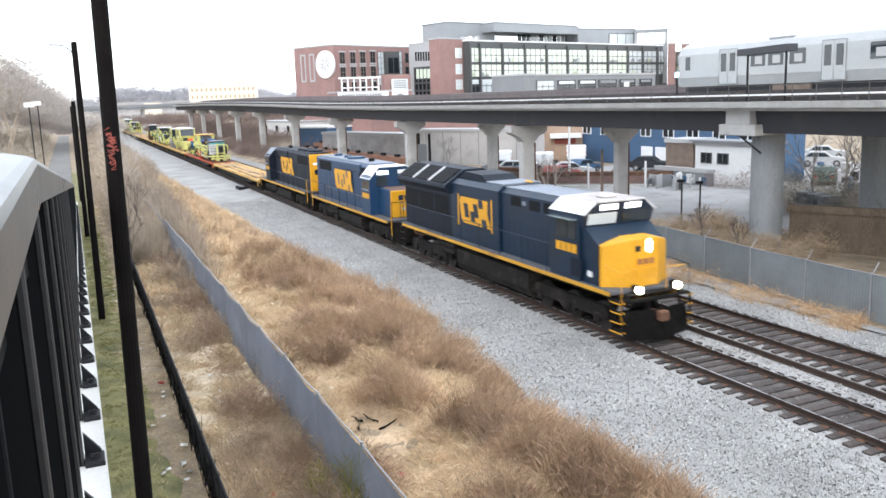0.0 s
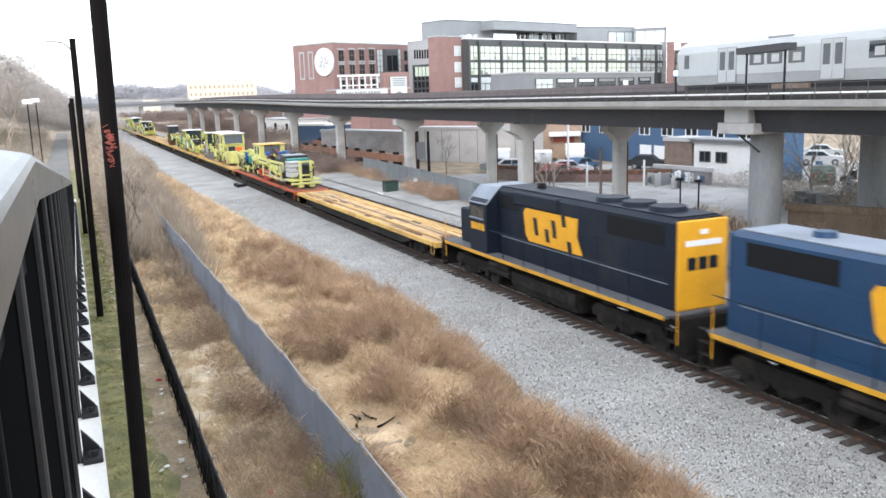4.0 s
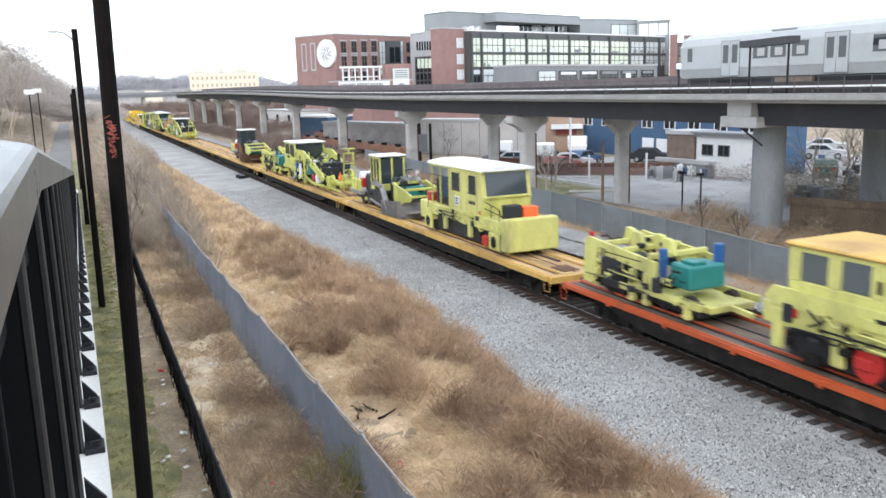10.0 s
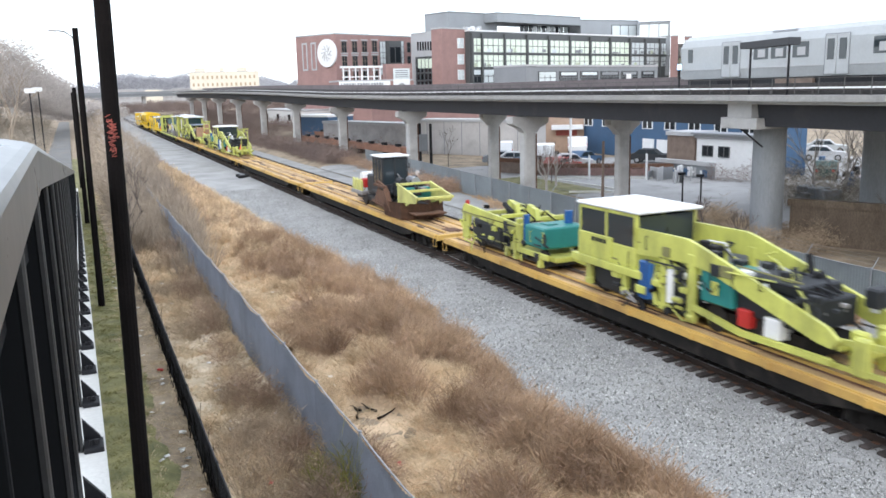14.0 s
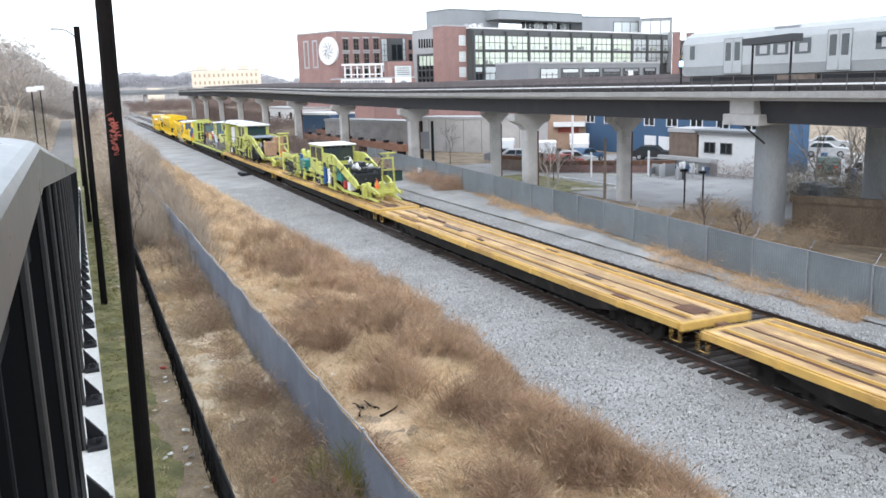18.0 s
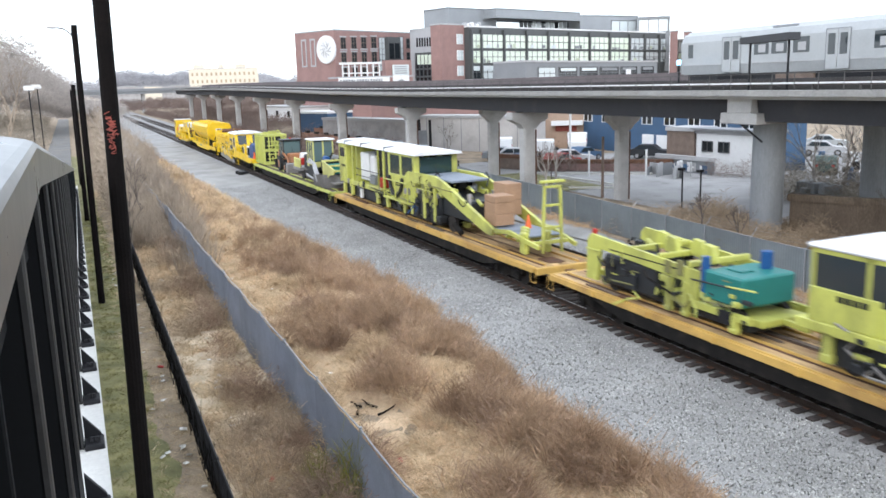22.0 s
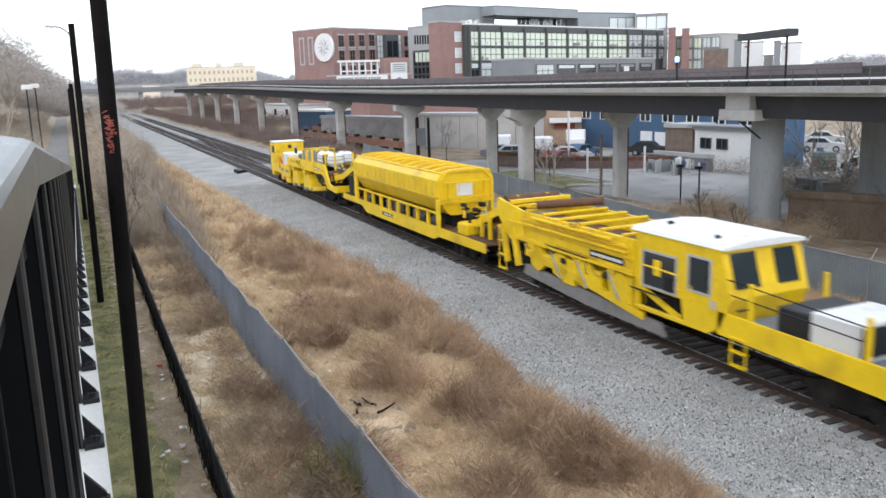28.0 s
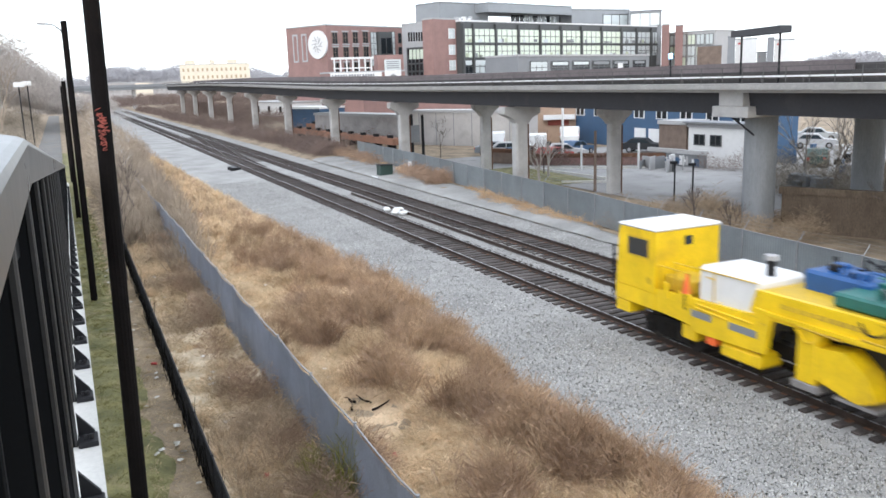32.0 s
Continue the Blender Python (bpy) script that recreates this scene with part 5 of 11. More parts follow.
clumps("margin_grass", scatter(5, 1300, 20, 130, lambda y: fence_x(y) - 1.6, lambda y: fence_x(y) - 0.1, lambda x, y, r: hum(x, y, 0.25, 4.0) > 0.05 - 0.3 * (x - fence_x(y) + 0.8), lambda r, x, y: r.uniform(0.5, 1.2)), 50, 0.2, 0.6, 0.4, 0.8, 0.0026, M["weed"], "tawny grass along the foot of the yard fence", 5, 0.35)
clumps("margin_brush", scatter(25, 420, 60, 130, lambda y: fence_x(y) - 1.7, lambda y: fence_x(y) - 0.1, lambda x, y, r: hum(x, y, 0.12, 9.0) > -0.1, lambda r, x, y: r.uniform(0.8, 1.4)), 130, 0.5, 1.2, 0.7, 1.1, 0.003, M["brush"], "rusty brown brush along the yard fence", 25, 0.14)
clumps("far_brush", scatter(7, 1300, 50, 330, lambda y: 2.2, lambda y: min(gravel_edge(y) + 0.3, 4.6 + (y - 50) * 0.07), lambda x, y, r: y > 75 or r.random() < (y - 45) / 30, lambda r, x, y: r.uniform(0.8, 1.4)), 150, 0.8, 2.2, 0.9, 1.1, 0.004, M["thicket"], "hazy tan brush along the line", 7, 0.12)
clumps("tall_brush", scatter(27, 170, 62, 230, lambda y: 1.6, lambda y: 4.6 + (y - 60) * 0.02, lambda x, y, r: True, lambda r, x, y: r.uniform(0.8, 1.3), 1.0), 500, 2.6, 4.8, 1.0, 0.7, 0.0035, M["thicket"], "tall hazy bare saplings along the fence", 27, 0.1)
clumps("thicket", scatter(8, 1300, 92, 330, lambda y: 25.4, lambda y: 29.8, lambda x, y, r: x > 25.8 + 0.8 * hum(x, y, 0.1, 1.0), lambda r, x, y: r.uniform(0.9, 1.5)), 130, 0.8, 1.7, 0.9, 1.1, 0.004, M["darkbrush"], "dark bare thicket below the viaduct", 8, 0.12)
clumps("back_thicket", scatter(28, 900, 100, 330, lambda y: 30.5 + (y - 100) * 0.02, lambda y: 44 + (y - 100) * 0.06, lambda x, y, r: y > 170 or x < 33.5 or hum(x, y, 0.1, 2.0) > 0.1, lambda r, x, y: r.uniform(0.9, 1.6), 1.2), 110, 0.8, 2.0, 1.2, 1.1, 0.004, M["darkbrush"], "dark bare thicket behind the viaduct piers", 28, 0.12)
clumps("yard_brush", scatter(9, 420, 24, 38, lambda y: fence_x(y) + 0.5, lambda y: 33.0, lambda x, y, r: hum(x, y, 0.3, 6.0) > -0.3 and (y > 28 or x < 28), lambda r, x, y: r.uniform(0.7, 1.4), 1.0), 420, 0.5, 1.5, 0.75, 1.1, 0.0016, M["yardbrush"], "tangled brown brush behind the yard fence", 9, 0.13)
clumps("column_brush", [(29.6 + 0.22 * (k % 5), 32.6 + 0.35 * (k // 3), 0.9 + 0.15 * (k % 3)) for k in range(12)], 260, 1.2, 2.6, 0.7, 0.9, 0.003, M["yardbrush"], "tangled brown shrub beside the station column", 43, 0.14)
clumps("lot_brush", scatter(41, 90, 31, 44, lambda y: 41.5, lambda y: 49.0, lambda x, y, r: hum(x, y, 0.3, 2.0) > -0.1, lambda r, x, y: r.uniform(0.8, 1.5), 1.0), 240, 1.2, 3.4, 0.8, 0.8, 0.0035, M["bankbrush"], "grey tangled brush on the lot under the platform", 41, 0.12)
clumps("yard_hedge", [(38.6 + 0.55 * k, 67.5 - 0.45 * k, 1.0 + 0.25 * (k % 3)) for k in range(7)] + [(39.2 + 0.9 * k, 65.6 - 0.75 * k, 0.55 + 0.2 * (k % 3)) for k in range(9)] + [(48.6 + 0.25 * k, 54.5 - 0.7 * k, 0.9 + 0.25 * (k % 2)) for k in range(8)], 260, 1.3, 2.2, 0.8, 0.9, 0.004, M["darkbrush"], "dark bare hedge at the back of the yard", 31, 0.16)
clumps("path_thicket", scatter(10, 1300, 45, 330, lambda y: -22 - y * 0.03, lambda y: -3.4 - (y - 45) * 0.012, lambda x, y, r: True, lambda r, x, y: r.uniform(1.0, 2.0), 1.3), 190, 1.0, 2.6, 1.3, 1.1, 0.005, M["bankbrush"], "bare thicket on the bank beside the path", 10, 0.1)
clumps("fence_brush", scatter(29, 150, 11, 60, 3.3, 4.3, lambda x, y, r: hum(x, y, 0.3, 11.0) > 0.05, lambda r, x, y: r.uniform(0.8, 1.3), 1.3) + [(4.1 + 0.1 * k, 20.7 + 0.25 * k, 1.1) for k in range(-2, 3)] + [(4.75, 31.5 + 0.3 * k, 1.3) for k in range(3)], 150, 0.5, 1.3, 0.45, 0.8, 0.0022, M["brush"], "dark brown brush against the slatted fence", 29, 0.16)


def bare_tree(name, x, y, h, r, seed, label, spread=0.5, levels=5, material=None, z=0.0):
    """A leafless tree: tapered trunk, limbs and fine twigs."""
    rng = random.Random(seed)
    tr, cr = bmesh.new(), bmesh.new()

    def grow(p, d, ln, rad, lev):
        q = p + d * ln
        rod(tr if lev >= levels - 1 else cr, p, q, rad, rad * 0.68, 6 if lev >= levels - 1 else 3)
        if lev == 0:
            return
        for _ in range(rng.choice((2, 3, 3)) if lev > 1 else 3):
            nd = (d + Vector((rng.uniform(-1, 1), rng.uniform(-1, 1), rng.uniform(-0.25, 0.5))) * spread).normalized()
            grow(p + d * ln * rng.uniform(0.6, 1.0), nd, ln * rng.uniform(0.55, 0.85), max(rad * 0.55, 0.006), lev - 1)
    grow(Vector((0, 0, -0.2)), Vector((rng.uniform(-0.06, 0.06), rng.uniform(-0.06, 0.06), 1)).normalized(), h * 0.33, r, levels)
    th = thing(name, label, "tree", pose(x, y, z))
    mm = material or M["twig"]
    part("trunk", tr, mm, th)
    part("crown", cr, mm, th)
    return th


tr_rng = random.Random(12)
for i in range(12):
    y = 95 + i * 12 + tr_rng.random() * 12
    bare_tree("bare_tree", -0.045 * y - 1.5 - tr_rng.random() * 8, y, 11 + 0.03 * y + tr_rng.random() * 3, 0.11 + 0.0004 * y, 40 + i, "tall leafless grey tree beside the path", 0.5, 6, M["thicket"])
for i, (x, y, h) in enumerate(((1.85, 38, 5.0), (3.3, 52, 6.0), (3.0, 66, 6.5), (3.4, 80, 6.5), (6.0, 92, 6.0), (7.0, 110, 6.5), (3.0, 100, 7.0), (5.0, 130, 7), (8.2, 150, 6), (4.0, 170, 7.5), (7.5, 190, 7))):
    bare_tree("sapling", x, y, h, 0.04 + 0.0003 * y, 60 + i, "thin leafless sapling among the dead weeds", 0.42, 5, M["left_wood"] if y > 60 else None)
for i, (x, y, h) in enumerate(((28.2, 29.5, 3.6), (29.0, 33.0, 3.2), (33.0, 23.5, 5.5), (36.5, 60, 4.5), (36, 80, 5.0), (44.5, 40, 7.0), (46.0, 39, 7.5), (47.5, 37.5, 8.0), (45, 36.5, 7), (33.5, 55.8, 4.2), (36.0, 58.5, 3.6))):
    bare_tree("bare_shrub", x, y, h, 0.05 + 0.07 * (i > 4), 80 + i, "leafless tangled shrub below the viaduct", 0.6, 5, M["left_wood"] if i > 4 else None)


def woods(name, az0, az1, dist, h, n, label, seed, swell=0.4, material=None, k=110, fine=0.07, wide=0.00013):
    """A far belt of bare trees: round-headed fans of fine twigs in one mesh."""
    rng = np.random.default_rng(seed)
    a = np.radians(rng.uniform(az0, az1, n))
    d = dist * rng.uniform(0.88, 1.15, n)
    hh = h * np.array([0.72 + swell * hum(math.degrees(v), seed, 0.55) for v in a]) * rng.uniform(0.6, 1.12, n)
    A, D, H = np.repeat(a, k), np.repeat(d, k), np.repeat(hh, k)
    t = rng.uniform(-1.9, 1.9, n * k)
    r = H * 0.42 * rng.random(n * k) ** 0.6 * rng.uniform(0.6, 1.1, n * k)
    u, z = r * np.sin(t), H * 0.56 + r * np.cos(t)
    x, y = D * np.sin(A) + u * np.cos(A), D * np.cos(A) - u * np.sin(A)
    ln = H * fine
    lx, ly = rng.normal(size=n * k) * ln * 0.9, rng.normal(size=n * k) * ln * 0.9
    return stems(name, x, y, np.maximum(0, z - ln * 0.5), ln, lx, ly, D * wide, material or M["haze_wood"], label, rng)


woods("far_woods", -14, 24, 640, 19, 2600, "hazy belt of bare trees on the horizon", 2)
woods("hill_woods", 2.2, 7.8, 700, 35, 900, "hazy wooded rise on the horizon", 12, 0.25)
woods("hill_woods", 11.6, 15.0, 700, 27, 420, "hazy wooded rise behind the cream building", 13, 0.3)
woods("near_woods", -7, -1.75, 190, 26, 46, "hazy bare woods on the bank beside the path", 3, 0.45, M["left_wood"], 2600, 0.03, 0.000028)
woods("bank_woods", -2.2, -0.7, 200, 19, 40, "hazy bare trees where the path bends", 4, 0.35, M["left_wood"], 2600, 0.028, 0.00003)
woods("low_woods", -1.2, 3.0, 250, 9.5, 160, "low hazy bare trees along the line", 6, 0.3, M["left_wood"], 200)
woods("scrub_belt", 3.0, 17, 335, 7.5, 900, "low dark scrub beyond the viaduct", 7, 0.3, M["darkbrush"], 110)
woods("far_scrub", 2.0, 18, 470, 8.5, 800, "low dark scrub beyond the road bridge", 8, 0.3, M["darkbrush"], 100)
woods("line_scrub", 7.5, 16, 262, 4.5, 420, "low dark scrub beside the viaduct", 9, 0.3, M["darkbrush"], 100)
woods("station_woods", 41, 66, 330, 17, 1500, "grey belt of bare trees behind the station", 5)


# ---- the train: materials ----
M.update(
    navy=mat("navy_paint", (0.0062, 0.02, 0.041), 0.45, var=0.2, scale=0.5, fine=8, dirt=0.25, dirt_col=(0.025, 0.03, 0.036), spec=0.35),
    navy2=mat("blue_paint", (0.0065, 0.038, 0.094), 0.42, var=0.18, scale=0.5, fine=8, dirt=0.15, dirt_col=(0.03, 0.04, 0.07)),
    navy3=mat("dull_blue_paint", (0.004, 0.009, 0.019), 0.6, var=0.25, scale=0.5, fine=8, dirt=0.3, dirt_col=(0.02, 0.022, 0.026), spec=0.25),
    gold=mat("golden_paint", (0.68, 0.33, 0.012), 0.45, var=0.12, scale=1.2, fine=14, dirt=0.1, dirt_col=(0.4, 0.22, 0.03)),
    roofgrey=mat("grey_roof", (0.2, 0.23, 0.27), 0.6, var=0.2, scale=0.8, fine=10, dirt=0.25, dirt_col=(0.1, 0.11, 0.13)),
    grime=mat("truck_grime", (0.013, 0.0115, 0.0105), 0.9, 0.0, spec=0.2, var=0.4, scale=3, fine=30, dirt=0.4, dirt_col=(0.05, 0.042, 0.035)),
    screen=mat("radiator_screen", (0.01, 0.0105, 0.012), 0.8, var=0.3, scale=6, fine=120, bump=0.6, spec=0.15),
    flatyel=mat("flatcar_yellow", (0.62, 0.39, 0.1), 0.6, var=0.2, scale=0.8, fine=12, dirt=0.6, dirt_col=(0.3, 0.16, 0.06), rnd=0.06),
    plank=mat("deck_plank", (0.62, 0.43, 0.21), 0.85, var=0.35, scale=1.6, fine=18, bump=0.5, dirt=1.05, dirt_col=(0.21, 0.105, 0.052), rnd=0.3, stretch=(3, 0.8, 1)),
    plankdk=mat("stained_deck", (0.16, 0.12, 0.09), 0.85, var=0.35, scale=0.9, fine=18, bump=0.5, dirt=0.4, dirt_col=(0.05, 0.04, 0.035), rnd=0.25, stretch=(3, 0.35, 1)),
    orange=mat("orange_paint", (0.46, 0.08, 0.02), 0.55, var=0.2, scale=0.9, fine=14, dirt=0.3, dirt_col=(0.2, 0.05, 0.02)),
    limepaint=mat("lime_yellow_paint", (0.54, 0.55, 0.12), 0.45, var=0.16, scale=1.3, fine=16, dirt=0.6, dirt_col=(0.17, 0.165, 0.06), stretch=(1, 1, 0.45)),
    limeold=mat("faded_lime_paint", (0.57, 0.555, 0.17), 0.55, var=0.18, scale=1.3, fine=16, dirt=0.5, dirt_col=(0.24, 0.22, 0.09), stretch=(1, 1, 0.45)),
    limegreen=mat("lime_green_paint", (0.5, 0.52, 0.13), 0.5, var=0.15, scale=1.0, fine=14, dirt=0.15, dirt_col=(0.18, 0.22, 0.05)),
    mow=mat("machine_yellow", (0.84, 0.56, 0.008), 0.4, var=0.14, scale=1.1, fine=14, dirt=0.3, dirt_col=(0.5, 0.3, 0.02)),
    mowd=mat("worn_machine_yellow", (0.62, 0.4, 0.02), 0.6, var=0.2, scale=1.5, fine=18, dirt=0.35, dirt_col=(0.25, 0.17, 0.05)),
    tealdk=mat("dull_green_paint", (0.02, 0.14, 0.12), 0.5, var=0.25, scale=1.5, fine=20, dirt=0.3, dirt_col=(0.03, 0.06, 0.06)),
    teal=mat("teal_paint", (0.02, 0.19, 0.17), 0.45, var=0.12, scale=1.5, fine=20),
    bluep=mat("bright_blue_paint", (0.015, 0.085, 0.26), 0.4, var=0.1, scale=2, fine=20),
    redp=mat("red_paint", (0.45, 0.025, 0.02), 0.45, var=0.15, scale=2, fine=20),
    cone=mat("orange_plastic", (0.8, 0.14, 0.03), 0.5, var=0.08),
    tank=mat("white_plastic", (0.72, 0.72, 0.7), 0.4, var=0.06, scale=2, fine=12, dirt=0.1, dirt_col=(0.5, 0.48, 0.42)),
    greysteel=mat("plough_steel", (0.29, 0.275, 0.265), 0.5, 0.3, var=0.25, scale=1.5, fine=20, dirt=0.3, dirt_col=(0.12, 0.1, 0.085)),
    engine=mat("engine_black", (0.017, 0.019, 0.022), 0.55, 0.1, var=0.3, scale=4, fine=40),
    carton=mat("carton_board", (0.36, 0.22, 0.13), 0.8, var=0.15, scale=2, fine=18, dirt=0.15, dirt_col=(0.2, 0.12, 0.07)),
    hose=mat("black_hose", (0.02, 0.02, 0.02), 0.6, var=0.2),
    headlamp=mat("lit_headlamp", (1.0, 0.88, 0.62), 0.3, var=0.0, glow=14.0),
    cabglass=glass("cab_glass", (0.03, 0.04, 0.045), 0.05, 0.7),
    palecab=glass("bright_cab_glass", (0.2, 0.25, 0.26), 0.08, 0.8),
    numlamp=mat("lit_number_board", (1.0, 1.0, 0.98), 0.5, var=0.0, glow=1.6),
    silver=mat("silver_metro_skin", (0.43, 0.445, 0.445), 0.42, 0.25, var=0.08, scale=0.6, fine=8, dirt=0.15, dirt_col=(0.36, 0.36, 0.37)),
)
M["walkgrey"] = mat("worn_walkway", (0.085, 0.09, 0.1), 0.8, var=0.25, scale=1.5, fine=14, dirt=0.4, dirt_col=(0.05, 0.045, 0.04))
M["sillgold"] = mat("dirty_golden_stripe", (0.62, 0.32, 0.02), 0.55, var=0.2, scale=0.6, fine=10, dirt=0.45, dirt_col=(0.24, 0.12, 0.03))
M["nosetop"] = mat("rusted_nose_top", (0.15, 0.085, 0.065), 0.8, var=0.3, scale=3, fine=20)
M["limedirt"] = mat("grimy_lime_edge", (0.2, 0.19, 0.07), 0.7, var=0.2)
M["seecab3"] = glass("grey_cab_glass", (0.1, 0.115, 0.12), 0.08, 0.7)
M["rooftop"] = mat("stained_roof_top", (0.5, 0.47, 0.45), 0.7, var=0.3, scale=2.5, fine=14, dirt=0.7, dirt_col=(0.3, 0.24, 0.21))
M["markrust"] = mat("dull_red_brown_mark", (0.3, 0.12, 0.04), 0.6, var=0.15)
M["panelnavy"] = mat("shaded_navy_front", (0.012, 0.022, 0.04), 0.4, var=0.15, scale=1, fine=8)
M["wheeldark"] = mat("oily_wheel", (0.03, 0.026, 0.024), 0.7, 0.2, var=0.3, scale=4, fine=30)
TRAIN = []
DECK = 1.1


def rail_thing(name, label, category, u, group=""):
    """A thing on the train whose own y runs back from u metres behind the train's datum."""
    th = thing(name, label, category, pose(XN, u, 0), group)
    TRAIN.append((th, u))
    return th


WHEEL = {}


def wheel_mesh(r, w):
    if (r, w) not in WHEEL:
        bm = bmesh.new()
        rod(bm, (-w / 2, 0, 0), (w / 2, 0, 0), r, seg=20)
        rod(bm, (w / 2 - 0.01, 0, 0), (w / 2 + 0.02, 0, 0), r + 0.03, seg=20)
        rod(bm, (-w / 2 - 0.03, 0, 0), (-w / 2, 0, 0), r * 0.35, seg=12)
        WHEEL[(r, w)] = finish(bm, "wheel", M["wheeldark"])
    return WHEEL[(r, w)]


def truck(th, y, axles, base, r=0.46, material=None, heavy=False):
    """A bogie: side frames, springs, journal boxes, a bolster, and its wheels."""
    mt_ = material or M["grime"]
    bm = bmesh.new()
    L = base / 2 + 0.35
    for sx in (-1.02, 1.02):
        if heavy:
            prism(bm, [(y - L - 0.25, 0.72), (y - L, 0.95), (y + L, 0.95), (y + L + 0.25, 0.72), (y + L + 0.2, 0.5), (y + 0.55, 0.5), (y + 0.4, 0.36), (y - 0.4, 0.36), (y - 0.55, 0.5), (y - L - 0.2, 0.5)], sx - 0.09, sx + 0.09, "x")
        else:
            prism(bm, [(y - L, 0.5), (y - L, 0.66), (y - 0.45, 0.84), (y + 0.45, 0.84), (y + L, 0.66), (y + L, 0.5), (y + L - 0.35, 0.42), (y + 0.4, 0.24), (y - 0.4, 0.24), (y - L + 0.35, 0.42)], sx - 0.08, sx + 0.08, "x")
        for k in (-0.18, 0.0, 0.18):
            rod(bm, (sx * 1.09, y + k, 0.28), (sx * 1.09, y + k, 0.66), 0.065, seg=6)
    box(bm, -1.05, 1.05, y - 0.22, y + 0.22, 0.5, 0.82, 0.02)
    for i in range(axles):
        yy = y + base * (i / (axles - 1) - 0.5)
        rod(bm, (-1.12, yy, r), (1.12, yy, r), 0.08, seg=8)
        for sx in (-1.12, 1.12):
            box(bm, sx - 0.09, sx + 0.09, yy - 0.16, yy + 0.16, r - 0.17, r + 0.17, 0.03)
    o = part("bogie", bm, mt_, th, "grimy cast steel bogie")
    for i in range(axles):
        yy = y + base * (i / (axles - 1) - 0.5)
        share("wheel", wheel_mesh(r, 0.13), o, pose(-0.75, yy, r + 0.002, 0, 0, 180))
        share("wheel", wheel_mesh(r, 0.13), o, pose(0.75, yy, r + 0.002))
    return o


def coupler(th, y, sgn, z=0.88):
    bm = bmesh.new()
    box(bm, -0.11, 0.11, min(y, y + sgn * 0.55), max(y, y + sgn * 0.55), z - 0.12, z + 0.12, 0.03)
    box(bm, -0.17, 0.17, min(y + sgn * 0.4, y + sgn * 0.68), max(y + sgn * 0.4, y + sgn * 0.68), z - 0.17, z + 0.17, 0.04)
    part("coupler", bm, M["rust"], th)


def handrail(name, th, pts, r, material, posts=(), drop=0.0):
    """A bent round rail with upright stanchions down from it."""
    bm = bmesh.new()
    for a, b in zip(pts, pts[1:]):
        rod(bm, a, b, r, seg=6)
    o = part(name, bm, material, th)
    for p in posts:
        bm = bmesh.new()
        rod(bm, p, (p[0], p[1], p[2] - drop), r, seg=6)
        part("stanchion", bm, material, o)
    return o


def ladder(th, x, y, z0, z1, w, n, material, name="steps"):
    bm = bmesh.new()
    for sy in (-w / 2, w / 2):
        box(bm, x - 0.02, x + 0.02, y + sy - 0.02, y + sy + 0.02, z0, z1)
    for i in range(n):
        z = z0 + 0.03 + (z1 - z0 - 0.06) * i / max(1, n - 1)
        box(bm, x - 0.09, x + 0.09, y - w / 2, y + w / 2, z - 0.015, z + 0.015)
    return part(name, bm, material, th)


def emblem(th, x, y0, y1, z0, z1, material, ground, gap, sgn=-1):
    """The road's mark, as a plain slanting golden slab crossed by short blue bars."""
    h, w = z1 - z0, y1 - y0
    lean = lambda z: 0.28 * (z - z0) / h - 0.12
    side = lambda d0, d1: (min(x + sgn * d0, x + sgn * d1), max(x + sgn * d0, x + sgn * d1))
    c = 0.16 * h
    prof = [(y0, z0), (y1 - c, z0), (y1, z0 + c), (y1, z1 - c), (y1 - c, z1), (y0, z1), (y0 + c, z0 + 0.5 * h)]
    bm = bmesh.new()
    prism(bm, [(y + lean(z), z) for y, z in prof], *side(0, 0.008), "x")
    slab = part("emblem_slab", bm, material, th, "golden slab of the road's emblem")
    for k, (u, v0, v1) in enumerate(((0.2, 0.0, 0.3), (0.25, 0.68, 1.0), (0.44, 0.3, 0.8), (0.58, 0.12, 0.5), (0.78, 0.24, 0.76))):
        ya, za, zb, d = y0 + u * w, z0 + v0 * h, z0 + v1 * h, gap * w
        bm = bmesh.new()
        prism(bm, [(ya - d + lean(za), za), (ya + d + lean(za), za), (ya + d + lean(zb), zb), (ya - d + lean(zb), zb)], *side(0.009, 0.013), "x")
        part("emblem_bar", bm, ground, slab)


def bars(name, th, x, y0, y1, z0, z1, n, material):
    """Unreadable lettering as a row of plain bars on a side at x."""
    for i in range(n):
        a = y0 + (y1 - y0) * i / n
        blk(name, th, material, min(x, x - 0.008), max(x, x - 0.008), a + 0.02, a + (y1 - y0) / n - 0.03, z0, z1)


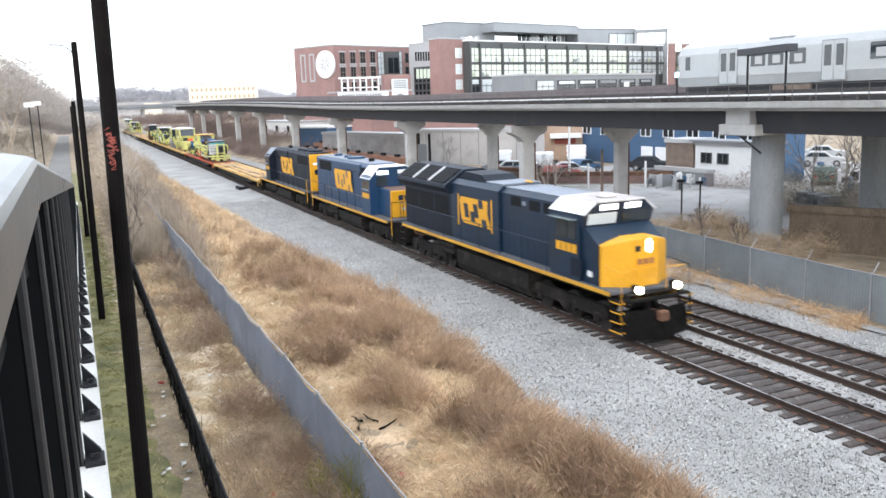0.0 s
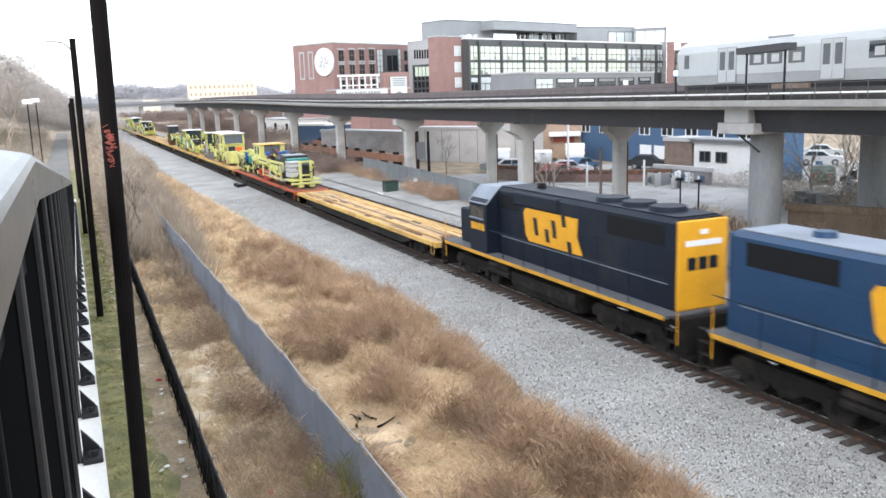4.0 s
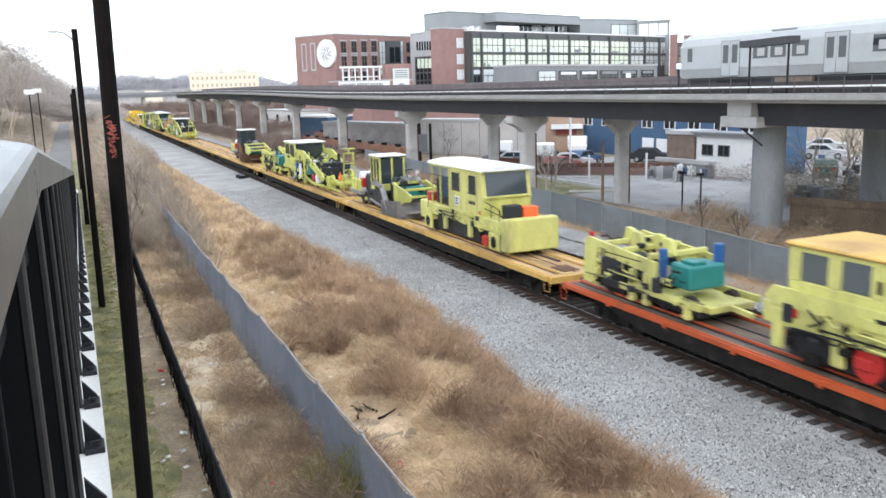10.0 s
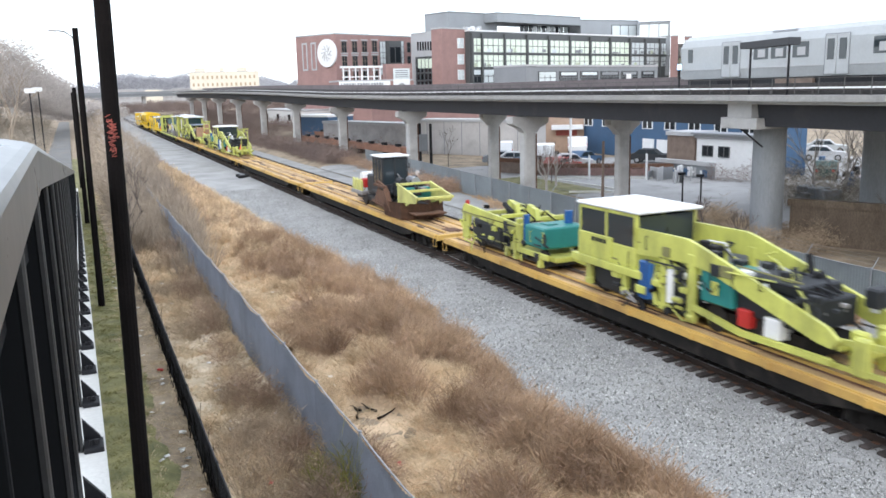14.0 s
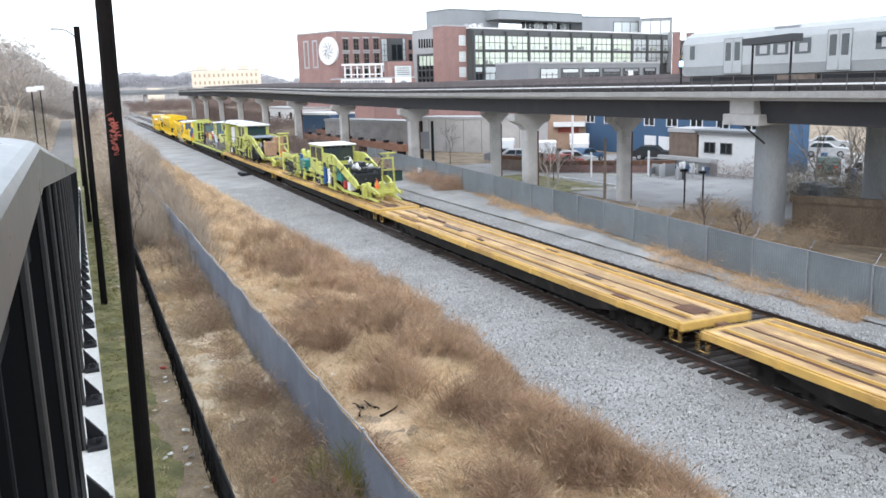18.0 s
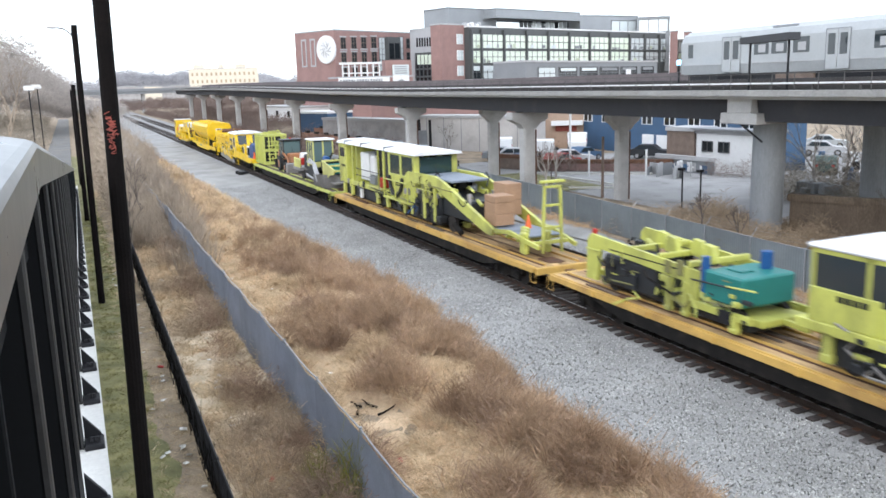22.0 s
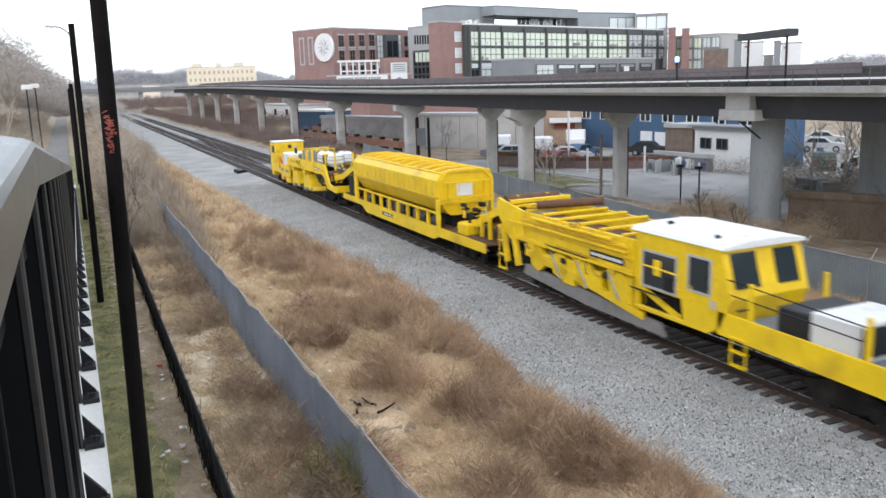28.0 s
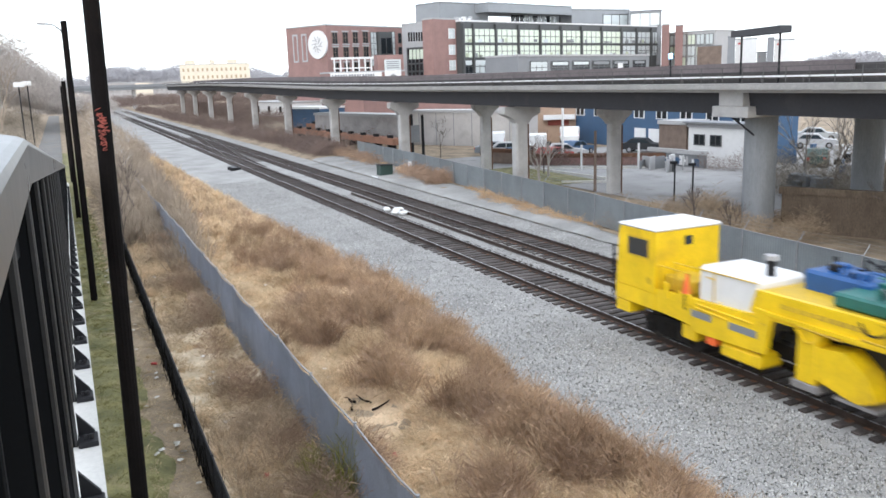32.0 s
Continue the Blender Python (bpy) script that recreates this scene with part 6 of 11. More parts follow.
# ---- locomotives ----


def loco_common(th, ln, deck, axles, base, t1, t2, blue, tank0, tank1):
    blk("underframe", th, M["grime"], -1.1, 1.1, 0.5, ln - 0.5, deck - 0.42, deck - 0.1, 0.02)
    blk("walkway", th, M["walkgrey"], -1.5, 1.5, 0.75, ln - 0.75, deck - 0.1, deck, 0.01)
    for sx in (-1.5, 1.5):
        blk("sill_stripe", th, M["sillgold"], min(sx, sx * 1.008), max(sx, sx * 1.008), 0.9, ln - 0.9, deck - 0.17, deck - 0.03, label="golden sill stripe")
    for y in (t1, t2):
        truck(th, y, axles, base, 0.51, heavy=True)
    bm = bmesh.new()
    prism(bm, [(-1.35, 0.62), (-1.2, 0.32), (1.2, 0.32), (1.35, 0.62), (1.35, deck - 0.45), (-1.35, deck - 0.45)], tank0, tank1)
    part("fuel_tank", bm, M["grime"], th, "grimy black fuel tank")
    for k in range(2):
        bar("air_reservoir", th, M["grime"], (-1.28, tank1 + 0.2, deck - 0.42 - 0.27 * k), (-1.28, tank1 + 2.0, deck - 0.42 - 0.27 * k), 0.14, seg=12)
    coupler(th, 0.55, -1)
    coupler(th, ln - 0.55, 1)


def road_diesel():
    """The leading wide-cab locomotive."""
    ln, dk = 20.8, 1.7
    th = rail_thing("locomotive", "navy blue wide-cab diesel locomotive with a golden nose, headlights lit", "locomotive", 21.5)
    loco_common(th, ln, dk, 3, 3.9, 4.1, 17.0, M["navy"], 6.6, 13.3)
    bl = M["navy"]
    # nose: a golden wedge before a blue sloping hood
    bm = bmesh.new()
    prism(bm, [(1.74, dk), (1.74, 3.1), (2.52, 3.64), (2.75, 3.64), (2.75, dk)], -1.38, 1.38, "x")
    part("nose_hood", bm, bl, th)
    bm = bmesh.new()
    plan = [(-1.34, 1.58, 3.1), (-0.55, 1.02, 3.32), (0.55, 1.02, 3.32), (1.34, 1.58, 3.1), (1.34, 1.735, 3.14), (-1.34, 1.735, 3.14)]
    lo = [bm.verts.new((x, y, dk - 0.02)) for x, y, z in plan]
    hi = [bm.verts.new((x, y, z)) for x, y, z in plan]
    ridge = [bm.verts.new((x, 1.735, 3.38)) for x in (0.5, -0.5)]
    for i in range(6):
        if i != 4:
            bm.faces.new((lo[i], lo[(i + 1) % 6], hi[(i + 1) % 6], hi[i]))
    bm.faces.new((lo[4], lo[5], hi[5], ridge[1], ridge[0], hi[4]))
    bm.faces.new(lo[::-1])
    for q in ((hi[0], hi[1], ridge[1], hi[5]), (hi[1], hi[2], ridge[0], ridge[1]), (hi[2], hi[3], hi[4], ridge[0])):
        bm.faces.new(q)
    part("nose_front", bm, M["gold"], th, "bright golden nose front")
    blk("nose_door", th, M["gold"], -0.35, 0.35, 0.99, 1.025, 2.0, 2.95, 0.01)
    for k in range(3):
        blk("nose_mark", th, M["markrust"], -0.32 + k * 0.24, -0.12 + k * 0.24, 0.972, 0.988, 2.46, 2.66)
    for sz in (3.0, 3.2):
        bar("headlight", th, M["headlamp"], (0.12, 0.93, sz), (0.12, 0.985, sz), 0.12, seg=16, label="lit round headlight")
    blk("nose_vent", th, M["dark"], -0.4, -0.18, 0.99, 1.0, 2.9, 3.1)
    blk("nose_ledge", th, M["gold"], -0.5, 0.5, 0.94, 1.02, 2.28, 2.33)
    blk("headlight_box", th, M["gold"], -0.06, 0.3, 0.96, 1.1, 2.86, 3.34, 0.03)
    for sx in (-0.62, 0.95):
        bar("ditch_light", th, M["headlamp"], (sx, 0.42, 1.72), (sx, 0.52, 1.72), 0.13, seg=16, label="lit ditch light")
        blk("lamp_bracket", th, M["grime"], sx - 0.1, sx + 0.1, 0.52, 0.8, 1.58, 1.84)
    blk("anticlimber", th, M["gold"], -0.95, 0.95, 0.5, 0.75, dk - 0.26, dk - 0.16, label="golden edge of the front platform")
    blk("front_platform", th, M["grime"], -1.45, 1.45, 0.45, 1.1, dk - 0.34, dk - 0.26)
    bm = bmesh.new()
    vs = [(-1.35, 0.55, 1.05), (1.35, 0.55, 1.05), (1.35, 0.35, 0.12), (0, -0.12, 0.1), (-1.35, 0.35, 0.12), (0, 0.25, 1.05)]
    v = [bm.verts.new(p) for p in vs]
    for q in ((0, 4, 3, 5), (5, 3, 2, 1)):
        bm.faces.new([v[i] for i in q])
    bmesh.ops.solidify(bm, geom=bm.faces[:], thickness=0.05)
    part("snow_plough", bm, M["grime"], th, "dark snow plough")
    for sx in (-1.4, 1.4):
        ladder(th, sx, 0.62, 0.35, dk - 0.3, 0.55, 4, M["grime"])
        for k in range(4):
            z = 0.38 + (dk - 0.71) * k / 3
            blk("step_edge", th, M["gold"], sx - 0.1, sx + 0.1, 0.33, 0.352, z - 0.02, z + 0.02)
            blk("step_edge", th, M["gold"], sx - 0.105 if sx < 0 else sx + 0.09, sx - 0.09 if sx < 0 else sx + 0.105, 0.352, 0.88, z - 0.018, z + 0.018)
        handrail("grab_rail", th, [(sx, 0.4, 0.7), (sx, 0.4, 2.4), (sx * 0.95, 1.5, 2.5)], 0.014, M["gold"] if sx < 0 else M["navy"])
    handrail("front_rail", th, [(-1.3, 0.48, 2.4), (-0.5, 0.48, 2.4)], 0.018, M["gold"], ((-0.5, 0.48, 2.4),), 0.75)
    handrail("front_rail", th, [(1.3, 0.48, 2.4), (0.5, 0.48, 2.4)], 0.018, M["gold"], ((0.5, 0.48, 2.4),), 0.75)
    # cab
    bm = bmesh.new()
    prism(bm, [(-1.48, dk), (-1.48, 4.12), (-1.05, 4.46), (1.05, 4.46), (1.48, 4.12), (1.48, dk)], 2.76, 4.75)
    cab = part("cab", bm, bl, th)
    for sx in (-1, 1):
        bm = bmesh.new()
        prism(bm, [(sx * 1.54, 4.1), (sx * 1.02, 4.5), (sx * 1.02, 4.46), (sx * 1.5, 4.07)], 2.38, 4.7)
        part("roof_slope", bm, M["white"], cab, "white sloping edge of the cab roof")
    blk("roof_top", cab, M["rooftop"], -1.02, 1.02, 2.3, 4.8, 4.462, 4.52, 0.01, "stained grey top of the cab roof")
    bm = bmesh.new()
    face = [(-1.42, 3.62), (-1.46, 4.08), (-1.02, 4.455), (1.02, 4.455), (1.46, 4.08), (1.42, 3.62)]
    fr = [bm.verts.new((x, 2.58 - 0.22 * (z - 3.62) / 0.84, z)) for x, z in face]
    bk = [bm.verts.new((x, 2.755, z)) for x, z in face]
    bm.faces.new(fr)
    bm.faces.new(bk[::-1])
    for i in range(6):
        bm.faces.new((fr[i], bk[i], bk[(i + 1) % 6], fr[(i + 1) % 6]))
    part("cab_front", bm, M["panelnavy"], cab, "dark sloping cab front")
    at = lambda z, o: 2.58 - 0.22 * (z - 3.62) / 0.84 - o
    # left screen gets the pale glass, a painted sky reflection
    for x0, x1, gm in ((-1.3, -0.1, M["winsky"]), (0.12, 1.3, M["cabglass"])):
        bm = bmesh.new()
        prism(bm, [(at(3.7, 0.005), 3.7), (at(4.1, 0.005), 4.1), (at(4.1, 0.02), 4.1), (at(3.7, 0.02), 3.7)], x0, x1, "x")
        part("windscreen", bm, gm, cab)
    for x0, x1 in ((-0.85, -0.12), (0.18, 0.85)):
        bm = bmesh.new()
        prism(bm, [(at(4.2, 0.005), 4.2), (at(4.4, 0.005), 4.4), (at(4.4, 0.03), 4.4), (at(4.2, 0.03), 4.2)], x0, x1, "x")
        part("number_board", bm, M["numlamp"], cab, "lit white number board")
    for sx, s in ((-1.49, -1), (1.49, 1)):
        for a, b in ((2.95, 3.45), (3.52, 4.2)):
            blk("side_window", cab, M["cabglass"], min(sx, sx + s * 0.015), max(sx, sx + s * 0.015), a, b, 3.15, 3.8)
        blk("sun_visor", cab, M["palecab"], min(sx, sx + s * 0.22), max(sx, sx + s * 0.22), 2.9, 4.5, 3.86, 3.9)
    bars("cab_number", cab, -1.485, 2.9, 4.3, 2.66, 2.98, 4, M["gold"])
    blk("door_panel", cab, M["navy3"], -1.495, -1.485, 2.6, 3.3, 1.85, 2.5)
    blk("step_notice", th, M["white"], -1.392, -1.38, 2.1, 2.4, 1.95, 2.15)
    # hoods
    bm = bmesh.new()
    prism(bm, [(-1.08, dk), (-1.08, 4.25), (-0.85, 4.42), (0.85, 4.42), (1.08, 4.25), (1.08, dk)], 4.76, 9.3)
    part("front_hood", bm, bl, th)
    bm = bmesh.new()
    prism(bm, [(-1.2, dk), (-1.2, 4.28), (-0.95, 4.48), (0.95, 4.48), (1.2, 4.28), (1.2, dk)], 9.31, 14.1)
    part("engine_hood", bm, bl, th)
    blk("hood_roof", th, M["roofgrey"], -0.84, 0.84, 4.9, 9.3, 4.421, 4.47, 0.01, "weathered grey hood roof")
    blk("hood_roof", th, M["roofgrey"], -0.9, 0.9, 9.4, 11.0, 4.482, 4.56, 0.01)
    bm = bmesh.new()
    prism(bm, [(11.0, 4.48), (11.6, 4.78), (13.3, 4.84), (14.1, 4.48)], -0.8, 0.8, "x")
    part("exhaust_housing", bm, M["navy3"], th)
    bm = bmesh.new()
    prism(bm, [(-1.2, dk), (-1.2, 3.75), (1.2, 3.75), (1.2, dk)], 14.1, 20.0)
    rh = part("radiator_hood", bm, M["navy3"], th)
    bm = bmesh.new()
    prism(bm, [(-1.2, 3.75), (-1.55, 4.05), (-1.52, 4.2), (-0.5, 4.86), (0.5, 4.86), (1.52, 4.2), (1.55, 4.05), (1.2, 3.75)], 14.0, 20.25)
    part("radiator_wing", bm, M["navy3"], rh)
    for k in range(3):
        bm = bmesh.new()
        prism(bm, [(-1.47, 4.245), (-0.56, 4.835), (-0.56, 4.87), (-1.47, 4.28)], 14.3 + k * 2.0, 15.95 + k * 2.0)
        part("radiator_grille", bm, M["screen"], rh, "black radiator grille")
    for k in range(2):
        bm = bmesh.new()
        prism(bm, [(-1.47, 4.25), (-0.56, 4.84), (-0.56, 4.875), (-1.47, 4.285)], 15.99 + k * 2.0, 16.26 + k * 2.0)
        part("wing_rib", bm, M["panell"], rh)
    for k in range(3):
        blk("air_filter", rh, M["screen"], -1.215, -1.2, 14.4 + k * 1.9, 16.1 + k * 1.9, 2.7, 3.6)
    for k in range(9):
        blk("hood_door", th, bl, -1.212, -1.2, 9.5 + k * 0.5, 9.95 + k * 0.5, 2.0, 2.35, 0.004)
    for k in range(8):
        blk("hood_door", th, bl, -1.092, -1.08, 4.95 + k * 0.53, 5.42 + k * 0.53, 1.85, 3.2, 0.004)
    for y0, z0 in ((5.0, 3.75), (6.1, 3.75), (7.6, 3.8)):
        blk("louvre", th, M["screen"], -1.095, -1.08, y0, y0 + 0.8, z0, z0 + 0.4)
    emblem(th, -1.201, 10.15, 13.05, 2.55, 3.75, M["gold"], bl, 0.075)
    for y in (9.95, 13.3):
        blk("emblem_bracket", th, M["gold"], -1.212, -1.2, y - 0.06, y + 0.06, 2.4, 3.85)
    blk("blanking_plate", th, M["roofgrey"], -1.1, -1.08, 7.2, 7.45, 3.88, 4.05)
    handrail("side_rail", th, [(-1.46, 1.9 + 2.9, 2.75), (-1.46, 20.2, 2.75)], 0.018, M["navy"], [(-1.46, 5.0 + k * 1.9, 2.75) for k in range(9)], 1.05)
    handrail("side_rail", th, [(1.46, 4.8, 2.75), (1.46, 20.2, 2.75)], 0.018, M["navy"], [(1.46, 5.0 + k * 1.9, 2.75) for k in range(9)], 1.05)
    bar("horn", th, M["gold"], (0.2, 8.9, 4.62), (0.2, 9.4, 4.62), 0.05)
    blk("aerial_dome", th, M["rooftop"], -0.3, 0.3, 3.0, 3.5, 4.521, 4.6, 0.03)
    ladder(th, -1.4, 20.1, 0.4, dk - 0.2, 0.5, 4, M["grime"])
    return th


def hood_unit(name, u, ln, flip, blue, label, cabwhite):
    """A four-axle hood locomotive; flip puts its cab at the rear."""
    dk = 1.5
    th = rail_thing(name, label, "locomotive", u)
    loco_common(th, ln, dk, 2, 2.75, 3.3, ln - 3.3, blue, 6.0, ln - 7.2)

    def Y(a, b=None):
        if b is None:
            return ln - a if flip else a
        return (ln - b, ln - a) if flip else (a, b)
    # cab and short nose
    blk("short_nose", th, blue, -0.95, 0.95, *Y(1.7, 3.7), dk, 3.1, 0.06)
    blk("nose_top", th, M["nosetop"] if not flip else blue, -0.8, 0.8, *Y(1.85, 3.6), 3.1, 3.112)
    blk("nose_front", th, M["gold"] if not flip else blue, -0.96, 0.96, *Y(1.6, 1.72), dk, 3.08, 0.05, "golden nose front" if not flip else "")
    if not flip:
        for k in range(3):
            blk("nose_mark", th, M["panelnavy"], -0.5 + k * 0.36, -0.2 + k * 0.36, 1.588, 1.6, 2.5, 2.8)
        for sx in (-0.2, 0.2):
            bar("nose_lamp", th, M["panell"], (sx, 1.54, 2.0), (sx, 1.6, 2.0), 0.1, seg=12)
        handrail("nose_rail", th, [(-1.2, 0.9, 2.5), (1.2, 0.9, 2.5)], 0.02, M["grime"], [(x, 0.9, 2.5) for x in (-1.2, -0.5, 0.5, 1.2)], 1.0)
    bm = bmesh.new()
    prism(bm, [(-1.5, dk), (-1.5, 3.68), (-0.9, 4.27), (0.9, 4.27), (1.5, 3.68), (1.5, dk)], *Y(3.7, 5.3))
    cab = part("cab", bm, blue, th)
    bm = bmesh.new()
    prism(bm, [(-1.54, 3.62), (-0.9, 4.32), (0.9, 4.32), (1.54, 3.68), (1.51, 3.66), (0.9, 4.275), (-0.9, 4.275), (-1.505, 3.62)], *Y(3.6, 5.4))
    part("cab_roof", bm, cabwhite, cab, "white cab roof" if cabwhite is M["white"] else "pale grey cab roof")
    a, b = Y(3.63, 3.702)
    for x0, x1 in ((-1.05, -0.4), (0.4, 1.05)):
        blk("windscreen", cab, M["cabglass"], x0, x1, a, b, 3.22, 3.75)
    blk("number_board", cab, M["numlamp"] if not flip else M["white"], -1.0, -0.3, a, b, 3.86, 4.08)
    blk("number_board", cab, M["white"], 0.3, 1.0, a, b, 3.86, 4.08)
    for sx in (-1.51, 1.5):
        blk("side_window", cab, M["cabglass"], sx, sx + 0.01, *Y(3.8, 4.4), 2.95, 3.5)
        blk("side_window", cab, M["cabglass"], sx, sx + 0.01, *Y(4.48, 5.05), 2.95, 3.5)
        blk("arm_rest", cab, M["roofgrey"], sx - (0.08 if sx < 0 else 0), sx + (0 if sx < 0 else 0.09), *Y(3.8, 5.05), 2.92, 2.98)
    n0, n1 = Y(3.8, 5.1)
    bars("cab_number", cab, -1.502, n0, n1, 2.45, 2.75, 4, M["gold"])
    # long hood
    bm = bmesh.new()
    prism(bm, [(-0.95, dk), (-0.95, 4.2), (-0.8, 4.35), (0.8, 4.35), (0.95, 4.2), (0.95, dk)], *Y(5.31, ln - 1.05))
    hood = part("long_hood", bm, blue, th)
    a, b = Y(ln - 1.05, ln - 0.93)
    end = M["gold"] if flip else blue
    blk("hood_end", th, end, -0.96, 0.96, a, b, dk, 4.3, 0.04, "golden hood end" if flip else "")
    if flip:
        for k in range(3):
            blk("end_mark", th, blue, -0.6 + k * 0.42, -0.28 + k * 0.42, a - 0.012, a, 2.75, 3.15)
        blk("end_board", th, M["white"], -0.7, 0.7, a - 0.012, a, 3.5, 3.68)
        blk("end_lamp", th, M["white"], -0.15, 0.15, a - 0.02, a, 3.85, 4.0)
    blk("hood_roof", hood, M["roofgrey"] if cabwhite is M["white"] else blue, -0.78, 0.78, *Y(5.4, ln - 1.2), 4.352, 4.4, 0.01)
    for k in range(3):
        y = Y(ln - 2.6 - k * 1.5) if flip else (10.6, 12.3, 14.6)[k]
        bar("radiator_fan", hood, blue, (0, y, 4.39), (0, y, 4.55), 0.62 if flip or k == 0 else 0.3, 0.58 if flip or k == 0 else 0.28, 20, "round roof fan")
    bar("exhaust", hood, M["grime"], (0, Y(7.4), 4.38), (0, Y(7.4), 4.6), 0.2, 0.17, 12)
    blk("dynamic_brake", hood, blue, -1.02, 1.02, *Y(6.8, 10.2), 3.75, 4.3, 0.06)
    blk("radiator_grille", hood, M["screen"], -0.965, -0.95, *Y(ln - 4.6, ln - 1.6), 3.45, 4.1, label="dark radiator grille")
    blk("air_intake", hood, M["screen"], -0.965, -0.95, *Y(5.6, 7.2), 3.5, 4.1)
    for k in range(11):
        blk("hood_door", hood, blue, -0.962, -0.95, *Y(5.6 + k * 0.9, 6.4 + k * 0.9), 1.75, 3.3, 0.004)
    e0, e1 = Y(8.5, 12.25) if not flip else (6.2, 10.2)
    emblem(th, -1.03 if not flip else -0.972, e0, e1, 2.4, 3.72, M["gold"], blue, 0.035)
    blk("white_line", hood, M["roofgrey"], -0.968, -0.963, *Y(5.6, ln - 1.4), 2.28, 2.31)
    for sx in (-1.46, 1.46):
        handrail("side_rail", th, [(sx, *Y(5.5, 5.5)[:1], 2.55), (sx, Y(ln - 0.9), 2.55)], 0.018, M["navy3"], [(sx, Y(5.0 + k * 1.7), 2.55) for k in range(int((ln - 6) / 1.7) + 1)], 1.05)
        for e in (0.62, ln - 0.62):
            ladder(th, sx * 0.96, e, 0.35, dk, 0.5, 4, M["grime"])
            handrail("grab_rail", th, [(sx, e - 0.3, 0.7), (sx, e - 0.3, 2.5)], 0.02, M["gold"])
    for e in (0.45, ln - 0.5):
        blk("pilot", th, M["grime"], -1.4, 1.4, e, e + 0.05, 0.2, dk - 0.1)
    return th


road_diesel()
hood_unit("locomotive", 42.87, 17.9, False, M["navy2"], "blue hood locomotive with white cab roof and golden nose", M["white"])
hood_unit("locomotive", 61.0, 17.9, True, M["navy3"], "dull blue hood locomotive with a golden end, cab at rear", M["roofgrey"])

# ---- flat cars ----


def flat_car(u, ln, frame_mat, deck_mat, label, dunnage=True):
    """A long flat car: fishbelly sills, planked deck with channels, end platforms, bogies."""
    th = rail_thing("flat_car", label, "flat car", u, "flat cars of the train")
    rng = random.Random(int(u * 10))
    low = 0.87 if frame_mat is M["flatyel"] else 0.93
    for sx in (-1.45, 1.37):
        bm = bmesh.new()
        prism(bm, [(0.5, 1.08), (0.5, low + 0.02), (2.6, low), (ln - 2.6, low), (ln - 0.5, low + 0.02), (ln - 0.5, 1.08)], sx, sx + 0.08, "x")
        part("side_sill", bm, frame_mat, th)
        # near-black web stands in for the shadow below the sill
        bm = bmesh.new()
        prism(bm, [(2.7, low - 0.002), (5.0, 0.44), (ln - 5.0, 0.44), (ln - 2.7, low - 0.002)], sx + (0.06 if sx < 0 else -0.04), sx + (0.12 if sx < 0 else 0.02), "x")
        part("belly_web", bm, M["grime"], th, "near-black lower web, coloured as the shadow below the sill")
        for k in range(8):
            y = 3.4 + k * (ln - 6.8) / 7
            blk("stake_pocket", th, frame_mat, sx - (0.06 if sx < 0 else -0.08), sx + (0 if sx < 0 else 0.14), y - 0.07, y + 0.07, 0.87, 1.06, 0.01)
    blk("centre_sill", th, M["grime"], -0.35, 0.35, 0.4, ln - 0.4, 0.55, 1.0)
    for y in (0.35, ln - 0.55):
        blk("end_sill", th, frame_mat, -1.35, 1.35, y, y + 0.2, 0.8, 1.07, 0.02)
    n = 9
    for i in range(n):
        x = -1.36 + i * 2.72 / n
        m = 4
        for j in range(m):
            a = 0.56 + (ln - 1.12) * j / m
            b = 0.56 + (ln - 1.12) * (j + 1) / m - 0.015
            blk("deck_board", th, deck_mat, x + 0.006, x + 2.72 / n - 0.006, a, b, 1.0, 1.075 + rng.uniform(-0.008, 0.006))
    for sx in (-0.8, 0.72):
        pri("deck_rail", th, frame_mat, [(sx, 1.07), (sx + 0.08, 1.07), (sx + 0.07, 1.15), (sx + 0.01, 1.15)], 0.7, ln - 0.7)
    # dark strips paint the shadow along the deck rails
    for sx in (-0.92, 0.8, -0.06):
        blk("deck_gap", th, M["rust"] if deck_mat is M["plank"] else M["dark"], sx, sx + 0.11, 0.7, ln - 0.7, 1.078, 1.086, label="dark strip along the deck, painted as shadow")
    for sx in (-1.36, 1.28):
        pri("deck_edge", th, frame_mat, [(sx, 1.07), (sx + 0.08, 1.07), (sx + 0.08, 1.11), (sx, 1.11)], 0.5, ln - 0.5)
    if dunnage:
        for k in range(18):
            y, x = rng.uniform(1, ln - 3), rng.choice((-0.5, -0.25, 0.1, 0.45, 0.95, -1.1))
            blk("dunnage", th, (M["rust"], M["plankdk"], M["plank"])[k % 3], x - 0.1, x + rng.uniform(0.0, 0.1), y, y + rng.uniform(0.4, 2.4), 1.085, rng.uniform(1.1, 1.15), 0.006)
    blk("bridge_plate", th, M["rust"], -0.45, 0.3, 0.9, 1.9, 1.085, 1.11, 0.005)
    for e in (0.35, ln - 0.35):
        bm = bmesh.new()
        rod(bm, (-1.42, e, 0.5), (-1.42, e, 1.0), 0.014, seg=6)
        rod(bm, (-1.42, e + 0.4 * (1 if e < 5 else -1), 0.5), (-1.42, e + 0.4 * (1 if e < 5 else -1), 1.0), 0.014, seg=6)
        rod(bm, (-1.42, e, 0.5), (-1.42, e + 0.4 * (1 if e < 5 else -1), 0.5), 0.014, seg=6)
        part("sill_step", bm, frame_mat, th)
    bar("brake_reservoir", th, M["grime"], (-0.7, ln * 0.42, 0.55), (-0.7, ln * 0.42 + 1.3, 0.55), 0.18, seg=12)
    truck(th, 3.2, 2, 1.75, 0.42)
    truck(th, ln - 3.2, 2, 1.75, 0.42)
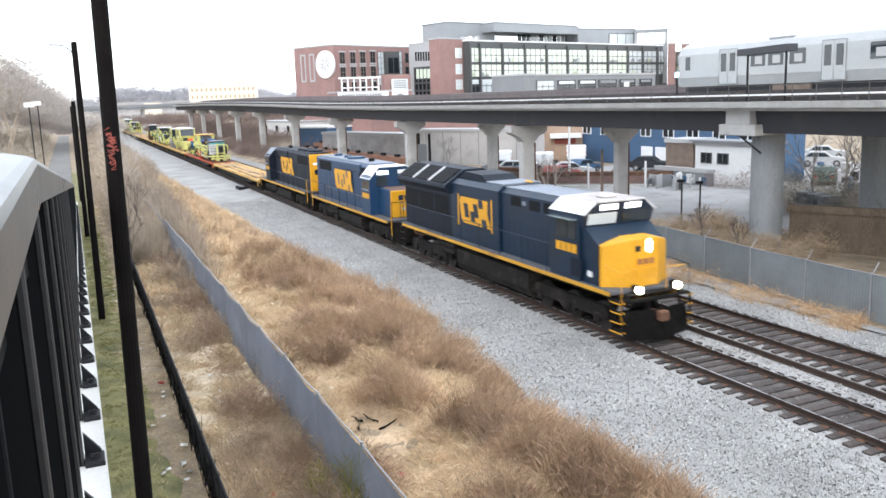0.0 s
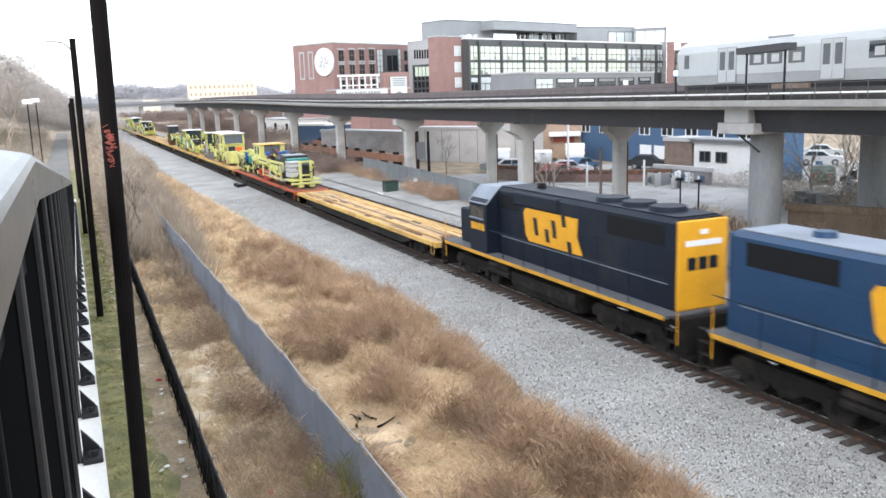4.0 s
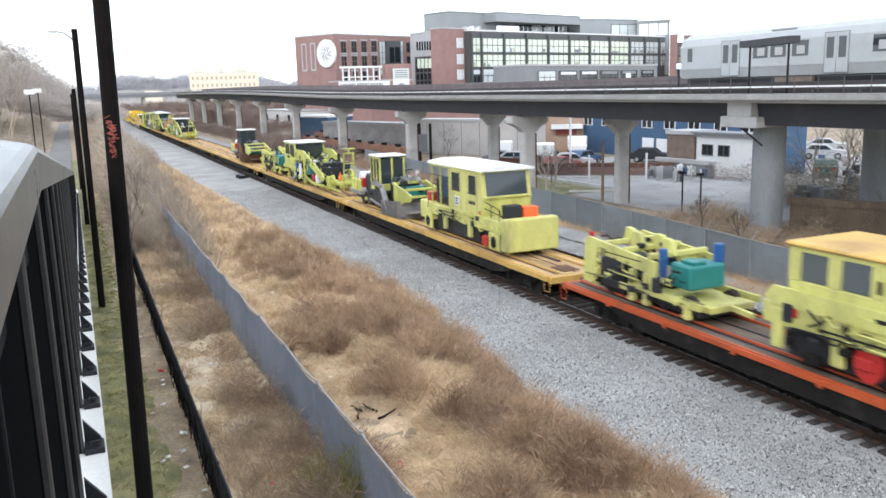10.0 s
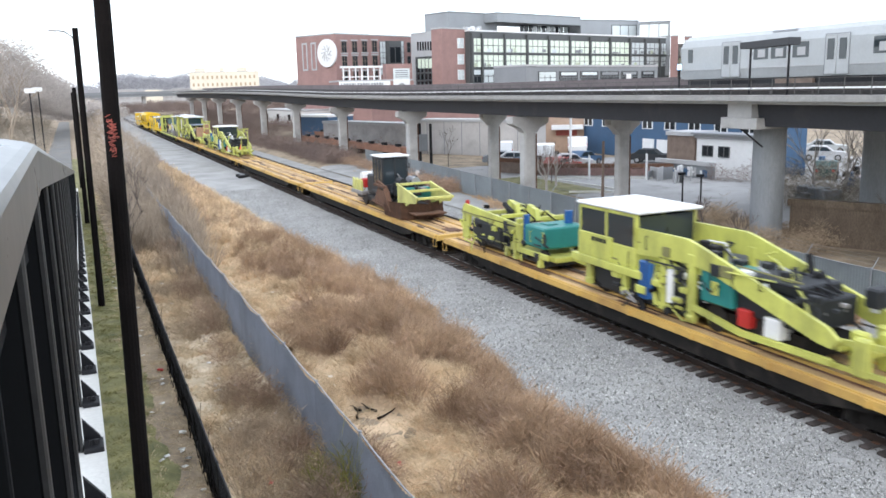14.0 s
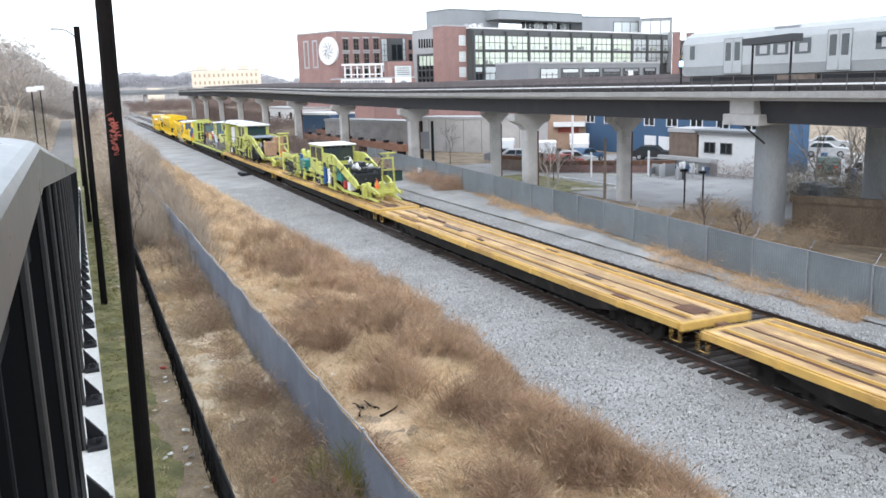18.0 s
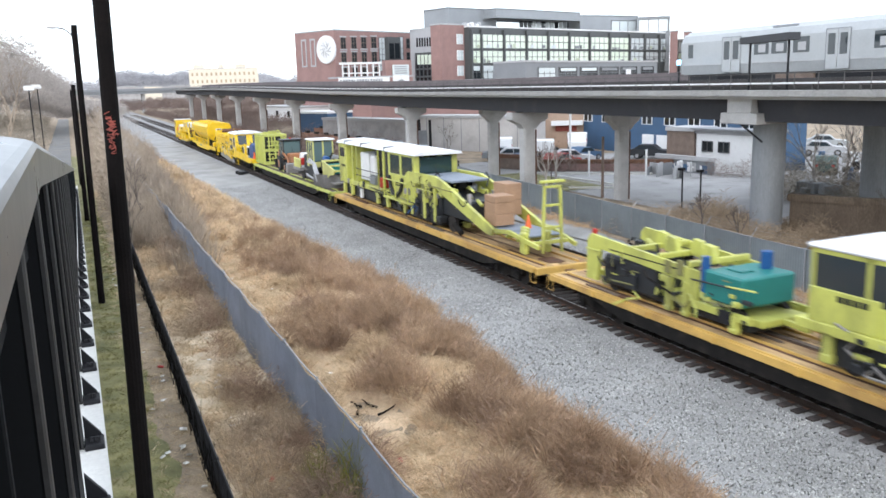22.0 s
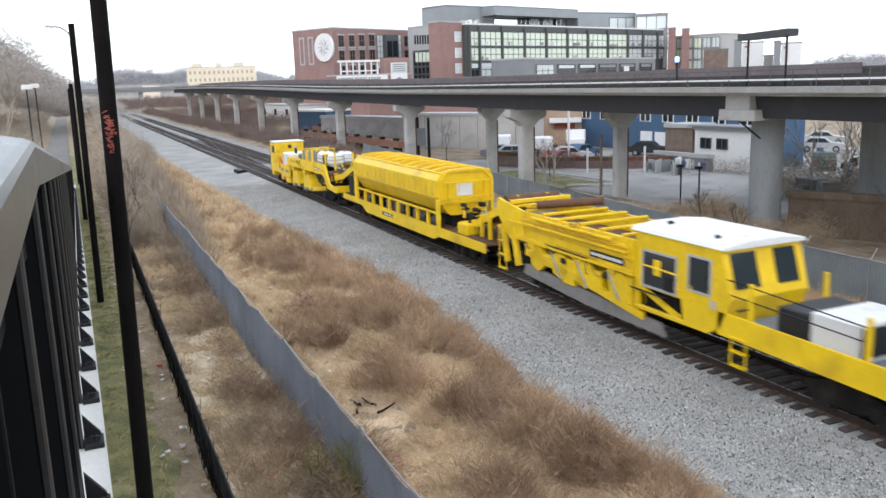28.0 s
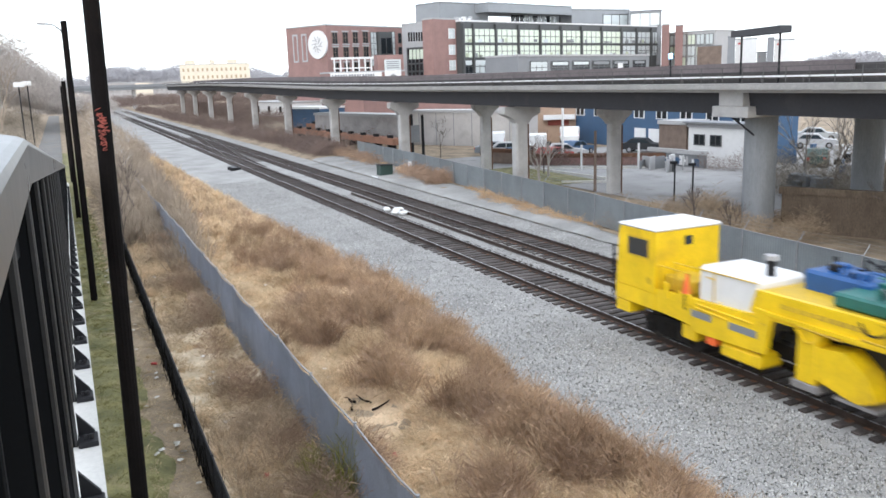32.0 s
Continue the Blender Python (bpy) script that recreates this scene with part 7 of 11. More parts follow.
    coupler(th, 0.35, -1, 0.8)
    coupler(th, ln - 0.35, 1, 0.8)
    return th


yl = "long yellow flat car with a stained plank deck"
flat_car(79.2, 27.6, M["flatyel"], M["plank"], "long empty yellow flat car with a pale plank deck")
flat_car(106.95, 27.2, M["orange"], M["plankdk"], "long orange flat car under track machines", False)
flat_car(134.25, 27.2, M["flatyel"], M["plank"], yl + " under track machines")
flat_car(161.55, 27.6, M["flatyel"], M["plank"], yl + " under a tamper")
flat_car(189.25, 27.2, M["flatyel"], M["plank"], yl + " under a regulator")
flat_car(216.55, 27.3, M["flatyel"], M["plank"], "long empty yellow flat car with a stained plank deck")
flat_car(243.95, 27.8, M["flatyel"], M["plank"], yl + " under a tamper")
flat_car(271.95, 27.7, M["flatyel"], M["plank"], "long yellow flat car under a long track machine")
flat_car(299.95, 27.0, M["limegreen"], M["plankdk"], "long lime green flat car loaded with machines", False)


# ---- machines on the flat cars ----


def small_wheels(th, ys, r=0.38, z0=DECK + 0.04, material=None):
    for y in ys:
        for sx in (-0.76, 0.76):
            share("wheel", wheel_mesh(r, 0.12), th, pose(sx, y, z0 + r, 0, 0, 180 if sx < 0 else 0))
        bar("axle", th, M["grime"], (-0.8, y, z0 + r), (0.8, y, z0 + r), 0.07)


def clutter(th, name, rng, n, x0, x1, y0, y1, z0, z1, mats, smin=0.12, smax=0.4):
    """Machinery: a jumble of casings, cylinders and pipes, each a part."""
    for k in range(n):
        m = rng.choice(mats)
        x, y, z = rng.uniform(x0, x1), rng.uniform(y0, y1), rng.uniform(z0, z1)
        s = rng.uniform(smin, smax)
        bm = bmesh.new()
        if k % 3 == 0:
            d = rng.choice(((0, 1, 0), (1, 0, 0), (0, 0.3, 1), (0, 1, 0.4)))
            rod(bm, (x - d[0] * s, y - d[1] * s, z - d[2] * s), (x + d[0] * s, y + d[1] * s, z + d[2] * s), s * 0.35, seg=10)
        elif k % 3 == 1:
            box(bm, x - s * 0.6, x + s * 0.6, y - s, y + s, z - s * 0.5, z + s * 0.5, s * 0.12)
        else:
            p = Vector((x, y, z))
            for _ in range(3):
                q = p + Vector((rng.uniform(-0.3, 0.3), rng.uniform(-0.6, 0.6), rng.uniform(-0.4, 0.4)))
                rod(bm, p, q, 0.035, seg=6)
                p = q
        part(name, bm, m, th)


def fittings(th, x, y0, y1, z0, z1, n, mats, seed):
    """Small fittings on a machine's near side: covers, pipe runs, hoses, grab bars and bolt rows, each a part."""
    rng = random.Random(seed)
    for k in range(n):
        m = rng.choice(mats)
        y, z = rng.uniform(y0, y1), rng.uniform(z0, z1)
        bm = bmesh.new()
        q = k % 5
        if q == 0:
            w, h = rng.uniform(0.12, 0.3), rng.uniform(0.1, 0.25)
            box(bm, x - 0.05, x, y - w, y + w, z - h, z + h, 0.015)
            name = "cover"
        elif q == 1:
            ln = rng.uniform(0.5, 1.3)
            rod(bm, (x - 0.05, y - ln, z), (x - 0.05, y + ln, z + rng.uniform(-0.08, 0.08)), 0.03, seg=6)
            name = "pipe"
        elif q == 2:
            p = Vector((x - 0.04, y, z))
            for j in range(5):
                e = p + Vector((rng.uniform(-0.03, 0.02), rng.uniform(0.08, 0.22), -0.16 + 0.08 * j))
                rod(bm, p, e, 0.028, seg=5)
                p = e
            name = "hose"
        elif q == 3:
            for a, b in (((x, y, z), (x - 0.08, y, z)), ((x - 0.08, y, z), (x - 0.08, y, z + 0.4)), ((x - 0.08, y, z + 0.4), (x, y, z + 0.4))):
                rod(bm, a, b, 0.018, seg=5)
            name = "grab_bar"
        else:
            for j in range(4):
                rod(bm, (x, y + 0.1 * j, z), (x - 0.03, y + 0.1 * j, z), 0.025, seg=6)
            name = "bolt_row"
        part(name, bm, m, th)


def seams(th, x, ys, z0, z1, material):
    """Upright panel joints on a side at x."""
    for y in ys:
        blk("panel_joint", th, material, x - 0.006, x, y, y + 0.025, z0, z1)


def squeeze(th, a, b, c=1.0):
    """Sets a machine's parts closer together along the train, b times as far apart from a metres on, and c times as wide."""
    for o in th.children_recursive:
        if o.data.users > 1 or o.location.length > 0.01:
            o.location.y = a + b * o.location.y
            o.location.x *= c
        else:
            for v in o.data.vertices:
                v.co.y = a + b * v.co.y
                v.co.x *= c


def framed_cab(th, x0, x1, y0, y1, z0, z1, paint, roof, glass_mat, slope=0.12, side_split=2, post=0.1, lower=0.42):
    """A glazed cab: lower panels, corner posts, panes, and an overhanging roof; front at y0."""
    zl = z0 + (z1 - z0) * lower
    blk("cab_base", th, paint, x0, x1, y0, y1, z0, zl, 0.03)
    for x in (x0, x1 - post):
        for i in range(side_split + 1):
            y = y0 + (y1 - y0 - post) * i / side_split
            blk("cab_post", th, paint, x, x + post, y, y + post, zl, z1)
    for s, x in ((0, x0 + 0.02), (1, x1 - 0.045)):
        for i in range(side_split):
            a = y0 + (y1 - y0 - post) * i / side_split + post
            b = y0 + (y1 - y0 - post) * (i + 1) / side_split
            blk("side_window", th, glass_mat, x, x + 0.025, a, b, zl + 0.02, z1 - 0.12)
        blk("cab_rail", th, paint, x0 if s == 0 else x1 - post, x0 + post if s == 0 else x1, y0 + post, y1 - post, z1 - 0.12, z1)
    blk("windscreen", th, glass_mat, x0 + post, x1 - post, y0 + 0.02, y0 + 0.045, zl + 0.02, z1 - 0.1)
    blk("rear_window", th, glass_mat, x0 + post, x1 - post, y1 - 0.05, y1 - 0.02, zl + 0.02, z1 - 0.1)
    bm = bmesh.new()
    box(bm, x0 - 0.1, x1 + 0.1, y0 - slope, y1 + 0.1, z1, z1 + 0.11, 0.04)
    part("cab_roof", bm, roof, th, "white cab roof" if roof is M["white"] else "faded cab roof")
    blk("wiper", th, M["dark"], (x0 + x1) / 2, (x0 + x1) / 2 + 0.02, y0 - 0.01, y0 + 0.02, zl + 0.1, zl + 0.6)
    for sx in (x0 - 0.12, x1 + 0.1):
        blk("mirror", th, M["dark"], sx, sx + 0.03, y0 + 0.02, y0 + 0.14, z1 - 0.7, z1 - 0.4)


def tamper(u, seed, label):
    """A tamping machine: cab, arched side booms that slope down to a long nose frame, work heads between."""
    th = rail_thing("tamper", label, "track machine", u, "tamping machines")
    rng = random.Random(seed)
    P = M["limepaint"]
    framed_cab(th, -1.25, 1.2, 11.9, 15.5, 2.35, 4.15, P, M["white"], M["cabglass"], 0.25, 2, 0.12, 0.38)
    blk("cab_floor", th, P, -1.35, 1.3, 11.4, 15.9, 2.1, 2.36, 0.02)
    blk("deep_panel", th, P, -1.3, -1.2, 13.3, 15.5, 2.36, 3.2, 0.02)
    bars("fleet_number", th, -1.3, 13.6, 14.6, 2.95, 3.1, 4, M["dark"])
    for sx in (-1.2, 1.1):
        bm = bmesh.new()
        prism(bm, [(15.6, 2.4), (15.2, 3.3), (14.2, 3.62), (11.8, 3.7), (9.3, 3.72), (8.7, 3.6), (3.6, 2.35), (3.2, 2.1), (3.4, 1.85), (3.9, 1.9), (8.2, 2.92), (9.3, 3.0), (11.4, 2.9), (13.2, 2.8), (14.4, 2.7), (14.8, 2.3)], sx, sx + 0.13, "x")
        part("side_boom", bm, P, th, "arched lime yellow side boom")
        for y, z0 in ((14.9, 1.5), (12.6, 1.55), (10.4, 1.5), (9.0, 1.4)):
            blk("leg", th, P, sx - 0.02, sx + 0.15, y - 0.16, y + 0.16, z0, 3.3, 0.02)
            blk("leg_foot", th, P, sx - 0.05, sx + 0.17, y - 0.2, y + 0.2, z0 - 0.15, z0 + 0.08, 0.03)
        bm = bmesh.new()
        strip(bm, [(sx + 0.06, 9.0, 1.75), (sx + 0.06, 6.8, 1.45), (sx + 0.06, 3.4, 1.5)], 0.14, 0.16)
        part("lower_chord", bm, P, th)
    blk("blue_cylinder_guard", th, M["bluep"], -1.32, -1.16, 11.15, 11.6, 1.5, 2.75, 0.05)
    bar("blue_cylinder", th, M["bluep"], (-1.3, 10.95, 1.6), (-1.3, 10.95, 2.7), 0.13, seg=12, label="bright blue cylinder")
    bar("white_cylinder", th, M["tank"], (-1.28, 9.9, 1.7), (-1.28, 9.9, 2.7), 0.12, seg=12)
    blk("teal_tank", th, M["teal"], -1.15, 0.2, 7.2, 8.6, 2.0, 3.0, 0.05, "teal hydraulic tank")
    blk("white_case", th, M["tank"], -1.12, -0.6, 5.3, 5.9, 1.55, 2.1, 0.03)
    blk("red_case", th, M["redp"], -1.1, -0.5, 6.5, 7.0, 1.6, 2.1, 0.03)
    blk("engine_bay", th, M["engine"], -0.95, 0.95, 4.6, 9.0, 1.9, 2.7, 0.05)
    blk("engine_cover", th, M["engine"], -0.75, 0.8, 5.0, 7.2, 2.7, 3.0, 0.05)
    clutter(th, "machinery", rng, 46, -1.0, 0.95, 4.6, 10.8, 2.2, 3.4, (M["engine"], M["dark"], M["greysteel"], P, M["engine"], M["tank"]), 0.12, 0.34)
    clutter(th, "work_head", rng, 44, -1.15, 1.0, 9.2, 15.4, 1.3, 2.6, (P, M["grime"], M["engine"], M["engine"], M["dark"]), 0.14, 0.36)
    fittings(th, -1.2, 4.5, 15.2, 2.4, 3.3, 24, (P, M["dark"], M["limedirt"], M["engine"]), seed * 7)
    clutter(th, "deck_gear", rng, 26, -1.1, 1.0, 3.4, 8.8, 1.9, 3.2, (M["engine"], M["greysteel"], M["dark"], M["tank"], M["engine"]), 0.08, 0.2)
    for sx in (-0.2, 0.5):
        bar("hydraulic_ram", th, M["steel"], (sx, 4.6, 2.3), (sx, 7.2, 3.1), 0.06)
    # nose frame and mast
    for sx in (-0.95, 0.85):
        bm = bmesh.new()
        strip(bm, [(sx, 3.6, 2.0), (sx * 0.9, 1.8, 2.15), (sx * 0.75, 0.0, 1.75)], 0.1, 0.14)
        part("nose_rail", bm, P, th)
        bm = bmesh.new()
        strip(bm, [(sx, 4.4, 1.35), (sx, 2.0, 1.45), (sx * 0.8, 0.1, 1.35)], 0.1, 0.12)
        part("nose_rail", bm, P, th)
    for y in (3.4, 2.6, 1.6, 0.6):
        blk("cross_member", th, P, -0.95, 0.95, y - 0.07, y + 0.07, 1.75, 1.9, 0.02)
    for k in range(5):
        blk("clamp_block", th, P, -1.05 + 0.45 * k, -0.8 + 0.45 * k, 2.4 + (k % 2) * 0.5, 2.9 + (k % 2) * 0.5, 1.3, 2.25, 0.05)
    for x in (-0.45, 0.45):
        bm = bmesh.new()
        beam(bm, (x, 0.45, 1.4), (x * 0.72, 0.45, 3.95), 0.09, 0.09)
        part("mast_post", bm, P, th)
    for z in (2.3, 3.2, 3.9):
        blk("mast_rung", th, P, -0.42, 0.42, 0.41, 0.49, z, z + 0.09)
    blk("mast_head", th, P, -0.5, 0.5, 0.36, 0.54, 4.2, 4.3, 0.02)
    blk("mast_neck", th, P, -0.08, 0.08, 0.4, 0.5, 3.95, 4.2)
    blk("work_lamp", th, M["engine"], 0.35, 0.95, 3.4, 3.9, 2.6, 3.1, 0.05)
    bm = bmesh.new()
    rod(bm, (-0.2, 2.2, 1.95), (-0.2, 2.2, 2.5), 0.16, 0.03, 12)
    part("safety_cone", bm, M["cone"], th, "orange safety cone")
    blk("underframe", th, M["engine"], -1.05, 1.0, 9.3, 15.3, 1.3, 2.08, 0.04)
    clutter(th, "cab_gear", rng, 22, -1.3, -1.1, 9.0, 15.0, 1.4, 2.3, (P, M["engine"], M["grime"], P, M["greysteel"]), 0.1, 0.26)
    small_wheels(th, (14.3, 8.2, 6.6))
    blk("chassis", th, M["grime"], -0.75, 0.75, 4.2, 15.4, 1.35, 1.75)
    return th


def satellite(u, seed, label, old=False):
    """A trailing work unit: side frames on wheels with tanks and tools between them."""
    th = rail_thing("work_trailer", label, "track machine", u, "work trailers")
    rng = random.Random(seed)
    P = M["limeold"] if old else M["limepaint"]
    ln = 7.6 if old else 9.4
    for sx in (-1.2, 1.08):
        bm = bmesh.new()
        prism(bm, [(2.7, 1.75), (2.7, 2.72), (ln - 0.3, 3.0), (ln - 0.05, 2.8), (ln, 1.4), (ln - 0.75, 1.4), (ln - 0.95, 2.55), (3.15, 2.3), (3.1, 1.75)], sx, sx + 0.12, "x")
        part("side_frame", bm, P, th, "lime yellow side frame")
        blk("foot_beam", th, P, sx, sx + 0.12, 0.2, 4.3, 1.6, 1.82, 0.02)
        blk("frame_slot", th, M["dark"], sx - 0.004, sx + 0.124, 3.6, ln - 1.6, 2.6, 2.64)
        for y in (0.9, 3.3, 4.2):
            blk("leg", th, P, sx - 0.03, sx + 0.15, y - 0.14, y + 0.14, 1.35, 2.3 if y > 3 else 1.75, 0.02)
            blk("leg_foot", th, P, sx - 0.06, sx + 0.17, y - 0.16, y + 0.16, 1.25, 1.4, 0.03)
    if old:
        blk("teal_tank", th, M["teal"], -0.85, 0.5, 1.2, 2.4, 2.0, 2.75, 0.06, "teal hydraulic tank")
    else:
        blk("teal_tank", th, M["teal"], -1.1, 0.85, 0.7, 2.5, 1.95, 2.8, 0.06, "teal hydraulic tank")
    blk("tank_lid", th, M["teal"], -0.6, -0.1, 1.4, 2.1, 2.75 if old else 2.8, 2.85, 0.02)
    bar("blue_cylinder", th, M["bluep"], (-0.95, 2.62, 2.1), (-0.95, 2.62, 3.15), 0.14, seg=12, label="bright blue cylinder")
    bar("blue_cylinder", th, M["bluep"], (0.5, 1.6, 2.7), (0.5, 1.6, 3.3), 0.18, seg=12)
    for y in (3.2, 4.8, 6.4):
        blk("top_member", th, P, -1.15, 1.15, y - 0.1, y + 0.1, 2.75, 2.92, 0.02)
    for k in range(4):
        bm = bmesh.new()
        prism(bm, [(3.0 + k, 2.8), (3.2 + k, 3.25), (3.6 + k, 3.3), (3.8 + k, 2.8)], -0.3 + 0.3 * (k % 2), -0.1 + 0.3 * (k % 2), "x")
        part("tool_arm", bm, P, th)
    clutter(th, "machinery", rng, 44, -1.1, 1.0, 2.6, ln - 0.6, 1.4, 3.1, (M["engine"], P, M["grime"], M["dark"], M["engine"]), 0.14, 0.34)
    blk("dark_case", th, M["engine"], -1.14, 0.6, 5.0, ln - 1.1, 1.4, 2.4, 0.08, "black engine case under the side frame")
    blk("chassis", th, P, -0.85, 0.85, 0.1, ln - 0.3, 1.5, 1.7, 0.02)
    bm = bmesh.new()
    beam(bm, (0, 0.2, 1.6), (0, -0.9, 1.55), 0.14, 0.14)
    part("drawbar", bm, P, th)
    fittings(th, -1.2, 0.4, ln - 0.4, 1.6, 2.7, 22, (P, M["dark"], M["engine"], M["limedirt"]), seed * 9)
    blk("tail_lamp", th, M["redp"], -1.1, -0.95, ln - 0.35, ln - 0.2, 2.95, 3.15, 0.02)
    blk("underframe", th, M["engine"], -0.95, 0.95, 0.5, ln - 0.6, 1.3, 1.49, 0.03)
    clutter(th, "side_gear", rng, 20, -1.22, -1.05, 0.4, ln - 0.4, 1.4, 2.4, (P, M["engine"], P, M["grime"]), 0.1, 0.24)
    small_wheels(th, (1.2, ln - 1.4), 0.36)
    return th


def regulator(u, seed, body, label):
    """A ballast regulator: V plough and blade frame ahead, wings at the side, cab, engine and tanks behind."""
    th = rail_thing("ballast_regulator", label, "track machine", u, "ballast regulators")
    rng = random.Random(seed)
    P = M["limeold"] if body else M["limepaint"]
    S = M["rust"] if body == 2 else M["greysteel"]
    framed_cab(th, -1.0, 0.6, 6.6, 8.6, 2.3, 4.3, P if body != 2 else M["engine"], M["white"], M["seecab"] if body == 1 else M["cabglass"], 0.15, 3, 0.1, 0.2)
    blk("cab_post", th, P if body != 2 else M["engine"], -0.26, -0.14, 6.6, 6.7, 2.7, 4.3)
    blk("cab_floor", th, M["engine"], -1.05, 0.9, 6.3, 8.8, 2.1, 2.3, 0.02)
    blk("engine_hood", th, M["engine"], -0.8, 0.8, 8.9, 10.6, 2.0, 3.1, 0.08)
    blk("air_box", th, M["tank"], -0.7, 0.5, 9.0, 9.9, 3.1, 3.45, 0.06)
    bar("exhaust", th, M["greysteel"], (0.3, 10.2, 3.0), (0.3, 10.2, 3.8), 0.07)
    bar("tank", th, M["tank"], (-0.75, 12.0, 2.75), (0.7, 12.0, 2.75), 0.36, seg=16, label="white rounded tank")
    if body == 0:
        bar("tank", th, M["tank"], (-0.5, 11.1, 2.85), (0.8, 11.1, 2.85), 0.3, seg=16)
    blk("red_box", th, M["redp"], -0.95, -0.35, 10.8, 11.4, 2.2, 2.75, 0.03)
    blk("rear_deck", th, M["greysteel"], -1.15, 1.1, 10.7, 13.3, 1.75, 2.0, 0.03)
    for k in range(3):
        bm = bmesh.new()
        prism(bm, [(10.9 + k * 0.8, 2.0), (10.9 + k * 0.8, 2.6), (11.3 + k * 0.8, 2.75), (11.5 + k * 0.8, 2.0)], -1.1, -1.0, "x")
        part("rear_guard", bm, P, th)
    # side wings, folded up
    for sx, s in ((-1.25, -1), (1.15, 1)):
        bm = bmesh.new()
        prism(bm, [(4.2, 1.35), (4.6, 1.3), (5.4, 2.5), (7.1, 2.85), (7.6, 2.6), (7.5, 2.75), (7.0, 3.0), (5.3, 2.75)], sx, sx + 0.1, "x")
        part("side_wing", bm, M["panell"] if body == 1 else S, th, "folded steel side wing")
        bm = bmesh.new()
        prism(bm, [(5.2, 1.5), (5.6, 2.35), (6.9, 2.6), (7.6, 1.9), (7.4, 1.5)], sx + 0.02, sx + 0.08, "x")
        part("wing_plate", bm, M["engine"] if body != 2 else M["rust"], th)
        bm = bmesh.new()
        beam(bm, (sx, 5.3, 2.6), (sx, 4.2, 1.45), 0.3, 0.14)
        part("wing_arm", bm, (M["greysteel"], M["panell"], M["rust"])[body], th)
        for p, q, w in (((sx, 7.4, 2.72), (sx, 5.35, 2.72), 0.2), ((sx, 7.9, 1.75), (sx, 4.7, 1.5), 0.16)):
            bm = bmesh.new()
            beam(bm, p, q, w, 0.1)
            part("wing_beam", bm, (M["greysteel"], M["panell"], M["rust"])[body], th)
        bar("wing_cylinder", th, M["steel"], (sx * 0.9, 7.8, 1.7), (sx * 0.9, 6.4, 2.3), 0.06)
    # plough
    bm = bmesh.new()
    v = [bm.verts.new(p) for p in ((-1.4, 5.2, 1.15), (-1.4, 5.2, 1.95), (-1.3, 2.4, 1.15), (-1.25, 2.5, 2.1), (0, 1.6, 1.15), (0, 1.7, 2.0), (1.3, 2.4, 1.15), (1.25, 2.5, 2.1), (1.4, 5.2, 1.15), (1.4, 5.2, 1.95))]
    for k in range(4):
        bm.faces.new((v[2 * k], v[2 * k + 2], v[2 * k + 3], v[2 * k + 1]))
    bmesh.ops.solidify(bm, geom=bm.faces[:], thickness=0.05)
    part("plough", bm, S, th, "worn grey plough blades")
    blk("teal_tank", th, M["teal"], -0.9, 0.9, 3.4, 4.2, 2.0, 2.75, 0.06, "teal hydraulic tank")
    blk("front_hood", th, M["engine"], -0.7, 0.7, 4.0, 5.5, 2.1, 3.0, 0.08)
    bar("air_cleaner", th, M["bluep"] if body == 1 else M["engine"], (-0.45, 4.3, 3.05), (-0.45, 5.2, 3.05), 0.2, seg=14)
    bar("air_cleaner", th, M["steel"], (0.25, 4.1, 3.02), (0.25, 5.3, 3.02), 0.27, seg=14, label="bright metal air cleaner")
    clutter(th, "machinery", rng, 16, -0.7, 0.7, 3.0, 5.6, 2.3, 3.2, (M["engine"], M["dark"], M["greysteel"]), 0.12, 0.3)
    # raised blade frame ahead
    for sx in (-1.05, 0.95):
        bm = bmesh.new()
        strip(bm, [(sx, 3.7, 3.0), (sx, 0.2, 2.5)], 0.1, 0.14)
        part("blade_arm", bm, P, th)
        bm = bmesh.new()
        prism(bm, [(3.75, 1.85), (3.7, 3.05), (2.8, 2.9), (0.3, 2.42), (0.6, 2.2), (1.7, 2.1), (2.6, 1.8)], sx + 0.02, sx + 0.06, "x")
        part("blade_web", bm, P, th)
    for y, z in ((0.2, 2.5), (1.9, 2.74), (3.6, 2.98)):
        blk("cross_member", th, P, -1.05, 1.05, y - 0.06, y + 0.06, z - 0.07, z + 0.07, 0.02)
    blk("front_tray", th, S, -0.9, 0.9, 0.9, 2.2, 1.5, 1.57)
    clutter(th, "running_gear", rng, 18, -1.0, 1.0, 4.6, 12.8, 1.35, 1.95, (M["engine"], M["grime"], P), 0.15, 0.35)
    blk("chassis", th, M["engine"], -0.8, 0.8, 3.0, 13.0, 1.45, 1.8, 0.03)
    small_wheels(th, (6.0, 11.0), 0.4)
    return th


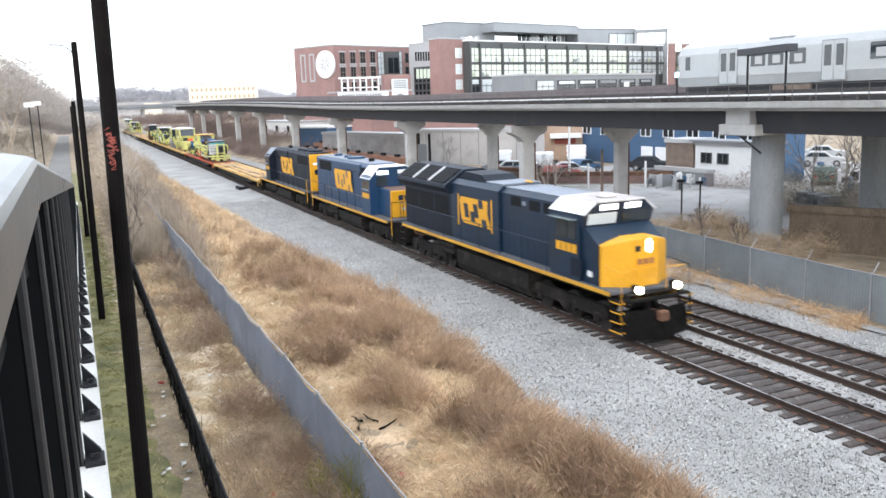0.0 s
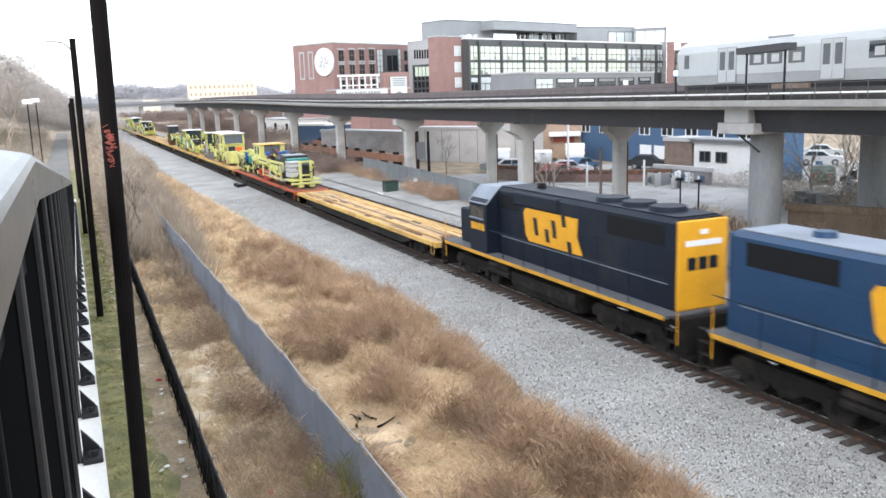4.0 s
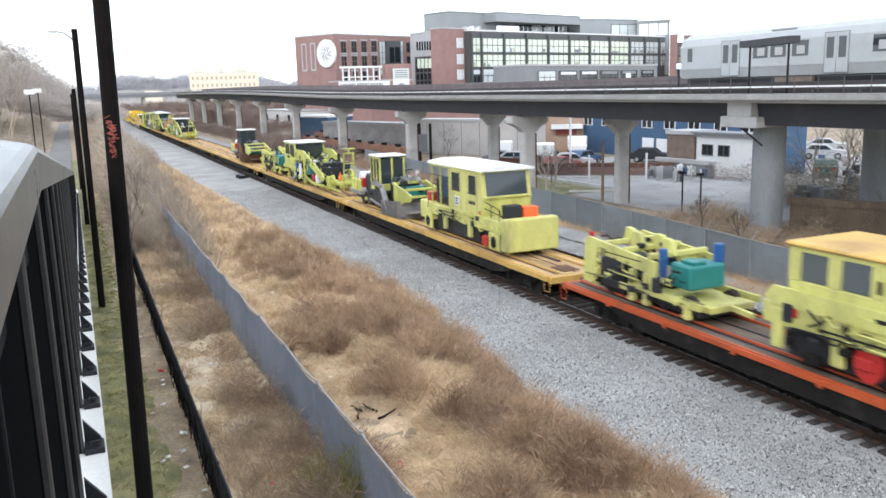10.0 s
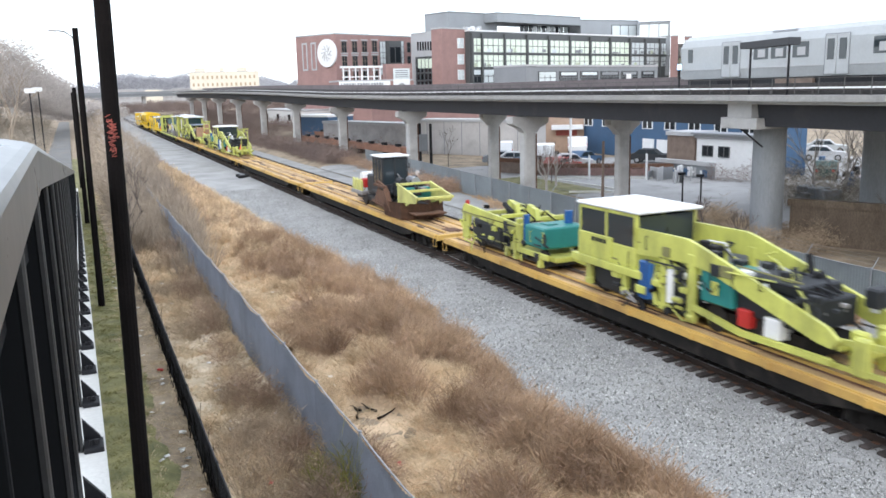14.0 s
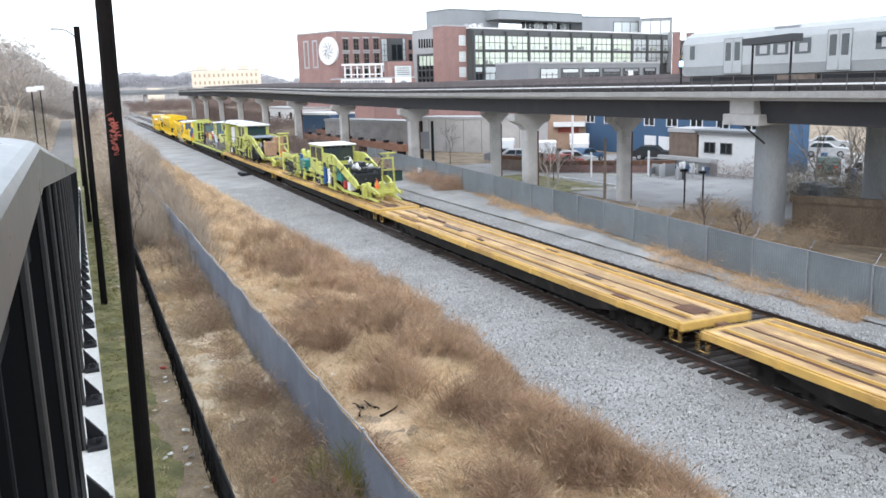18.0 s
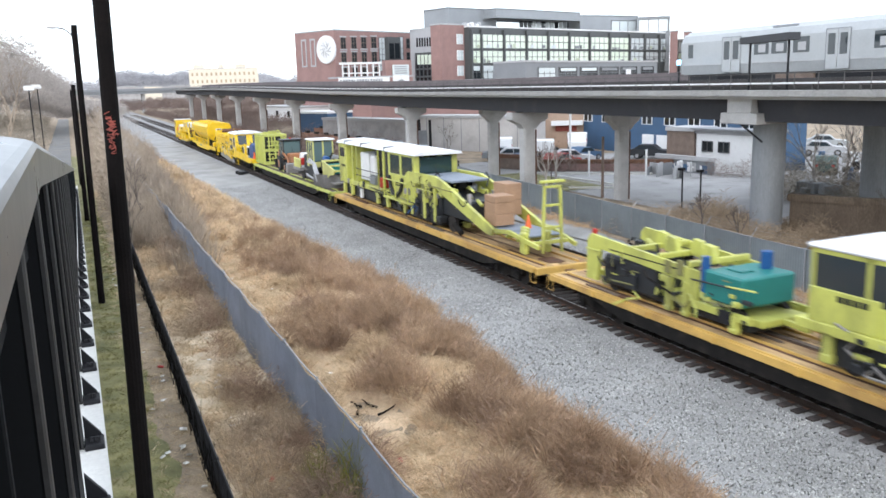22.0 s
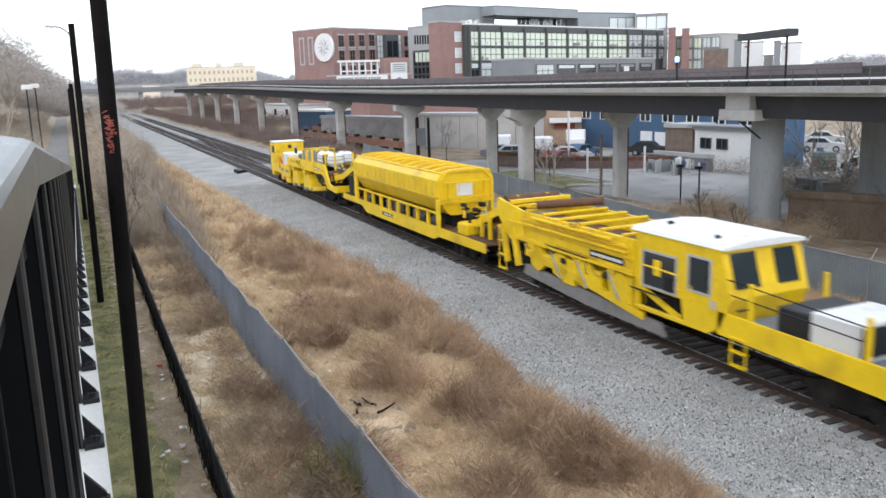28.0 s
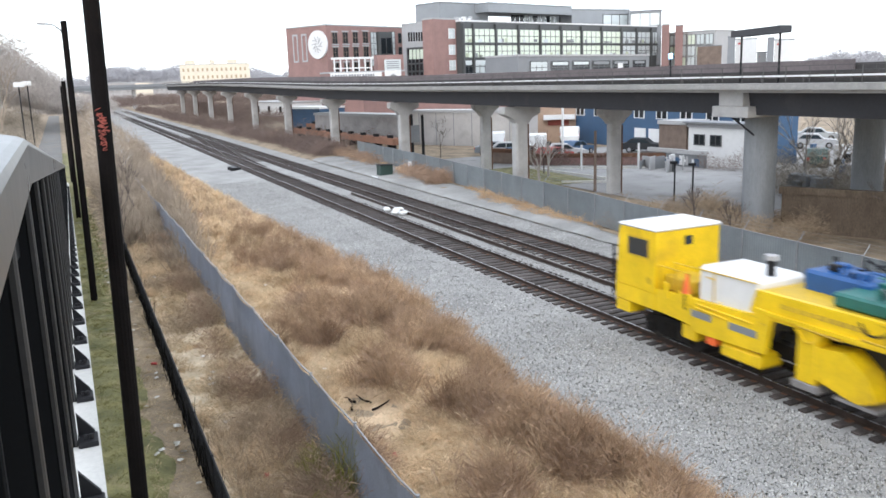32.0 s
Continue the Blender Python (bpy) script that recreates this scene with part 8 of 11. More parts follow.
def drone_tamper():
    """The long machine on the orange car: cab, long slotted beam, engine deck, front tool frame."""
    th = rail_thing("track_machine", "faded lime yellow track machine with a tan-roofed cab", "track machine", 107.15)
    rng = random.Random(31)
    P = M["limeold"]
    framed_cab(th, -1.2, 1.15, 12.3, 15.4, 2.6, 4.15, P, M["flatyel"], M["seecab3"], 0.2, 2, 0.42, 0.45)
    blk("cab_lower", th, P, -1.3, 1.2, 12.0, 16.2, 2.05, 2.62, 0.03)
    blk("red_lamp", th, M["redp"], -1.32, -1.3, 14.9, 15.3, 2.35, 2.6)
    blk("notice", th, M["white"], -1.315, -1.3, 13.5, 13.9, 2.2, 2.55)
    for sx in (-1.35, 1.2):
        bm = bmesh.new()
        prism(bm, [(1.6, 2.45), (1.6, 3.1), (15.8, 3.05), (16.1, 2.75), (15.7, 2.6), (8.2, 2.55), (7.8, 2.1), (3.2, 2.0)], sx, sx + 0.14, "x")
        part("main_beam", bm, P, th, "long lime yellow main beam")
        for y0, y1 in ((2.6, 6.6), (8.6, 12.4)):
            blk("beam_slot", th, M["dark"], sx - 0.012, sx, y0, y1, 2.8, 2.9)
        for y in (2.9, 4.9, 7.5, 10.8, 13.5, 15.6):
            blk("leg", th, P, sx, sx + 0.16, y - 0.2, y + 0.2, 1.45, 2.5, 0.03)
    blk("grey_panel", th, M["panel"], -1.37, -1.35, 1.75, 2.4, 2.35, 3.0)
    handrail("catwalk_rail", th, [(-1.5, 9.2, 2.0), (-1.5, 1.2, 1.75), (-1.2, -0.4, 1.75)], 0.04, M["steel"])
    blk("catwalk", th, P, -1.5, -1.2, 1.0, 8.8, 1.62, 1.7, 0.01)
    for y, m in ((12.6, M["redp"]), (10.4, M["redp"]), (9.9, M["redp"])):
        bar("red_guard", th, m, (-1.25, y, 1.75), (-1.15, y, 1.75), 0.45, seg=16, label="red wheel guard")
    blk("white_case", th, M["tank"], -1.3, -1.1, 7.0, 8.4, 1.5, 1.8, 0.03)
    blk("engine_cover", th, M["engine"], -0.85, 1.0, 2.5, 4.9, 3.0, 3.6, 0.05, "black engine cover")
    blk("cover_lid", th, M["panel"], -0.8, 0.95, 2.6, 4.8, 3.6, 3.64, 0.01)
    blk("engine_panel", th, M["engine"], -0.8, 0.9, 5.2, 7.2, 2.6, 3.3, 0.12)
    clutter(th, "engine_part", rng, 30, -0.9, 0.9, 5.0, 7.6, 2.9, 3.6, (M["engine"], M["navy2"], M["dark"], M["greysteel"], M["tealdk"]), 0.1, 0.28)
    blk("blue_case", th, M["bluep"], -0.4, 0.5, 7.0, 7.7, 3.0, 3.8, 0.08)
    clutter(th, "machinery", rng, 44, -0.95, 0.95, 7.4, 12.2, 2.6, 3.5, (M["engine"], M["redp"], M["bluep"], M["tank"], M["dark"]), 0.12, 0.34)
    blk("teal_tank", th, M["teal"], -0.9, 0.9, 1.3, 2.3, 2.3, 3.42, 0.06, "teal hydraulic tank")
    lk = blk("pale_locker", th, M["panell"], -1.2, -0.1, -0.1, 1.3, 2.0, 3.25, 0.03, "pale grey locker with dark shelf lines")
    for z in (2.4, 2.75, 3.08):
        blk("shelf_line", lk, M["dark"], -1.212, -1.2, -0.05, 1.25, z, z + 0.04)
        blk("shelf_line", lk, M["dark"], -1.15, -0.15, -0.112, -0.1, z, z + 0.04)
    blk("dark_case", th, M["engine"], -0.05, 0.9, -0.2, 1.2, 2.0, 3.0, 0.06)
    blk("nose_step", th, P, -1.35, 1.25, -1.0, 1.2, 1.7, 1.84, 0.03)
    clutter(th, "front_gear", rng, 16, -0.9, 0.9, -0.6, 1.2, 1.8, 3.0, (M["engine"], P, M["dark"], P), 0.15, 0.35)
    for sx in (-0.55, 0.35):
        blk("tool_post", th, P, sx, sx + 0.2, -1.0, -0.8, 1.3, 3.35, 0.03)
        blk("tool_foot", th, P, sx - 0.12, sx + 0.3, -1.25, -0.5, 1.2, 1.38, 0.03)
    for z in (1.75, 2.1, 3.2):
        blk("tool_bar", th, P, -0.55, 0.55, -0.96, -0.84, z, z + 0.14, 0.02)
    blk("tool_beam", th, P, -1.3, 1.2, -1.15, -0.95, 1.42, 1.6, 0.03)
    fittings(th, -1.35, 2.4, 15.4, 2.15, 2.75, 30, (P, M["dark"], M["engine"], P), 811)
    fittings(th, -1.3, 12.2, 16.0, 2.2, 2.55, 8, (P, M["dark"]), 812)
    seams(th, -1.35, (3.4, 5.2, 7.0, 9.4, 11.0), 2.62, 3.04, M["limedirt"])
    blk("chassis", th, M["grime"], -0.8, 0.8, 0.4, 15.8, 1.4, 1.75)
    blk("underframe", th, M["engine"], -1.1, 1.0, 2.2, 15.4, 1.3, 2.3, 0.04)
    clutter(th, "beam_gear", rng, 34, -1.34, -1.08, 2.5, 15.2, 1.35, 2.3, (M["engine"], M["redp"], P, M["grime"], M["dark"], M["greysteel"]), 0.12, 0.32)
    small_wheels(th, (3.4, 5.0, 12.4, 14.6), 0.4)
    return th


def crew_car():
    """The tall-cabbed machine on the second flat car."""
    th = rail_thing("track_car", "lime yellow track car with a white roof and blunt front", "track machine", 134.25)
    rng = random.Random(8)
    P = M["limeold"]
    blk("chassis", th, P, -1.25, 1.2, 2.6, 12.9, 2.05, 2.6, 0.04)
    blk("front_blade", th, P, -1.3, 1.25, 2.1, 2.7, 1.35, 2.75, 0.05, "blunt lime yellow front panel")
    bm = bmesh.new()
    prism(bm, [(4.9, 2.6), (4.72, 3.4), (4.95, 4.6), (8.7, 4.6), (8.7, 2.6)], -1.25, 1.2, "x")
    part("cabin", bm, P, th)
    bm = bmesh.new()
    prism(bm, [(-1.35, 4.6), (-1.3, 4.7), (-0.6, 4.8), (0.55, 4.8), (1.25, 4.7), (1.3, 4.6)], 4.5, 11.6)
    part("cabin_roof", bm, M["white"], th, "long white roof")
    bm = bmesh.new()
    prism(bm, [(4.7, 3.5), (4.915, 4.5), (4.9, 4.5), (4.685, 3.5)], -1.05, 1.0, "x")
    part("windscreen", bm, M["cabglass"], th)
    for y0, y1 in ((5.5, 6.35), (7.45, 8.45)):
        for sx in (-1.262, 1.2):
            blk("side_window", th, M["cabglass"], sx, sx + 0.012, y0, y1, 3.5, 4.35)
            blk("window_frame", th, M["dark"], sx + 0.002, sx + 0.01, y0 - 0.05, y1 + 0.05, 3.5, 3.545)
    blk("notice", th, M["white"], -1.262, -1.25, 7.55, 8.15, 2.85, 3.25)
    for k in range(3):
        blk("notice_bar", th, M["navy2"], -1.268, -1.263, 7.62, 8.08, 2.89 + k * 0.12, 2.96 + k * 0.12)
    bars("fleet_number", th, -1.252, 5.6, 6.4, 3.05, 3.2, 4, M["dark"])
    seams(th, -1.25, (5.35, 6.55, 7.35), 2.65, 4.55, M["limedirt"])
    fittings(th, -1.25, 3.0, 12.6, 2.1, 2.55, 26, (P, M["dark"], P, M["engine"]), 821)
    for z in (2.62, 2.36):
        handrail("side_bar", th, [(-1.3, 4.6, z), (-1.3, 9.0, z)], 0.022, P)
    blk("red_marker", th, M["redp"], -1.27, -1.25, 4.95, 5.15, 2.7, 2.85)
    blk("roof_edge", th, P, -1.3, -1.24, 4.7, 11.5, 4.5, 4.6)
    for y0, y1, z0, z1 in ((4.62, 4.72, 3.42, 3.5),):
        blk("windscreen_sill", th, P, -1.2, 1.15, y0 - 0.05, y1, z0, z1)
    for k in range(5):
        blk("roof_plate", th, M["tank"], -0.55, 0.5, 4.9 + k * 1.3, 5.9 + k * 1.3, 4.8, 4.815)
    for y in (9.0, 10.2, 11.4):
        for sx in (-1.2, 1.1):
            blk("roof_post", th, P, sx, sx + 0.08, y, y + 0.08, 2.6, 4.6)
    blk("engine_block", th, M["engine"], -1.05, 1.0, 8.9, 11.2, 2.6, 3.9, 0.08, "dark open engine bay")
    blk("teal_case", th, M["navy2"], -1.1, -0.4, 9.2, 10.4, 3.0, 4.0, 0.04)
    blk("red_box", th, M["redp"], -1.15, -0.6, 11.7, 12.3, 2.6, 3.1, 0.04)
    blk("rear_deck", th, P, -1.3, 1.25, 11.3, 13.0, 1.75, 2.65, 0.05)
    handrail("front_rail", th, [(-1.2, 4.6, 3.3), (-1.2, 3.0, 3.1), (-1.2, 2.7, 2.75)], 0.02, M["dark"], ((-1.2, 3.9, 3.2), (-1.2, 3.0, 3.1)), 0.55)
    handrail("front_rail", th, [(-1.2, 4.6, 3.0), (-1.2, 2.8, 2.85)], 0.02, M["dark"])
    blk("toolbox", th, M["engine"], -0.9, -0.2, 2.8, 3.4, 2.6, 3.25, 0.03)
    blk("orange_box", th, M["cone"], -0.1, 0.6, 2.8, 3.4, 2.6, 3.15, 0.03, "orange box")
    for sx in (-1.28, 1.2):
        for y in (3.5, 11.9):
            blk("axle_guard", th, P, sx, sx + 0.1, y - 0.55, y + 0.55, 1.3, 2.05, 0.04)
            bar("guard_boss", th, M["grime"], (sx - 0.03, y, 1.65), (sx + 0.13, y, 1.65), 0.26, seg=14)
    clutter(th, "running_gear", rng, 20, -1.1, 1.1, 4.4, 10.8, 1.45, 2.0, (M["engine"], M["grime"], P, M["redp"]), 0.14, 0.34)
    blk("underframe", th, M["engine"], -1.02, 1.0, 4.2, 11.2, 1.32, 2.04, 0.04)
    for y in (6.4, 9.6):
        blk("hanger", th, P, -1.26, -1.1, y - 0.16, y + 0.16, 1.5, 2.06, 0.02)
    blk("red_guard", th, M["redp"], -1.27, -1.0, 4.3, 4.9, 1.35, 1.8, 0.05, "red guard under the cab")
    for z in (3.1, 3.6, 4.05):
        handrail("bay_rail", th, [(-1.24, 8.9, z), (-1.24, 11.5, z)], 0.016, M["dark"])
    small_wheels(th, (3.5, 11.9), 0.42)
    return th


M["seecab2"] = glass("green_cab_glass", (0.02, 0.045, 0.045), 0.06, 0.7)


def long_machine():
    """The long white-roofed machine: open crew bay, two cabs, arched front booms, cartons on the nose."""
    th = rail_thing("long_machine", "long lime yellow track machine with a white roof", "track machine", 272.2)
    rng = random.Random(77)
    P = M["limepaint"]
    blk("chassis", th, P, -1.25, 1.2, 12.0, 25.9, 2.06, 2.35, 0.03)
    bm = bmesh.new()
    prism(bm, [(-1.4, 4.62), (-1.35, 4.74), (-0.6, 4.84), (0.55, 4.84), (1.3, 4.74), (1.35, 4.62)], 11.5, 25.9)
    part("roof", bm, M["white"], th, "long white roof")
    framed_cab(th, -1.28, 1.2, 11.9, 16.0, 2.35, 4.6, P, M["white"], M["seecab2"], 0.0, 2, 0.3, 0.48)
    blk("rear_cab", th, P, -1.3, 1.22, 24.1, 25.8, 2.35, 4.6, 0.04, "lime yellow rear cab")
    blk("rear_cab_window", th, M["cabglass"], -1.312, -1.3, 24.5, 25.5, 3.75, 4.35)
    bars("fleet_number", th, -1.302, 24.4, 25.3, 3.1, 3.25, 4, M["dark"])
    blk("bulkhead", th, P, -1.2, 1.15, 22.2, 22.35, 2.35, 4.6)
    for y, sx in ((16.9, -1.28), (22.9, -1.28), (17.9, -1.28), (16.9, 1.14), (19.4, 1.14), (22.9, 1.14)):
        blk("bay_post", th, P, sx, sx + 0.12, y - (0.1 if y != 17.9 else 0.03), y + (0.1 if y != 17.9 else 0.03), 2.35, 4.6, 0.02)
    blk("white_locker", th, M["tank"], -1.0, 0.4, 20.4, 22.0, 2.5, 4.2, 0.05, "white locker in the open bay")
    blk("white_drum", th, M["tank"], -1.02, -0.62, 19.3, 20.15, 2.9, 4.1, 0.12)
    blk("grey_case", th, M["panel"], -1.05, -0.62, 19.2, 20.2, 2.37, 2.88, 0.04)
    blk("dark_bay", th, M["engine"], -0.6, 1.1, 16.6, 20.3, 2.4, 4.5, 0.03)
    blk("bay_back", th, M["engine"], 0.5, 1.1, 20.35, 22.1, 2.4, 4.5, 0.03)
    blk("red_can", th, M["redp"], -1.15, -0.75, 17.4, 18.0, 2.36, 2.95, 0.05, "red fuel can")
    handrail("bay_rail", th, [(-1.3, 22.1, 3.2), (-1.3, 16.9, 3.2)], 0.025, M["dark"])
    handrail("bay_rail", th, [(-1.3, 22.1, 2.8), (-1.3, 19.4, 2.8)], 0.025, M["dark"])
    blk("gangway", th, P, -1.5, -1.25, 12.2, 16.4, 2.0, 2.1, 0.02)
    handrail("gangway_rail", th, [(-1.5, 16.2, 3.1), (-1.5, 12.4, 3.1)], 0.04, P, ((-1.5, 16.2, 3.1), (-1.5, 14.3, 3.1), (-1.5, 12.4, 3.1)), 1.0)
    for sx in (-1.3, 1.15):
        bm = bmesh.new()
        prism(bm, [(14.2, 1.95), (13.7, 1.9), (13.3, 2.9), (12.6, 3.2), (9.0, 3.2), (8.2, 3.0), (3.6, 1.85), (2.8, 1.75), (2.6, 2.05), (3.2, 2.25), (8.0, 3.6), (9.0, 3.78), (12.8, 3.75), (13.8, 3.2)], sx, sx + 0.15, "x")
        part("side_boom", bm, P, th, "arched lime yellow side boom")
        for y in (12.4, 10.6, 9.2):
            blk("leg", th, P, sx, sx + 0.15, y - 0.13, y + 0.13, 1.5, 3.3, 0.02)
        bm = bmesh.new()
        strip(bm, [(sx * 0.9, 3.0, 1.95), (sx * 0.85, 1.4, 2.1), (sx * 0.7, -0.8, 1.75)], 0.12, 0.16)
        part("nose_rail", bm, P, th)
    for y in (2.9, 1.9, 0.9, -0.2):
        blk("cross_member", th, P, -1.0, 1.0, y - 0.07, y + 0.07, 1.75, 1.9, 0.02)
    blk("nose_deck", th, M["roofgrey"], -0.9, 0.85, 0.4, 3.4, 1.95, 2.02)
    for k in range(6):
        blk("clamp_block", th, P, -1.0 + 0.35 * k, -0.78 + 0.35 * k, 0.2 + (k % 3) * 0.6, 0.7 + (k % 3) * 0.6, 1.3, 2.2, 0.05)
    for x in (-0.45, 0.45):
        bm = bmesh.new()
        beam(bm, (x, -0.3, 1.4), (x * 0.8, -0.3, 4.1), 0.1, 0.1)
        part("mast_post", bm, P, th)
    for z in (2.4, 3.3, 4.05):
        blk("mast_rung", th, P, -0.42, 0.42, -0.35, -0.25, z, z + 0.09)
    blk("mast_head", th, P, -0.55, 0.55, -0.4, -0.2, 4.25, 4.36, 0.02)
    for y in (16.3, 20.6, 24.0):
        blk("roof_joint", th, M["panel"], -1.42, 1.36, y, y + 0.06, 4.6, 4.852)
    fittings(th, -1.25, 12.2, 25.6, 1.95, 2.35, 34, (P, M["dark"], M["engine"], P, M["greysteel"]), 831)
    fittings(th, -1.3, 4.0, 12.8, 2.4, 3.5, 16, (P, M["dark"], M["limedirt"]), 832)
    seams(th, -1.3, (24.3, 25.6), 2.4, 4.55, M["limedirt"])
    for y in (9.4, 10.7, 12.0):
        bar("drive_wheel", th, M["engine"], (-1.24, y, 1.95), (-1.12, y, 1.95), 0.52, seg=20)
    # cartons strapped on the nose
    for i, (x0, x1, y0, y1, z0, z1) in enumerate(((-0.95, 0.0, 3.0, 4.1, 2.1, 2.6), (-0.95, 0.0, 3.02, 4.1, 2.61, 3.1), (-0.95, 0.0, 3.0, 4.08, 3.11, 3.4), (0.2, 1.0, 4.2, 5.5, 2.3, 3.0), (0.2, 1.0, 4.2, 5.5, 3.01, 3.75))):
        blk("carton", th, M["carton"], x0, x1, y0, y1, z0, z1, 0.02, "brown carton" if i == 0 else "")
    bm = bmesh.new()
    rod(bm, (0.3, 2.3, 2.0), (0.3, 2.3, 2.6), 0.16, 0.03, 12)
    part("safety_cone", bm, M["cone"], th, "orange safety cone")
    blk("engine_bay", th, M["engine"], -0.95, 0.95, 5.4, 11.6, 1.9, 2.9, 0.06)
    blk("engine_roof", th, M["roofgrey"], -1.0, 1.0, 7.6, 11.6, 3.55, 3.66, 0.02)
    clutter(th, "machinery", rng, 34, -0.95, 0.95, 5.2, 11.4, 2.6, 3.4, (M["engine"], M["dark"], P, M["engine"], M["greysteel"]), 0.14, 0.36)
    clutter(th, "work_head", rng, 40, -1.1, 1.1, 6.2, 25.0, 1.35, 2.0, (M["engine"], M["grime"], P, M["engine"]), 0.16, 0.4)
    blk("underframe", th, M["engine"], -1.05, 1.0, 14.6, 25.3, 1.32, 1.99, 0.04)
    blk("arch_gear", th, M["engine"], -1.12, 1.05, 8.9, 13.1, 1.3, 2.85, 0.1, "black gear under the arched boom")
    clutter(th, "arch_fitting", rng, 26, -1.26, -1.05, 8.8, 13.0, 1.5, 2.9, (M["engine"], M["dark"], M["greysteel"], P, M["bluep"]), 0.12, 0.34)
    for y, m in ((25.0, P), (23.3, P), (21.4, M["tank"]), (18.2, P), (16.4, P), (13.6, P)):
        blk("hanger", th, m, -1.28, -1.1, y - 0.17, y + 0.17, 1.4, 2.02, 0.02)
    clutter(th, "side_gear", rng, 14, -1.3, -1.15, 12.5, 16.0, 1.5, 2.2, (M["engine"], M["grime"], P, M["dark"]), 0.1, 0.26)
    bm = bmesh.new()
    loop = [(-1.36, 14.6 + 1.05 * math.cos(math.pi * (1 + k / 10)), 3.3 + 1.0 * math.sin(math.pi * (1 + k / 10))) for k in range(11)]
    rings = []
    for k, (x, y, z) in enumerate(loop):
        t = math.pi * (1 + k / 10)
        rings.append([bm.verts.new((x + 0.11 * math.sin(v), y + 0.11 * math.cos(v) * math.cos(t), z + 0.11 * math.cos(v) * math.sin(t))) for v in (i * math.pi / 4 for i in range(8))])
    for a, b in zip(rings, rings[1:]):
        for i in range(8):
            bm.faces.new((a[i], a[(i + 1) % 8], b[(i + 1) % 8], b[i]))
    part("hose_loop", bm, M["hose"], th, "thick black hose hanging in a loop")
    blk("cab_slot", th, M["dark"], -1.292, -1.282, 14.2, 14.9, 2.95, 3.02)
    blk("cab_slot", th, M["dark"], -1.292, -1.282, 14.2, 14.9, 2.82, 2.88)
    small_wheels(th, (8.0, 10.4, 14.5, 18.5, 24.5), 0.42)
    return th


M["tanorange"] = mat("faded_orange_paint", (0.42, 0.17, 0.065), 0.55, var=0.25, scale=2.0, fine=14, dirt=0.5, dirt_col=(0.16, 0.1, 0.07))
M["seecab"] = glass("tinted_cab_glass", (0.1, 0.15, 0.15), 0.05, 0.8)


def backhoe():
    th = rail_thing("backhoe", "dull orange and black backhoe loader with a folded rear arm", "backhoe", 311.75)
    O = M["tanorange"]
    framed_cab(th, -0.8, 0.75, 1.6, 3.4, 2.3, 3.75, M["engine"], M["engine"], M["seecab"], 0.1, 2, 0.08, 0.2)
    blk("hood", th, M["tanorange"], -0.5, 0.45, 0.1, 1.6, 1.9, 2.7, 0.08, "dull orange engine hood")
    for y, r in ((0.7, 0.45), (3.2, 0.66)):
        for sx in (-0.95, 0.75):
            o = bar("tyre", th, M["rubber"], (sx, y, DECK + r), (sx + 0.3, y, DECK + r), r, seg=24, label="black rubber tyre")
            bar("rim", o, M["tanorange"], (sx - 0.01, y, DECK + r), (sx + 0.31, y, DECK + r), r * 0.5, seg=16)
    bm = bmesh.new()
    strip(bm, [(-0.2, 4.0, 2.0), (-0.2, 4.9, 2.95), (-0.3, 6.0, 2.55), (-0.3, 6.3, 1.7)], 0.22, 0.28)
    part("rear_arm", bm, O, th)
    bm = bmesh.new()
    prism(bm, [(6.0, 1.15), (6.6, 1.2), (6.8, 1.8), (6.2, 1.95)], -0.65, 0.1, "x")
    part("rear_bucket", bm, M["grime"], th)
    for sx in (-0.75, 0.65):
        bm = bmesh.new()
        strip(bm, [(sx, 2.0, 2.7), (sx, 0.4, 2.4), (sx, -0.5, 1.6)], 0.1, 0.2)
        part("loader_arm", bm, O, th)
    bm = bmesh.new()
    prism(bm, [(-0.9, 1.15), (-1.0, 1.9), (-0.6, 2.0), (-0.4, 1.2)], -1.05, 1.0, "x")
    part("front_bucket", bm, M["greysteel"], th)
    bar("beacon", th, M["redp"], (0, 2.4, 3.86), (0, 2.4, 4.0), 0.08)
    blk("chassis", th, M["grime"], -0.4, 0.35, 0.2, 4.2, 1.4, 1.95)
    return th


